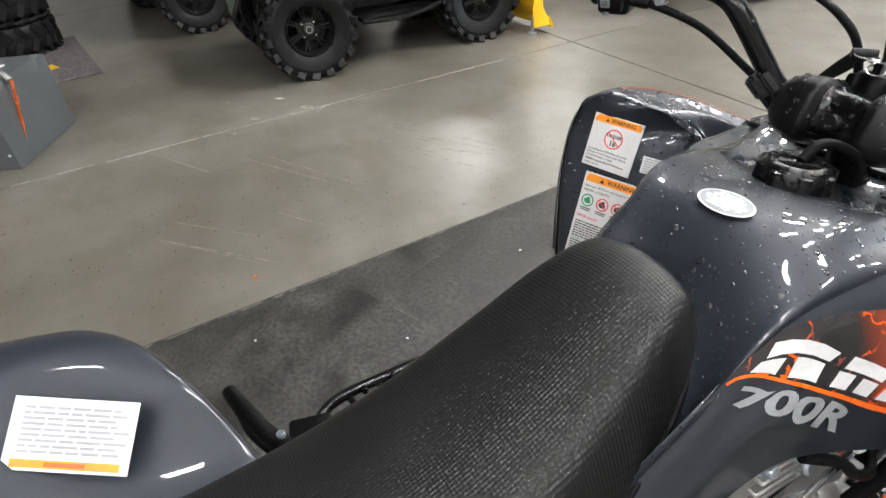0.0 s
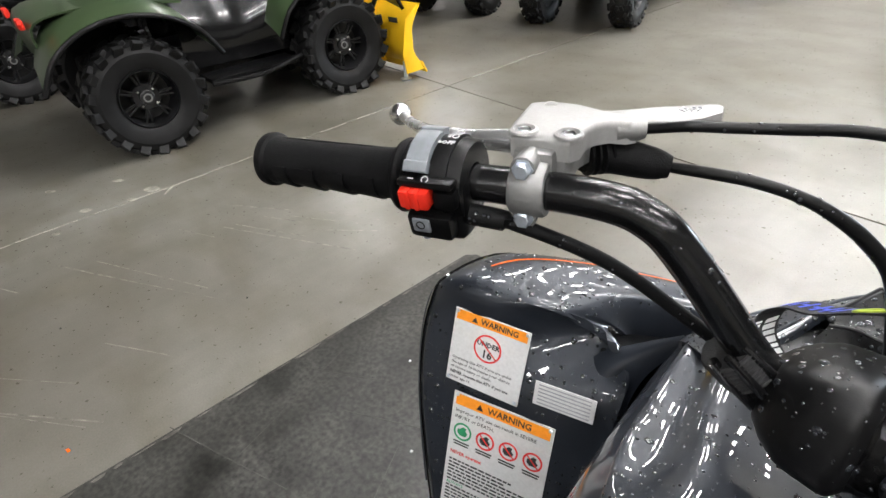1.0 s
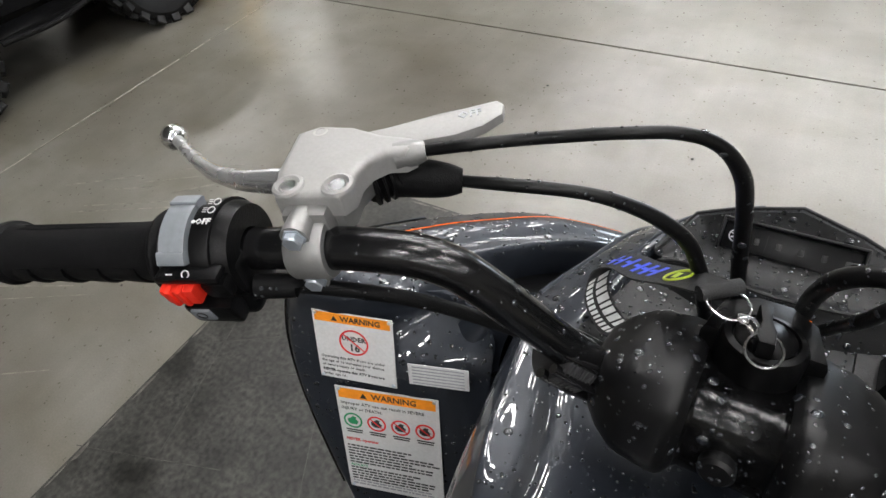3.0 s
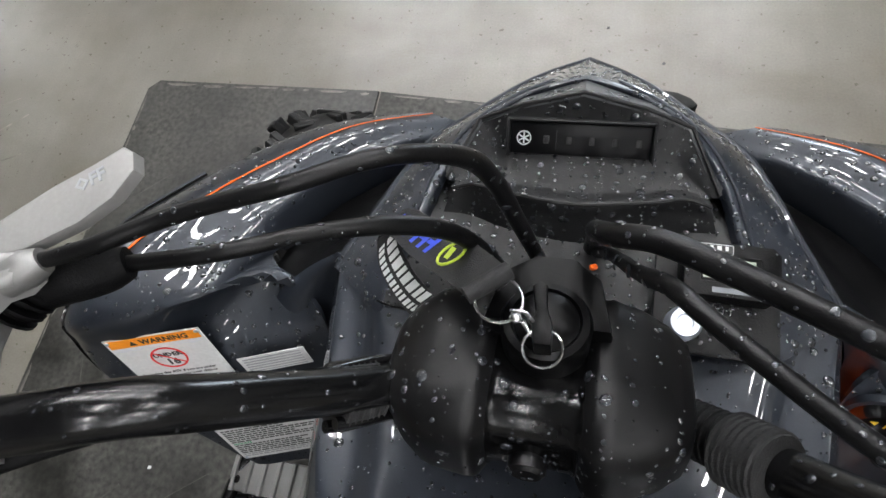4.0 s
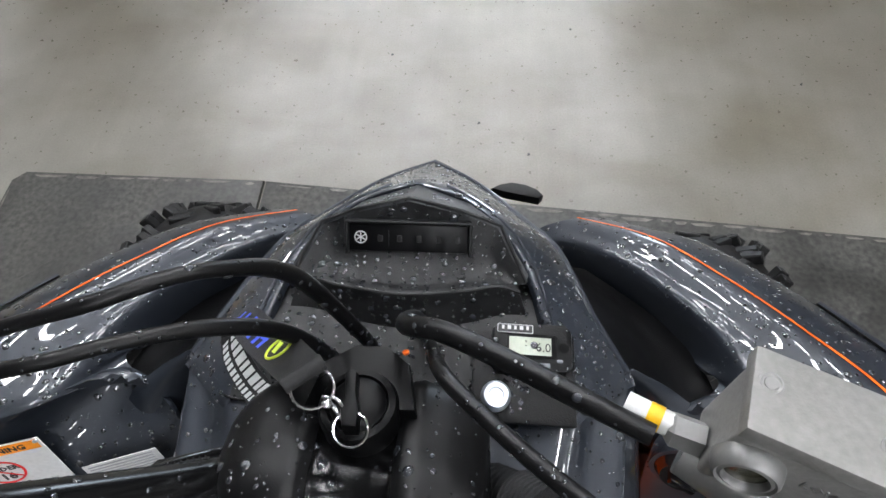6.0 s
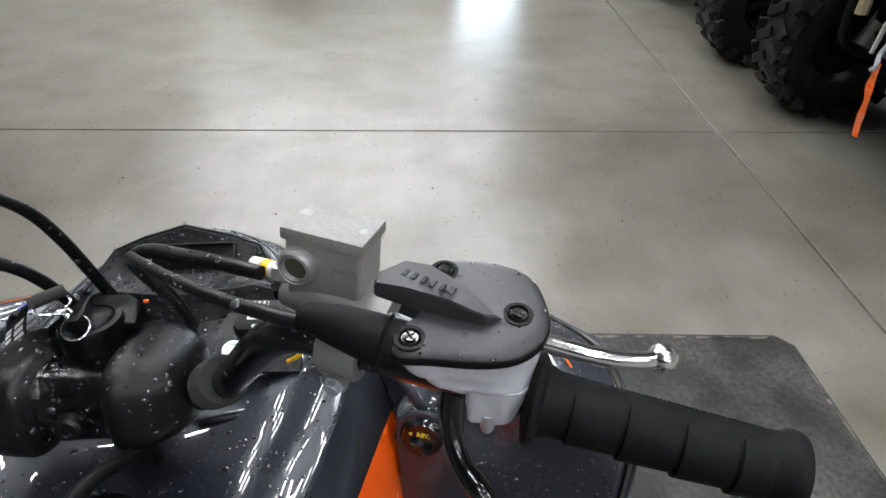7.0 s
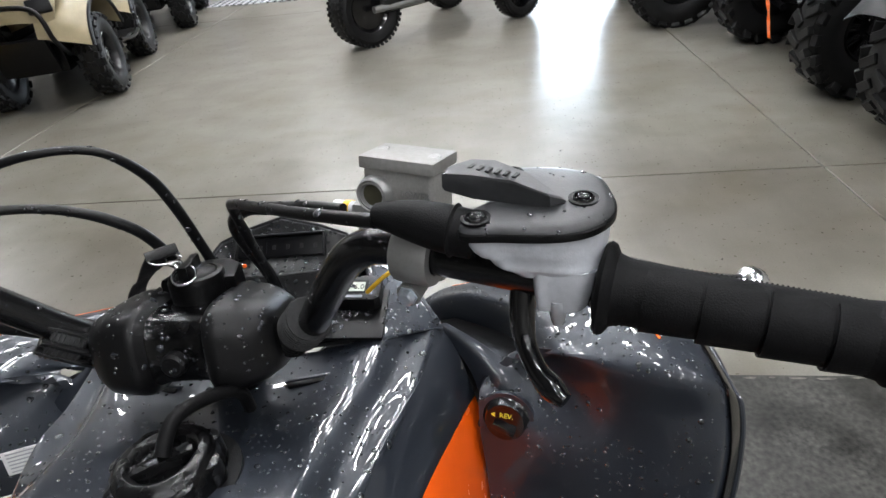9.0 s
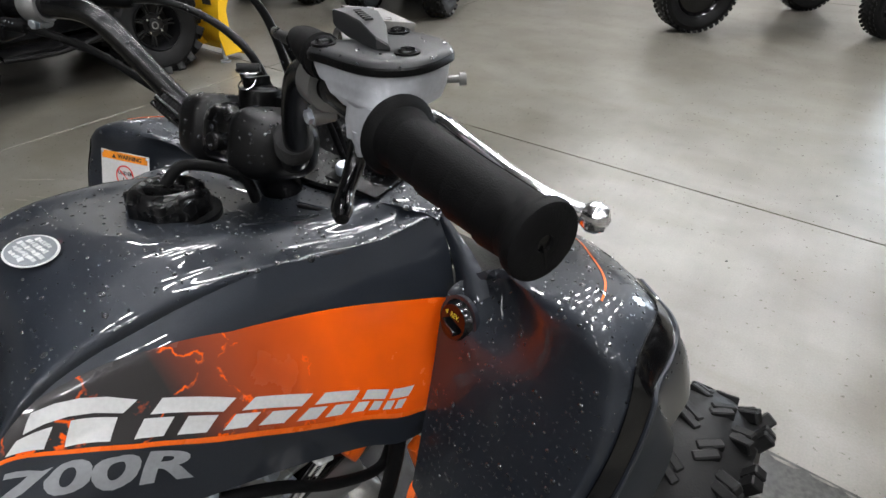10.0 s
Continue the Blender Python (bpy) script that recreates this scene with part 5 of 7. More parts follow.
for s in (-1, 1):
    f = part("front_fender", sheet(net_side(s, FENDER), 7, 7, 0.004, out=(0, -0.6, 1)), M["fenderpaint"], quad, "dark grey front fender with an orange pinstripe")
    g = surface(net_side(s, FENDER), 7, 7)
    strip = []
    for i in range(2, 7 * BROWS + 19, 2):
        run = min(1.0, (7 * BROWS + 19 - i) / 16.0)
        row = []
        for c in (30.6 - 1.9 * run, 30.6 - 0.8 * run, 30.6 + 0.9 * run, 30.6 + 2.4 * run):
            k = int(c)
            q = g[i][k].lerp(g[i][k + 1], c - k)
            nn = (g[i][k + 2] - g[i][k - 1]).cross(g[i + 2][k] - g[i - 2][k]).normalized()
            nn = nn if nn.x * s > 0 else -nn
            row.append(q + nn * 0.0030)
        strip.append(row)
    part("fender_strip", sheet(strip, 1, 3, 0.002, out=(s, -0.3, 0.3)), M["gloss"], f, "glossy black strip along the fender edge")
    part("cheek_lip", tube([r[3] for r in strip], 0.0026, 8, 6), M["paint"], f)
    stripe = []
    for i in range(7 * BROWS + 4, len(g)):
        nn = (g[i][23] - g[i][21]).cross(g[i][22] - g[i - 1][22]).normalized()
        nn = (nn if nn.z > 0 else -nn) * 0.0010
        stripe.append([g[i][21].lerp(g[i][22], 0.35) + nn, g[i][21].lerp(g[i][22], 0.68) + nn])
    part("pinstripe", sheet(stripe, 1, 1, 0.0005), M["orange"], f)


# inner arm that climbs from the fender's back to the tip of the tank's crest
for s in (-1, 1):
    part("fender_arm", sheet(net_side(s, [[(0.160, 0.240, 0.884), (0.166, 0.241, 0.884), (0.172, 0.243, 0.882)], [(0.181, 0.233, 0.850), (0.196, 0.230, 0.856), (0.210, 0.236, 0.852)], [(0.194, 0.224, 0.820), (0.216, 0.211, 0.831), (0.240, 0.216, 0.830)],
                                          [(0.199, 0.212, 0.785), (0.222, 0.189, 0.792), (0.250, 0.187, 0.792)], [(0.201, 0.193, 0.730), (0.226, 0.168, 0.735), (0.256, 0.160, 0.735)]]), 6, 6, 0.003, out=(0, -1, 0.5)), M["fenderpaint"], quad)

# trough between the arm and the fender's dome, black in place of shade
for s in (-1, 1):
    part("fender_trough", sheet(net_side(s, [[(0.168, 0.240, 0.876), (0.205, 0.236, 0.848), (0.248, 0.226, 0.832)], [(0.168, 0.275, 0.845), (0.205, 0.270, 0.825), (0.247, 0.256, 0.826)],
                                             [(0.158, 0.330, 0.800), (0.190, 0.335, 0.785), (0.236, 0.310, 0.796)], [(0.128, 0.400, 0.750), (0.146, 0.402, 0.746), (0.166, 0.398, 0.752)]]), 6, 6, 0.003), M["matte"], quad)

# added black sheet under the gap between cowl and fender, for its deep shade
for s in (-1, 1):
    part("inner_guard", sheet(net_side(s, [[(0.12, 0.21, 0.775), (0.18, 0.205, 0.78), (0.26, 0.20, 0.79)], [(0.13, 0.29, 0.752), (0.18, 0.29, 0.757), (0.25, 0.285, 0.775)], [(0.10, 0.36, 0.725), (0.16, 0.36, 0.732), (0.22, 0.355, 0.755)],
                                           [(0.06, 0.44, 0.685), (0.10, 0.44, 0.690), (0.15, 0.45, 0.705)]]), 5, 4, 0.004), M["matte"], quad)


# --- warning plates
def label_plate(w, h, m, label, band, lines, title="WARNING", bars=True):
    p = part("warning_plate", box((w, h, 0.0012), m @ pose(0, 0, 0), 0.0005, 1), M["white"], quad, label)
    if band:
        part("band", box((w * 0.94, h * band, 0.0003), m @ pose(0, h * (0.485 - band / 2), 0.0008)), M["labelorange"], p)
        tri = [(-0.5, 0), (0.5, 0), (0, 0.86)]
        k = h * band * 0.62
        part("alert_triangle", prism([(x * k - w * 0.22, y * k + h * (0.485 - band) + h * band * 0.2) for x, y in tri], 0.0003, m @ pose(0, 0, 0.0009)), M["ink"], p)
        part("lettering", words(title, h * band * 0.78, m @ pose(-w * 0.14, h * (0.485 - band) + h * band * 0.24, 0.0012), bold=0.00015, squeeze=1.0), M["ink"], p)
    bm = bmesh.new()
    for text, size, x, y, b in lines:
        words(text, size, m @ pose(x, y, 0.0009), bm, bold=b)
    if lines:
        part("lettering", bm, M["ink"], p, smooth=False)
    return p





def plate_pose(tl, tr, bl):
    tl, tr, bl = Vector(tl), Vector(tr), Vector(bl)
    c = (tr + bl) / 2
    c = c + (tr - tl).cross(tl - bl).normalized() * 0.003
    return axes(c, tr - tl, tl - bl), (tr - tl).length, (tl - bl).length


m1, w1, h1 = plate_pose((-0.3445, 0.1545, 0.862), (-0.2655, 0.1785, 0.858), (-0.3425, 0.1265, 0.784))
pl = label_plate(w1, h1, m1, "white warning plate with a red prohibition ring", 0.13, [
    ("Operating this ATV if you are under", 0.0046, -w1 * 0.45, -h1 * 0.18, 0), ("the age of 16 increases your chance", 0.0046, -w1 * 0.45, -h1 * 0.245, 0), ("of severe injury or death.", 0.0046, -w1 * 0.45, -h1 * 0.31, 0),
    ("NEVER operate this ATV if you are", 0.0046, -w1 * 0.45, -h1 * 0.385, 0.0001), ("under age 16.", 0.0046, -w1 * 0.45, -h1 * 0.45, 0)])
mm = m1 @ pose(0.0, h1 * 0.10, 0.0008)
part("lettering", words("16", 0.0115, mm @ pose(0, -0.0105, 0), words("UNDER", 0.0075, mm @ pose(0, 0.0015, 0), mid=True, bold=0.0002), mid=True, bold=0.0003), M["ink"], pl)
part("prohibition_ring", box((0.028, 0.0013, 0.0003), mm @ pose(0, 0, 0.0005, 0, 0, -40), bm=ring_plate(0.0135, 0.0152, 0.0004, mm @ pose(0, 0, 0.0003))), M["redink"], pl)
for sx in (-1, 1):
    for sy in (-1, 1):
        part("plate_rivet", lathe([(0.0022, 0), (0.0016, 0.0012), (0, 0.0015)], m1 @ pose(sx * w1 * 0.46, sy * h1 * 0.46, 0.0006), 10), M["zinc"], pl)

m2_, w2, h2 = plate_pose((-0.3235, 0.1285, 0.774), (-0.2175, 0.1635, 0.771), (-0.3205, 0.0765, 0.633))
pl = label_plate(w2, h2, m2_, "large white warning plate with pictograms", 0.085, [
    ("Improper ATV use can result in SEVERE", 0.0056, -w2 * 0.46, h2 * 0.345, 0), ("INJURY or DEATH.", 0.0056, -w2 * 0.46, h2 * 0.295, 0)])
for k, c in enumerate(("greenink", "redink", "redink", "redink")):
    mm = m2_ @ pose(-w2 * 0.36 + w2 * 0.238 * k, h2 * 0.195, 0.0008)
    r = part("pictogram_ring", ring_plate(0.0086, 0.0106, 0.0003, mm, seg=28), M[c], pl)
    part("pictogram", prism([(-0.006, -0.002), (-0.003, -0.005), (0.004, -0.005), (0.006, -0.001), (0.003, 0.002), (0.004, 0.005), (0, 0.006), (-0.003, 0.003), (-0.006, 0.002)], 0.0003, mm), M["ink"] if k else M["greenink"], pl)
    if k:
        part("pictogram_slash", box((0.018, 0.0014, 0.0003), mm @ pose(0, 0, 0.0005, 0, 0, -42)), M[c], pl)
    part("print_bars", box((0.017, 0.0016, 0.0003), mm @ pose(0, -0.0166, 0), bm=box((0.019, 0.0016, 0.0003), mm @ pose(0, -0.0135, 0))), M["ink"], pl)
part("lettering", words("NEVER operate:", 0.0056, m2_ @ pose(-w2 * 0.46, 0.0, 0.0009), bold=0.0001), M["redink"], pl)
rnd = random.Random(4)
for k in range(15):
    if k != 7:
        x, end = -w2 * 0.46, w2 * rnd.uniform(0.10, 0.44)
        while x < end:
            ln = rnd.uniform(0.0025, 0.0085)
            part("print_bar", box((ln, 0.0020, 0.0003), m2_ @ pose(x + ln / 2, -h2 * 0.04 - 0.0043 * k - 0.002, 0.0008)), M["ink"] if k not in (13, 14) else M["greyink"], pl)
            x += ln + 0.0013
part("lettering", words("ALWAYS", 0.0052, m2_ @ pose(-w2 * 0.46, -h2 * 0.04 - 0.0043 * 7 - 0.0036, 0.0009)), M["greenink"], pl)
for sx in (-1, 1):
    for sy in (-1, 1):
        part("plate_rivet", lathe([(0.0022, 0), (0.0016, 0.0012), (0, 0.0015)], m2_ @ pose(sx * w2 * 0.46, sy * h2 * 0.475, 0.0006), 10), M["zinc"], pl)
m3, w3, h3 = plate_pose((-0.2475, 0.1625, 0.821), (-0.1915, 0.1815, 0.820), (-0.2465, 0.1545, 0.797))
pl = label_plate(w3, h3, m3, "small white label with lines of print", 0, [])
for k in range(6):
    part("print_bar", box((w3 * 0.86, 0.0013, 0.0003), m3 @ pose(0, h3 * 0.38 - h3 * 0.15 * k, 0.0008)), M["greyink"], pl)

# knob with yellow print on the right fender back
kd = Vector((-0.30, -1, 0.37)).normalized()
ko = Vector((0.2405, 0.1885, 0.8085))
knob = part("lever_lock_knob", lathe([(0.022, -0.004), (0.023, 0.002), (0.0205, 0.004), (0.0195, 0.008), (0.018, 0.010), (0, 0.010)], along(ko, kd), 28), M["gloss"], quad, "round black knob with yellow print")
km = axes(ko + kd * 0.0102, (1, -0.30, 0), (0, 0.37, 1))
part("lettering", words("REV.", 0.0068, km @ pose(-0.005, 0.0050, 0), bold=0.0001), M["yellowprint"], knob)
part("knob_rim", ring_plate(0.0225, 0.0262, 0.006, along(ko - kd * 0.003, kd), seg=32), M["fenderpaint"], quad)
part("arrow_mark", prism([(-0.013, 0.007), (-0.009, 0.0045), (-0.009, 0.0095)], 0.0003, km), M["yellowprint"], knob)
part("knob_grip", box((0.022, 0.006, 0.008), km @ pose(0, -0.005, 0.002, 0, 0, -15), 0.002), M["gloss"], knob)
drill_screw("fender_screw", (0.2475, 0.134, 0.645), kd, 0.006, quad, M["zinc"])


M["capgrey2"] = mat("satin_black_plastic", (0.0036, 0.0036, 0.0040), 0.40, 0, 0.0, 0.08, 25, 0.05, 900, fine=0.10, spec=0.30)
M["wetblack"] = mat("wet_black_plastic", (0.0026, 0.0026, 0.0028), 0.20, 0, 0.0, 0.3, 60, 0.25, 160, fine=0.2, rvar=0.6, spec=0.36)
M["sightglass"] = mat("brake_fluid_window", (0.05, 0.048, 0.03), 0.12, 0, 0.5)
M["rustink"] = mat("rust_print", (0.55, 0.12, 0.02), 0.5)

# --- handlebar: one bent tube, swept back to the grips
BX = 0.012


def bar_pts(s):
    if s > 0:
        run = ((0.388, 0.0115, 1.0625), (0.290, 0.0540, 1.0635), (0.205, 0.0865, 1.0675), (0.172, 0.0985, 1.0695), (0.155, 0.104, 1.0670), (0.138, 0.109, 1.0540), (0.118, 0.118, 1.0235), (0.098, 0.130, 0.990), (0.080, 0.142, 0.966), (0.060, 0.150, 0.955), (0.040, 0.152, 0.952))
    else:
        run = ((0.384, 0.010, 1.072), (0.290, 0.050, 1.0743), (0.205, 0.0865, 1.0765), (0.165, 0.100, 1.0770), (0.143, 0.108, 1.0705), (0.125, 0.115, 1.053), (0.088, 0.134, 0.996), (0.070, 0.145, 0.970), (0.055, 0.150, 0.957), (0.040, 0.152, 0.952))
    return [Vector((BX + s * u, y, z)) for u, y, z in run]


def bar_at(s, u):
    """The middle and direction of the straight end of the bar, u from the centre."""
    p = bar_pts(s)[0]
    q = Vector((BX + s * 0.195, 0.0895, 1.0680) if s > 0 else (BX + s * 0.195, 0.0905, 1.0765))
    d = (p - q).normalized()
    return q + (p - q) * ((u - 0.195) / (abs(p.x - BX) - 0.195)), d


bar = part("handlebar", tube(bar_pts(-1) + bar_pts(1)[::-1], 0.0111, 20, 8), M["bar"], quad, "black enamelled steel handlebar")


def arc_pad(m, r0, ra, rb, a0, a1, z0, z1, n=12):
    """A raised pad on a round bar: a slice of a sleeve between two angles, its radius running from ra to rb."""
    bm = bmesh.new()
    rows = []
    for k in range(n + 1):
        a = radians(a0 + (a1 - a0) * k / n)
        c, s_ = math.cos(a), math.sin(a)
        edge = 0.0006 if k in (0, n) else 0.0
        rows.append([bm.verts.new(m @ Vector((r * c, r * s_, z))) for r, z in ((r0, z0), (ra - edge, z0), (ra - edge, z0 + 0.001), (rb - edge, z1 - 0.001), (rb - edge - 0.0003, z1), (r0, z1))])
    for p, q in zip(rows, rows[1:]):
        for j in range(5):
            bm.faces.new((p[j], p[j + 1], q[j + 1], q[j]))
    bm.faces.new(rows[0])
    bm.faces.new(rows[-1][::-1])
    return bm


for s in (-1, 1):
    inner, outer = (0.2762, 0.3872) if s > 0 else (0.275, 0.377)
    c, d = bar_at(s, inner)
    L = (bar_at(s, outer)[0] - c).length
    gm = along(c, d)
    prof = [(0.0125, -0.002), (0.0215, 0.0), (0.0232, 0.0022), (0.0222, 0.0045), (0.0180, 0.0068), (0.0162, 0.012)]
    prof += [(0.0156, L * 0.3), (0.0153, L * 0.6), (0.0156, L * 0.88), (0.0166, L * 0.95), (0.0184, L - 0.004), (0.0187, L - 0.001), (0.0182, L + 0.0015), (0.0165, L + 0.0025), (0.0042, L + 0.0025), (0.0034, L - 0.006), (0, L - 0.006)]
    grip = part("grip", lathe(prof, gm, 36), M["rubber"], bar, "black rubber grip with stepped pads")
    a0, a1 = (96, 262) if s > 0 else (-158, 12)
    for f0, f1 in ((0.17, 0.365), (0.375, 0.575), (0.585, 0.775), (0.785, 0.925)):
        part("grip_pad", arc_pad(gm, 0.0140, 0.0174, 0.0158, a0, a1, L * f0, L * f1), M["rubber"], grip)
    knurl = bmesh.new()
    k0 = 12 if s > 0 else 112
    for k in range(44):
        z = L * (0.17 + 0.75 * k / 44)
        for j in range(2):
            box((0.0010, 0.0062, 0.0008), gm @ Matrix.Rotation(radians(k0 + 24 * j), 4, "Z") @ Matrix.Translation((0.0152, 0, z)), bm=knurl)
    tagged(part("grip_knurl", knurl, M["rubber"], grip, smooth=False), kind="stuff")
    part("end_slit", box((0.0014, 0.011, 0.0010), gm @ pose(0.001, -0.0075, L + 0.0022, 0, 0, 10)), M["smoke"], grip)

# sleeves where the bar enters the pad
for s in (-1, 1):
    a, b = Vector((BX + s * 0.086, 0.138, 0.978)), Vector((BX + s * 0.070, 0.146, 0.960))
    sl = part("bar_sleeve", tube([a, a.lerp(b, 0.5), b], 0.0132, 18, 4), M["rubber"], bar)
    for k in range(7):
        p = a.lerp(b, 0.05 + 0.15 * k)
        part("sleeve_rib", lathe([(0.0131, -0.0010), (0.0139, 0), (0.0131, 0.0010)], along(p, b - a), 18), M["rubber"], sl)


# --- left switch block
def around(s, u):
    """A frame on the bar: local x outwards along the bar, y forward, z up."""
    c, d = bar_at(s, u)
    x = d if s > 0 else -d
    return axes(c, x, (-x.y, x.x, 0))


m = around(-1, 0.250)
sw = part("switch_block", lathe([(0.0115, -0.024), (0.0225, -0.024), (0.0250, -0.021), (0.0255, 0.0), (0.0252, 0.010), (0.0232, 0.0150), (0.0115, 0.0150)], m @ pose(0, 0, 0.001, 0, 90, 0), 32), M["matte"], quad, "black handlebar switch block")
part("switch_seam", lathe([(0.0250, -0.0015), (0.0270, -0.001), (0.0270, 0.001), (0.0250, 0.0015)], m @ pose(0.006, 0, 0.001, 0, 90, 0), 32), M["matte"], sw)
part("switch_front", box((0.036, 0.030, 0.040), m @ pose(-0.002, -0.006, -0.010), 0.007, 3), M["matte"], sw)
fm = m @ pose(0, 0, 0.001, 0, 90, 0)
ls = part("light_switch", arc_pad(fm, 0.0235, 0.0292, 0.0292, 160, 238, -0.0175, -0.0040), M["greyplastic"], sw, "grey sliding light switch")
part("switch_lip", arc_pad(fm, 0.0250, 0.0304, 0.0304, 226, 239, -0.0180, -0.0035), M["greyplastic"], ls)
part("switch_lip", arc_pad(fm, 0.0250, 0.0304, 0.0304, 160, 175, -0.0180, -0.0035), M["greyplastic"], ls)
part("switch_rail", arc_pad(fm, 0.0240, 0.0272, 0.0272, 168, 250, -0.0025, 0.0075), M["matte"], sw)
part("switch_collar", box((0.034, 0.010, 0.0045), m @ pose(-0.003, -0.0265, 0.0115), 0.002), M["matte"], sw)
part("engine_stop_switch", box((0.0185, 0.014, 0.0120), m @ pose(-0.0095, -0.0270, 0.0030, 8), 0.002, 2), M["red"], sw, "red engine stop switch")
for dx in (-0.0035, 0.0025):
    part("stop_ridge", box((0.0035, 0.006, 0.0125), m @ pose(-0.0095 + dx, -0.0325, 0.0030, 8), 0.0014, 2), M["red"], sw)
part("stop_side", box((0.014, 0.012, 0.0125), m @ pose(0.0075, -0.0235, 0.0020, 8), 0.003, 2), M["matte"], sw)
part("start_box", box((0.028, 0.020, 0.017), m @ pose(-0.003, -0.020, -0.0155, 10), 0.003, 2), M["matte"], sw)
part("start_button", box((0.0115, 0.006, 0.0095), m @ pose(-0.0075, -0.0285, -0.0150, 10), 0.0015, 2), M["greyplastic"], sw, "grey start button")
part("start_mark", ring_plate(0.0022, 0.0029, 0.0004, m @ pose(-0.0075, -0.0317, -0.0145, 100)), M["ink"], sw)
drill_screw("switch_screw", m @ Vector((-0.010, -0.020, -0.0255)), (0, 0, -1), 0.004, sw, M["zinc"])
tm = m @ pose(0.0028, -0.0045, 0.0273, 8)
part("lettering", words("OFF", 0.0046, tm @ pose(-0.0035, -0.0040, 0.0006), bold=0.0001), M["white"], sw)
part("dot_mark", lathe([(0.0010, 0), (0.0010, 0.0004), (0, 0.0004)], tm @ pose(-0.0046, -0.0024, 0.0004), 10), M["white"], sw)
for k in range(2):
    q = tm @ pose(0.0025, 0.0045 + 0.0065 * k, 0.0005 - 0.0016 * k)
    part("lamp_mark", ring_plate(0.0016, 0.0021, 0.0003, q), M["white"], sw)
    for j in range(3):
        part("lamp_ray", box((0.0022, 0.0004, 0.0003), q @ pose(-0.0036, -0.0012 + 0.0012 * j, 0.0002)), M["white"], sw)
q = m @ pose(-0.0065, -0.0290, 0.0142, 40)
part("run_mark", box((0.0035, 0.0007, 0.0003), q @ pose(-0.005, 0, 0), bm=ring_plate(0.0016, 0.0022, 0.0003, q @ pose(0.004, 0, 0))), M["white"], sw)
part("wire", tube([m @ Vector((0.016, -0.014, -0.013)), m @ Vector((0.036, -0.010, -0.017)), m @ Vector((0.038, -0.009, -0.0176)), (-0.150, 0.104, 1.036), (-0.105, 0.134, 0.995), (-0.070, 0.155, 0.962)], [0.0066, 0.0064, 0.0046, 0.0042, 0.0042, 0.0042], 12), M["rubber"], sw)

# --- left lever bracket with the parking lever
m = around(-1, 0.2045)
COVER = [(-0.2100, 0.0885), (-0.1785, 0.1010), (-0.1765, 0.1080), (-0.1810, 0.1190), (-0.1810, 0.1280), (-0.1765, 0.1360), (-0.1680, 0.1400), (-0.1650, 0.1455), (-0.1700, 0.1525), (-0.1880, 0.1490), (-0.2070, 0.1495), (-0.2260, 0.1440), (-0.2345, 0.1340), (-0.2215, 0.1030)]
cl = part("lever_bracket", prism([(-0.207, 0.0905), (-0.1810, 0.1010), (-0.1800, 0.108), (-0.1845, 0.119), (-0.1845, 0.130), (-0.192, 0.1455), (-0.222, 0.1410), (-0.2290, 0.1330), (-0.2185, 0.105)], 0.012, pose(0, 0, 1.0795), 0.003), M["cast"], quad, "cast aluminium clutch lever bracket")
part("bracket_cover", prism(COVER, 0.0135, pose(0, 0, 1.0912), 0.0042, seg=4), M["castpale"], cl)
part("cover_stamp", ring_plate(0.0030, 0.0040, 0.0004, pose(-0.2215, 0.1385, 1.1045)), M["steel"], cl)
part("bracket_clamp", lathe([(0.0112, -0.0100), (0.0150, -0.0100), (0.0160, -0.0085), (0.0160, 0.0085), (0.0150, 0.0100), (0.0112, 0.0100)], m @ pose(0, 0, 0.001, 0, 90, 0), 32), M["cast"], cl)
part("bracket_neck", box((0.024, 0.030, 0.020), m @ pose(0, 0.016, 0.012), 0.004), M["cast"], cl)
for z in (0.0165, -0.0140):
    part("clamp_lug", lathe([(0, -0.008), (0.0068, -0.008), (0.0072, 0.008), (0, 0.008)], m @ pose(-0.002, -0.001, z, 90), 16), M["cast"], cl)
    drill_screw("clamp_bolt", m @ Vector((-0.002, -0.0095, z)), m.to_3x3() @ Vector((0, -1, 0)), 0.0050, cl, M["zinc"], 0.004, True)
for p in ((-0.2068, 0.0965, 1.1052), (-0.1835, 0.1065, 1.1052)):
    part("cover_recess", lathe([(0.0052, 0.0002), (0.0062, 0.0018), (0.0078, 0.0012), (0.0084, 0.0)], along(Vector(p) - Vector((0, 0, 0.0006)), (0, 0, 1)), 20), M["castpale"], cl)
    drill_screw("cover_screw", Vector(p) - Vector((0, 0, 0.0012)), (0, 0, 1), 0.0045, cl, M["chrome"], 0.002)
part("cable_stop", tube([(-0.176, 0.1430, 1.0975), (-0.168, 0.1480, 1.0980), (-0.163, 0.1515, 1.0980)], [0.0075, 0.0070, 0.0050], 14), M["cast"], cl)
blade = [(0.0, -0.006), (0.03, -0.009), (0.055, -0.0105), (0.070, -0.008), (0.081, -0.002), (0.083, 0.005), (0.080, 0.0095), (0.05, 0.0085), (0.02, 0.007), (0.0, 0.007)]
bm_ = axes((-0.2046, 0.1435, 1.0925), (0.0676, 0.0480, 0.0045), (-0.37, 0.93, 0.12))
pk = part("parking_lever", prism(blade, 0.006, bm_, 0.0015), M["castpale"], quad, "pale cast parking brake lever")
part("lettering", words("OFF", 0.0072, bm_ @ pose(0.058, 0.0008, 0.0062), bold=0.0002), M["greyink"], pk)
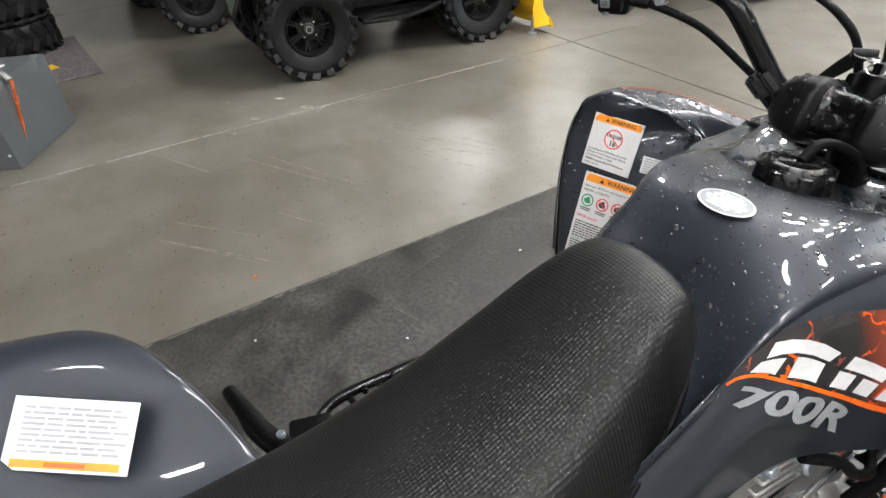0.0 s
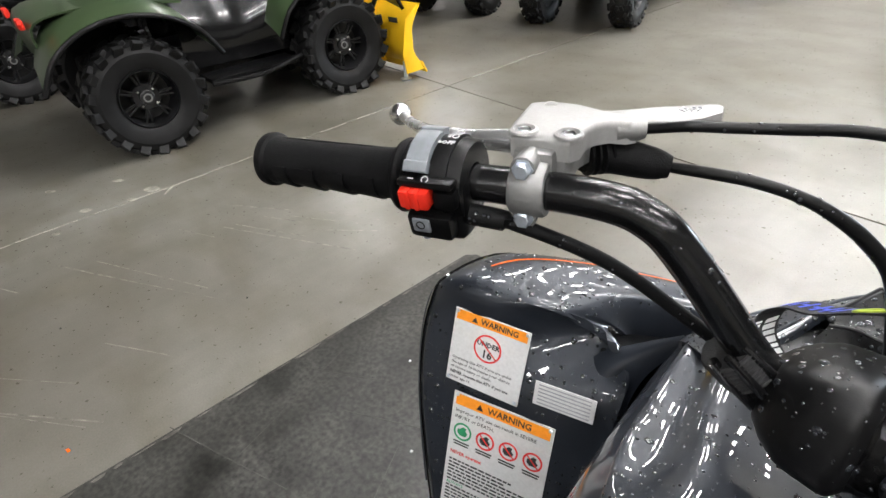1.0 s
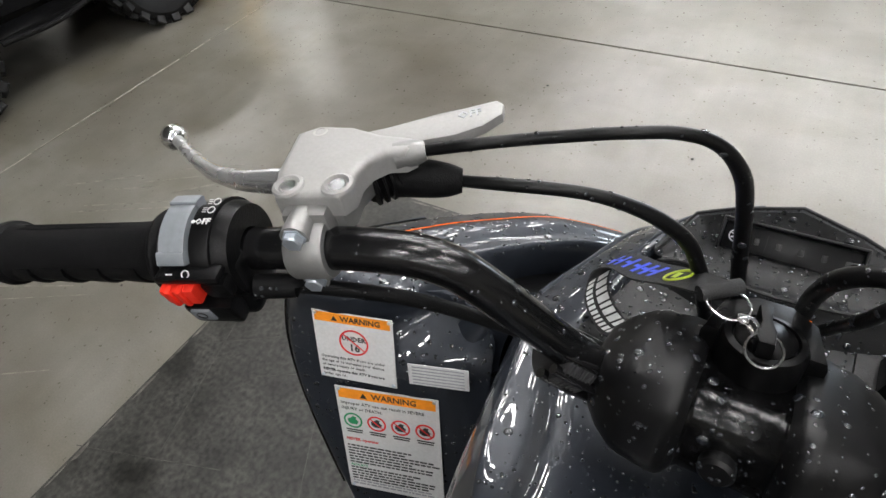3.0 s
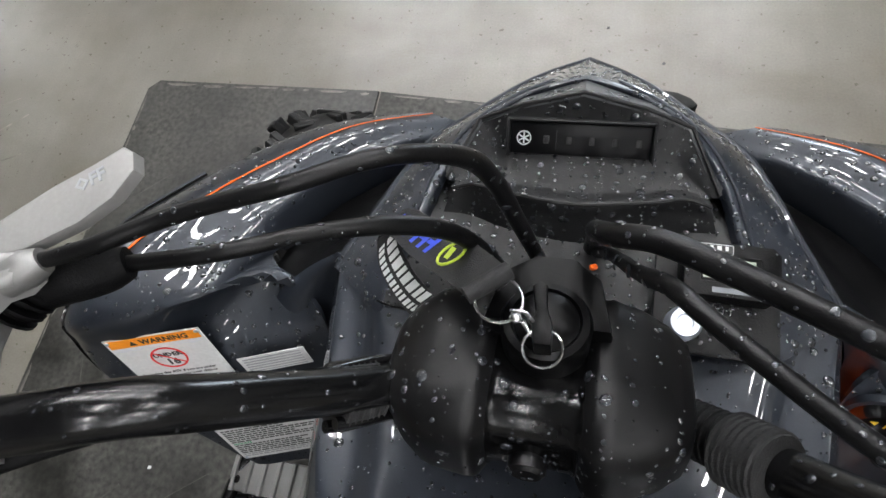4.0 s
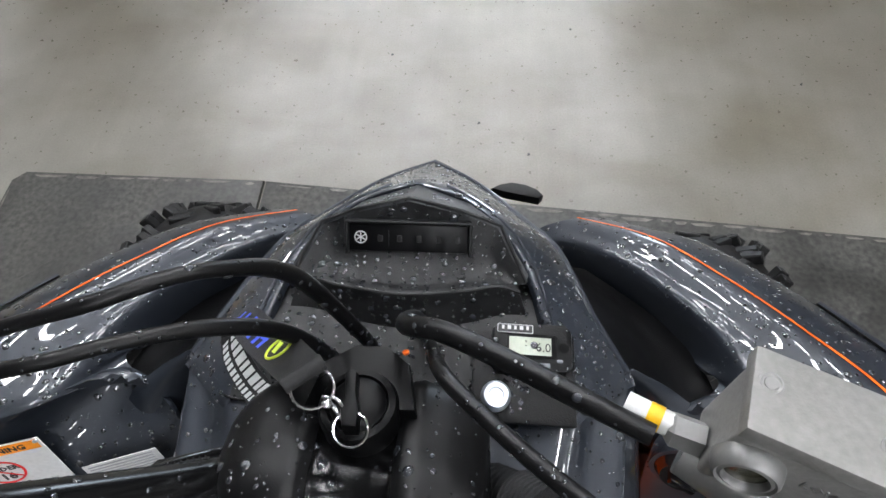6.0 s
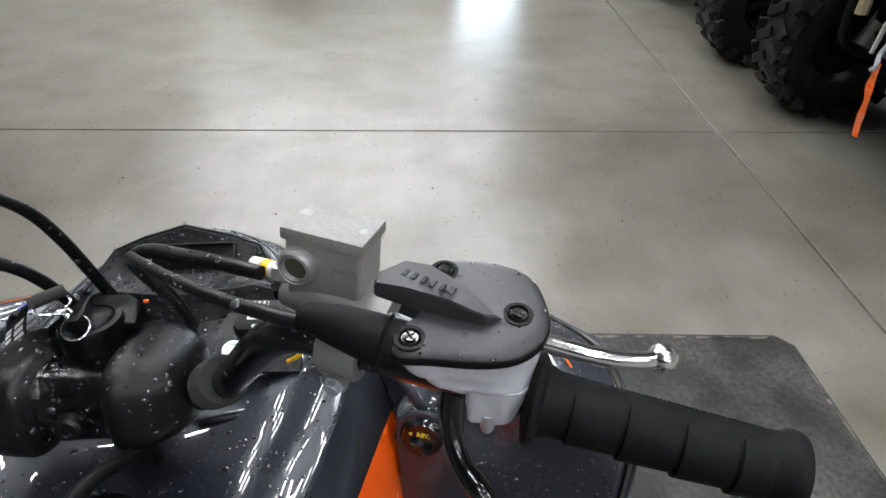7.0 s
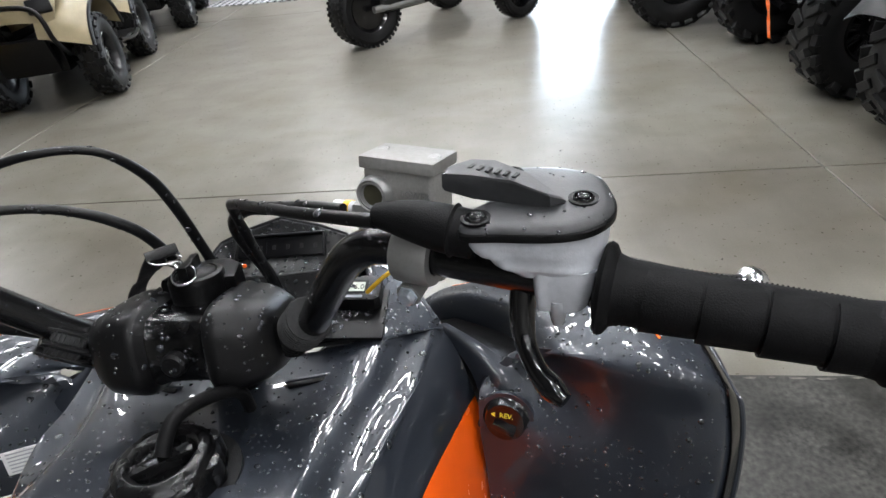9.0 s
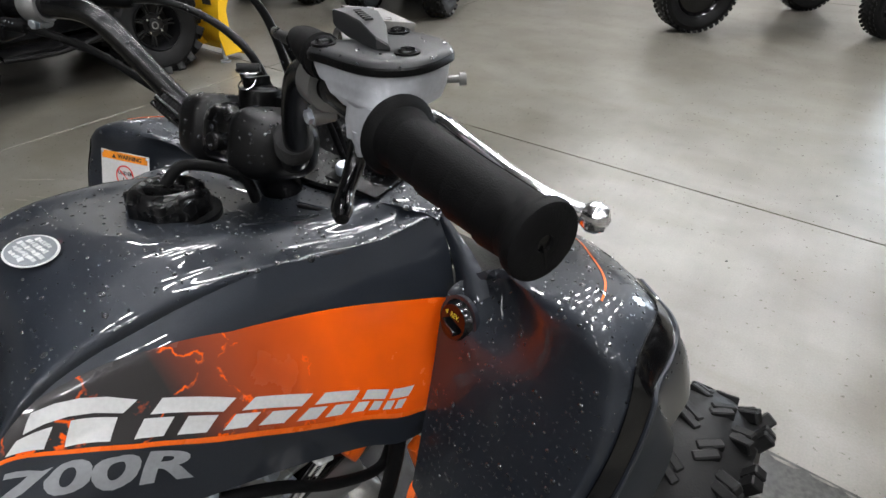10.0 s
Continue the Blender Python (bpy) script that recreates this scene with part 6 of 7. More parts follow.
lev = part("clutch_lever", tube([(-0.212, 0.1240, 1.0850), (-0.240, 0.1140, 1.0840), (-0.268, 0.1090, 1.0800), (-0.294, 0.1110, 1.0755), (-0.320, 0.1180, 1.0695), (-0.350, 0.1285, 1.0635), (-0.380, 0.1390, 1.0615)], [0.0080, 0.0074, 0.0062, 0.0054, 0.0048, 0.0044, 0.0042], 14), M["polish"], quad, "polished aluminium clutch lever")
part("lever_ball", lathe([(0, -0.0095), (0.005, -0.008), (0.009, -0.003), (0.0095, 0.002), (0.007, 0.007), (0, 0.0095)], along(Vector((-0.3830, 0.1400, 1.0612)), (-1, 0.3, 0)), 20), M["chrome"], lev)
boot = part("cable_boot", tube([m @ Vector((0.018, 0.044, 0.004)), m @ Vector((0.028, 0.052, 0.002)), (-0.160, 0.1560, 1.0760), (-0.150, 0.1610, 1.0745)], [0.0112, 0.0118, 0.0098, 0.0066], 18), M["rubber"], quad, "black rubber cable boot")
for k in range(4):
    part("boot_rib", lathe([(0.0105, -0.0016), (0.0146, -0.0006), (0.0146, 0.0006), (0.0105, 0.0016)], along((m @ Vector((0.019 + 0.0036 * k, 0.0455 + 0.0026 * k, 0.0045 - 0.0004 * k))), (m.to_3x3() @ Vector((0.8, 0.6, 0)))), 20), M["rubber"], boot)


def cable(name, pts, r, label, n=8):
    return part(name, tube(pts, r, 12, n), M["hose"], quad, label)


cable("clutch_cable", [(-0.164, 0.1512, 1.0980), (-0.140, 0.1570, 1.1035), (-0.119, 0.168, 1.104), (-0.097, 0.176, 1.106), (-0.072, 0.183, 1.109), (-0.050, 0.196, 1.105), (-0.034, 0.207, 1.094), (-0.022, 0.221, 1.068), (-0.016, 0.229, 1.035), (-0.010, 0.234, 0.988), (0.000, 0.236, 0.930)],
      [0.0031, 0.0032, 0.0032, 0.0032, 0.0032, 0.0033, 0.0035, 0.0044, 0.0046, 0.0046, 0.0046], "black clutch cable in a tight arc")
cable("parking_cable", [(-0.151, 0.1605, 1.0745), (-0.126, 0.1650, 1.0760), (-0.106, 0.171, 1.0750), (-0.087, 0.181, 1.0690), (-0.071, 0.190, 1.0600), (-0.054, 0.200, 1.0455), (-0.037, 0.209, 1.0230), (-0.026, 0.216, 0.985), (-0.014, 0.218, 0.930)],
      [0.0034, 0.0036, 0.0036, 0.0036, 0.0040, 0.0045, 0.0046, 0.0046, 0.0046], "black parking brake cable with drops")
cable("throttle_cable", [(0.178, 0.087, 1.094), (0.138, 0.109, 1.088), (0.098, 0.138, 1.079), (0.066, 0.167, 1.068), (0.056, 0.181, 1.056), (0.050, 0.202, 1.012), (0.041, 0.232, 0.957), (0.034, 0.254, 0.905)],
      [0.0042, 0.0038, 0.0036, 0.0036, 0.0038, 0.0038, 0.0038, 0.0038], "black throttle cable")
cable("brake_hose", [(0.142, 0.156, 1.063), (0.116, 0.170, 1.059), (0.084, 0.189, 1.050), (0.054, 0.204, 1.043), (0.036, 0.213, 1.026), (0.031, 0.231, 0.990), (0.032, 0.248, 0.950), (0.032, 0.258, 0.900)],
      [0.0046, 0.0050, 0.0053, 0.0054, 0.0055, 0.0055, 0.0055, 0.0055], "black sleeved brake hose")

# --- right throttle housing: a cap with three lobes over a stepped silver body
TX, TY = 0.2740, 0.0700
tb = [(x - TX, y - TY) for x, y in ((0.2228, 0.0665), (0.2262, 0.0745), (0.2345, 0.0785), (0.2400, 0.0870), (0.2400, 0.1010), (0.2425, 0.1130), (0.2500, 0.1180), (0.2600, 0.1180), (0.2750, 0.1155), (0.2890, 0.1080), (0.2955, 0.0995), (0.2962, 0.0885),
                                  (0.2968, 0.0780), (0.2942, 0.0675), (0.2860, 0.0585), (0.2735, 0.0530), (0.2540, 0.0545), (0.2390, 0.0580), (0.2280, 0.0578), (0.2230, 0.0612))]


def soft_stack(levels, n=4):
    """The cap's rounded outline stacked from the bottom up: at each height it fills the span x0 to x1, y0 to y1."""
    bm = bmesh.new()
    pts = [Vector((x, y, 0)) for x, y in tb]
    fine = []
    for k in range(len(pts)):
        a, b, c, d = (pts[(k + j) % len(pts)] for j in (-1, 0, 1, 2))
        for j in range(n):
            t = j / n
            fine.append((a * (1 - t) ** 3 + b * (3 * t ** 3 - 6 * t ** 2 + 4) + c * (-3 * t ** 3 + 3 * t ** 2 + 3 * t + 1) + d * t ** 3) / 6)
    ax, bx, ay, by = min(p.x for p in fine), max(p.x for p in fine), min(p.y for p in fine), max(p.y for p in fine)
    rings = [[bm.verts.new((x0 + (p.x - ax) / (bx - ax) * (x1 - x0), y0 + (p.y - ay) / (by - ay) * (y1 - y0), z)) for p in fine] for z, x0, x1, y0, y1 in levels]
    for r, q in zip(rings, rings[1:]):
        for k in range(len(r)):
            bm.faces.new((r[k], r[(k + 1) % len(r)], q[(k + 1) % len(r)], q[k]))
    bm.faces.new(rings[0][::-1])
    bm.faces.new(rings[-1])
    return bm


th = part("throttle_housing", soft_stack([(1.0750, 0.2530, 0.2895, 0.0520, 0.1080), (1.0762, 0.2490, 0.2920, 0.0495, 0.1110), (1.0800, 0.2440, 0.2935, 0.0488, 0.1130), (1.0812, 0.2400, 0.2940, 0.0490, 0.1140), (1.0826, 0.2375, 0.2944, 0.0500, 0.1145),
                                          (1.0862, 0.2345, 0.2948, 0.0510, 0.1150), (1.0874, 0.2305, 0.2952, 0.0512, 0.1155), (1.0892, 0.2280, 0.2955, 0.0520, 0.1160), (1.0930, 0.2255, 0.2958, 0.0528, 0.1165), (1.0966, 0.2243, 0.2960, 0.0535, 0.1170)]), M["silverpaint"], quad, "silver painted throttle housing")
part("housing_column", soft_stack([(1.0585, 0.2590, 0.2810, 0.0475, 0.0760), (1.0600, 0.2568, 0.2832, 0.0455, 0.0785), (1.0700, 0.2560, 0.2870, 0.0458, 0.0860), (1.0800, 0.2555, 0.2920, 0.0485, 0.1000)]), M["silverpaint"], th)
part("housing_cap", soft_stack([(1.0966, 0.2232, 0.2964, 0.0535, 0.1178), (1.0970, 0.2220, 0.2976, 0.0525, 0.1188), (1.1000, 0.2218, 0.2978, 0.0523, 0.1190), (1.1018, 0.2224, 0.2972, 0.0530, 0.1184), (1.1032, 0.2243, 0.2952, 0.0555, 0.1160), (1.1038, 0.2270, 0.2925, 0.0590, 0.1130),
                                (1.1040, 0.2430, 0.2790, 0.0700, 0.1000)]), M["capmetal"], th, "dark grey throttle cap with a raised blade")
# rim band in black: its reflection of the dark floor is put in colour
part("cap_rim", soft_stack([(1.0958, 0.2222, 0.2974, 0.0527, 0.1186), (1.0964, 0.2212, 0.2984, 0.0517, 0.1196), (1.0996, 0.2212, 0.2984, 0.0517, 0.1196), (1.1006, 0.2220, 0.2976, 0.0525, 0.1188)]), M["matte"], th)
bm = bmesh.new()
BLADE = ((0.2145, 0.0900), (0.2170, 0.0985), (0.2290, 0.1050), (0.2420, 0.1010), (0.2590, 0.0880), (0.2735, 0.0730), (0.2660, 0.0705), (0.2490, 0.0765), (0.2290, 0.0855))
bcx, bcy = 0.2440, 0.0880
rings = []
for k, inset in ((0, 0.96), (1, 1.0), (2, 0.985), (3, 0.93)):
    ring = []
    for x, y in BLADE:
        top = 1.1165 - 0.0095 * max(0.0, min(1.0, (x - 0.246) / 0.028)) ** 1.6
        z = (1.1035 + max(0.0, 0.226 - x) * 0.30, 1.1050 + max(0.0, 0.226 - x) * 0.34, top - 0.0012, top)[k]
        ring.append(bm.verts.new((bcx + (x - bcx) * inset, bcy + (y - bcy) * inset, z)))
    rings.append(ring)
for r, q in zip(rings, rings[1:]):
    for k in range(len(r)):
        bm.faces.new((r[k], r[(k + 1) % len(r)], q[(k + 1) % len(r)], q[k]))
bm.faces.new(rings[0][::-1])
bm.faces.new(rings[-1])
blade_part = part("cap_blade", bm, M["capmetal"], th, angle=20)
for k in range(6):
    part("name_bar", box((0.0026, 0.0050, 0.0012), pose(0.2300 + 0.0042 * k, 0.0958 - 0.0027 * k, 1.1163, 0, 0, -33), 0.0004, 1), M["capgrey"], blade_part)
for x, y in ((0.2306, 0.0656), (0.2822, 0.0765), (0.2497, 0.1085)):
    part("screw_recess", ring_plate(0.0054, 0.0072, 0.0014, pose(x, y, 1.1034)), M["lockblack"], th)
    drill_screw("cap_screw", (x, y, 1.1032), (0, 0, 1), 0.0052, th, M["gloss"], 0.0028)
    part("screw_cross", box((0.0050, 0.0010, 0.0006), pose(x, y, 1.1058, 0, 0, 30), bm=box((0.0010, 0.0050, 0.0006), pose(x, y, 1.1058, 0, 0, 30))), M["lockblack"], th)
part("cap_edge", box((0.010, 0.0045, 0.0040), pose(0.2915, 0.1015, 1.1005, 0, 0, -52), 0.001, 1), M["silverpaint"], th)
part("adjuster_nozzle", lathe([(0, 0.0085), (0.0026, 0.0085), (0.0030, 0.0070), (0.0034, 0.0065), (0.0042, 0.0010), (0.0048, 0.0), (0.0048, -0.006), (0, -0.006)], along(Vector((0.2670, 0.0500, 1.0590)), (0.0, -0.12, -1)), 14), M["silverpaint"], th)
part("thumb_lever", tube([(0.2520, 0.070, 1.058), (0.2505, 0.064, 1.044), (0.2515, 0.055, 1.032), (0.2560, 0.043, 1.025), (0.2625, 0.033, 1.0215), (0.2680, 0.027, 1.0195)], [0.0070, 0.0070, 0.0058, 0.0056, 0.0066, 0.0042], 12), M["gloss"], th, "black thumb throttle lever")
part("lever_mark", box((0.0012, 0.0006, 0.003), pose(0.2490, 0.0585, 1.0345, 0, 0, 0)), M["yellow"], th)
part("throttle_boot", tube([(0.229, 0.070, 1.092), (0.219, 0.0728, 1.0938), (0.210, 0.0765, 1.0948), (0.198, 0.082, 1.0957), (0.186, 0.0875, 1.0957), (0.179, 0.091, 1.095)], [0.0122, 0.0124, 0.0120, 0.0106, 0.0082, 0.0066], 20), M["rubber"], th)
part("boot_band", lathe([(0.0125, -0.0012), (0.0138, 0), (0.0125, 0.0012)], along(Vector((0.2195, 0.0728, 1.0938)), (-1, 0.32, 0.1)), 18), M["rubber"], th)
part("limit_screw", tube([(0.2800, 0.099, 1.083), (0.2925, 0.112, 1.082)], 0.0022, 10, 2), M["cast"], th)
part("limit_head", lathe([(0, -0.002), (0.0040, -0.002), (0.0040, 0.002), (0, 0.002)], along(Vector((0.2935, 0.113, 1.082)), (0.75, 0.62, 0)), 14), M["cast"], th)

# --- right brake cylinder
rm = axes((0.1902, 0.1575, 1.0990), (0.0472, -0.0195, -0.0013), (0.0142, 0.0299, -0.0065)) @ Matrix.Translation((0.002, 0, -0.1005))
bc = part("brake_cylinder", box((0.0475, 0.0315, 0.046), rm @ pose(-0.002, 0, 0.0705), 0.003, 3), M["castdull"], quad, "cast aluminium brake fluid reservoir")
part("reservoir_lid", box((0.0510, 0.0350, 0.0080), rm @ pose(-0.002, 0, 0.0965), 0.0016, 2), M["lidgrey"], bc)
for sx in (-1, 1):
    drill_screw("lid_screw", rm @ Vector((sx * 0.0195 - 0.002, -sx * 0.003, 0.1005)), (0, 0, 1), 0.0042, bc, M["cast"], 0.0006)
part("lettering", words("LOWER", 0.0058, rm @ pose(0.0005, -0.0159, 0.0775, 90), depth=0.0004, bold=0.0001), M["cast"], bc)
part("sight_rim", lathe([(0.0072, 0.0005), (0.0072, 0.0060), (0.0080, 0.0072), (0.0092, 0.0066), (0.0100, 0.0074), (0.0112, 0.0062), (0.0120, 0.0030), (0.0122, 0.0)], rm @ pose(-0.0165, -0.0152, 0.077, 90), 28), M["cast"], bc)
part("sight_glass", lathe([(0.0073, 0), (0.0073, 0.0042), (0, 0.0048)], rm @ pose(-0.0165, -0.0152, 0.077, 90), 20), M["sightglass"], bc)
part("piston_body", tube([rm @ Vector((-0.03, -0.006, 0.048)), rm @ Vector((0.0, -0.012, 0.050)), rm @ Vector((0.05, -0.022, 0.050))], [0.010, 0.0115, 0.0105], 16), M["cast"], bc)
part("lever_mount", box((0.026, 0.022, 0.013), rm @ pose(0.044, -0.016, 0.048, 0, 0, -10), 0.005), M["cast"], bc)
m = around(1, 0.1855)
part("cylinder_clamp", lathe([(0.0112, -0.011), (0.0168, -0.011), (0.0178, -0.009), (0.0178, 0.009), (0.0168, 0.011), (0.0112, 0.011)], m @ pose(0, 0, 0, 0, 90, 0), 24), M["cast"], bc)
part("clamp_bridge", box((0.022, 0.052, 0.020), m @ pose(0, 0.030, -0.014), 0.005), M["cast"], bc)
for z in (-0.0225,):
    part("clamp_lug", lathe([(0, -0.008), (0.0068, -0.008), (0.0072, 0.008), (0, 0.008)], m @ pose(-0.004, -0.004, z, 90), 16), M["cast"], bc)
    drill_screw("clamp_bolt", m @ Vector((-0.004, -0.0125, z)), m.to_3x3() @ Vector((0, -1, 0)), 0.0050, bc, M["zinc"], 0.004, True)
part("banjo_union", lathe([(0, -0.006), (0.0072, -0.006), (0.0072, 0.006), (0.005, 0.008), (0, 0.008)], along(Vector((0.156, 0.158, 1.060)), (-0.9, 0.3, 0)), 6), M["cast"], bc)
part("hose_sleeve", tube([(0.154, 0.159, 1.061), (0.134, 0.170, 1.058)], [0.0052, 0.0052], 12, 3), M["white"], bc, "pale hose end with a yellow mark")
part("hose_mark", tube([(0.147, 0.163, 1.060), (0.142, 0.1656, 1.0592)], 0.0055, 12, 2), M["yellow"], bc)
part("earth_wire", tube([(0.156, 0.120, 1.022), (0.162, 0.117, 1.029), (0.168, 0.118, 1.034), (0.174, 0.122, 1.036)], 0.0014, 8, 4), M["yellow"], bc, "thin yellow wire")
lv = part("brake_lever", tube([rm @ Vector((0.050, -0.020, 0.048)), (0.262, 0.128, 1.044), (0.297, 0.117, 1.039), (0.342, 0.1055, 1.030), (0.370, 0.1045, 1.024), (0.385, 0.1075, 1.0215)], [0.007, 0.0068, 0.0062, 0.0060, 0.0058, 0.0055], 14), M["chrome"], quad, "polished aluminium brake lever")
part("lever_ball", lathe([(0, -0.0095), (0.005, -0.008), (0.009, -0.003), (0.0095, 0.002), (0.007, 0.007), (0, 0.0095)], along(Vector((0.3870, 0.1075, 1.021)), (1, 0.3, -0.1)), 20), M["chrome"], lv)

# --- steering pad with the ignition lock: a barrel across the bars with a raised lobe at each end
PAD = ((-0.0650, 0.30), (-0.0646, 0.50), (-0.0620, 0.60), (-0.0540, 0.80), (-0.0440, 0.96), (-0.0380, 1.00), (-0.0215, 1.04), (-0.0170, 1.03), (-0.0145, 0.99), (-0.0110, 0.87), (-0.0080, 0.83), (0.0110, 0.82), (0.0285, 0.83), (0.0315, 0.87), (0.0345, 0.99),
       (0.0370, 1.03), (0.0425, 1.05), (0.0455, 1.03), (0.0570, 0.97), (0.0690, 0.84), (0.0780, 0.68), (0.0805, 0.5), (0.0810, 0.25))
pad_at = pose(0, 0.153, 0.964, -20)


def pad_ring(x, k, seg=40):
    """A rounded-square section of the pad, k times its full size."""
    row = []
    for a in range(seg + 1):
        t = 2 * math.pi * a / seg
        c, s_ = math.cos(t), math.sin(t)
        row.append(pad_at @ Vector((x, 0.0435 * k * math.copysign(abs(c) ** 0.55, c), 0.0335 * k * math.copysign(abs(s_) ** 0.55, s_))))
    return row


bm = bmesh.new()
rows = [[bm.verts.new(p) for p in pad_ring(x, k)[:-1]] for x, k in PAD]
for r, q in zip(rows, rows[1:]):
    for a in range(len(r)):
        b = (a + 1) % len(r)
        bm.faces.new((r[a], r[b], q[b], q[a]))
bm.faces.new(rows[0])
bm.faces.new(rows[-1][::-1])
for f in bm.faces:
    x = f.calc_center_median().x
    f.material_index = 1 if -0.0105 < x < 0.0305 else 0
pad = part("steering_pad", bm, [M["capgrey2"], M["wetblack"]], quad, "matte black steering pad wet with drops", angle=60)
part("pad_bolt", lathe([(0, 0.006), (0.007, 0.006), (0.0090, 0.004), (0.0090, -0.016), (0, -0.016)], along(Vector((0.009, 0.116, 0.972)), (0, -0.95, 0.3)), 20), M["capgrey2"], pad)
part("stem", tube([(0.014, 0.165, 0.94), (0.014, 0.185, 0.86)], 0.022, 16, 2), M["bar"], pad)
lock = part("ignition_lock", lathe([(0, -0.05), (0.0205, -0.05), (0.0212, 0.0), (0.0196, 0.0035), (0.0162, 0.0045), (0.0152, 0.002), (0, 0.002)], pose(0.0115, 0.176, 1.003, -12), 28), M["lockblack"], quad, "black ignition lock with the key in")
part("lock_hood", prism([(-0.030, -0.012), (-0.024, 0.016), (-0.008, 0.027), (0.010, 0.027), (0.024, 0.016), (0.030, -0.012)], 0.034, pose(0.0115, 0.180, 0.967, -12), 0.004), M["lockblack"], lock)
part("dial", lathe([(0, 0.0055), (0.0125, 0.0050), (0.0150, 0.0030), (0.0150, 0), (0, 0)], pose(0.0115, 0.176, 1.004, -12), 28), M["lockblack"], lock)
part("key", prism([(-0.0045, -0.017), (0.0040, -0.018), (0.0052, -0.006), (0.0030, 0.004), (0.0035, 0.017), (0, 0.020), (-0.0040, 0.017), (-0.0030, 0.002), (-0.0058, -0.006)], 0.010, pose(0.0100, 0.1745, 1.0085, -12, 0, 8) @ Matrix.Diagonal((0.85, 0.85, 1, 1)), 0.0016), M["lockblack"], lock, "black plastic key grip")
# ribbed rubber strap that ties the wires to the bar beside the pad
for s in (-1, 1):
    a, b = Vector((BX + s * 0.097, 0.1290, 0.9950)), Vector((BX + s * 0.084, 0.1375, 0.9780))
    strap = part("bar_strap", tube([a, a.lerp(b, 0.5), b], [0.0158, 0.0164, 0.0158], 18, 3), M["fabric"], bar, "ribbed black rubber strap round the bar")
    for k in range(7):
        part("strap_rib", lathe([(0.0155, -0.0008), (0.0171, 0), (0.0155, 0.0008)], along(a.lerp(b, 0.08 + 0.14 * k), b - a), 20), M["fabric"], strap)
    if s < 0:
        d = (b - a).normalized()
        up = (Vector((0, -0.45, 0.9)) - d * Vector((0, -0.45, 0.9)).dot(d)).normalized()
        side = d.cross(up)
        for k in range(5):
            w = radians(-85 + 42 * k)
            off = (up * math.cos(w) + side * math.sin(w)) * 0.0148
            part("bar_wire", tube([a - d * 0.004 + off * 0.9, a.lerp(b, 0.6) + off, b + d * 0.010 + off, b + d * 0.024 + off * 0.92], 0.0032, 10, 4), M["gloss"], bar)


def chain_ring(c, n, r, wire=0.0012, seg=20):
    x = Vector(n).orthogonal().normalized()
    y = Vector(n).normalized().cross(x)
    return [Vector(c) + (x * math.cos(2 * math.pi * k / seg) + y * math.sin(2 * math.pi * k / seg)) * r for k in range(seg + 1)], wire


lan = root("key_lanyard", "black key lanyard with coloured print and steel rings", "lanyard", at=QUAD_AT)
for c, n, r in (((0.0115, 0.162, 1.015), (0.1, -0.45, 1), 0.0085), ((-0.0095, 0.1800, 1.0195), (0.1, 0.1, 1), 0.0108)):
    p, wr = chain_ring(c, n, r)
    part("split_ring", tube(p, 0.0008, 8, 1, False, smooth_path=False), M["chrome"], lan)
part("swivel_clip", tube([(-0.0035, 0.1735, 1.0190), (-0.001, 0.1725, 1.0190), (0.002, 0.172, 1.017), (0.006, 0.167, 1.016)], [0.0016, 0.0026, 0.0016, 0.0013], 10), M["chrome"], lan)
part("clip_gate", tube([(-0.004, 0.176, 1.0185), (0.003, 0.1755, 1.019), (0.0075, 0.1705, 1.018), (0.006, 0.166, 1.0165)], 0.0009, 8, 4), M["chrome"], lan)
# printed webbing loop: out from the crimp, over and back down
LOOP = (((-0.0155, 0.187, 1.019), (0.0085, 0.0070, -0.001)), ((-0.036, 0.204, 1.000), (0.0080, 0.0085, 0.000)), ((-0.060, 0.222, 0.976), (0.0070, 0.0090, 0.001)), ((-0.080, 0.238, 0.960), (0.0065, 0.0085, 0.001)), ((-0.0935, 0.241, 0.946), (0.006, 0.008, 0.002)),
        ((-0.094, 0.227, 0.936), (0.006, 0.007, 0.003)), ((-0.083, 0.211, 0.933), (0.0065, 0.006, 0.003)), ((-0.066, 0.196, 0.940), (0.007, 0.006, 0.002)), ((-0.045, 0.186, 0.965), (0.007, 0.006, 0.0)))
band_net = [[Vector(c) - Vector(d) * 1.05, Vector(c), Vector(c) + Vector(d) * 1.05] for c, d in LOOP]
part("band", sheet(band_net, 6, 4, 0.0012), M["fabric"], lan)
part("crimp", tube([(-0.0242, 0.1797, 1.0205), (-0.0155, 0.187, 1.0200), (-0.0067, 0.1943, 1.0190)], 0.0045, 14, 3), M["fabric"], lan)
g = surface(band_net, 6, 4)


def band_mark(a0, a1, b0, b1, slant=0.0):
    """A flat printed patch on the webbing, in its own run and width coordinates."""
    bm = bmesh.new()
    rows = [[bm.verts.new(on_band(a0 + (a1 - a0) * i / 3 + slant * j, b0 + (b1 - b0) * j)) for j in range(2)] for i in range(4)]
    for p, q in zip(rows, rows[1:]):
        bm.faces.new((p[0], p[1], q[1], q[0]))
    return bm


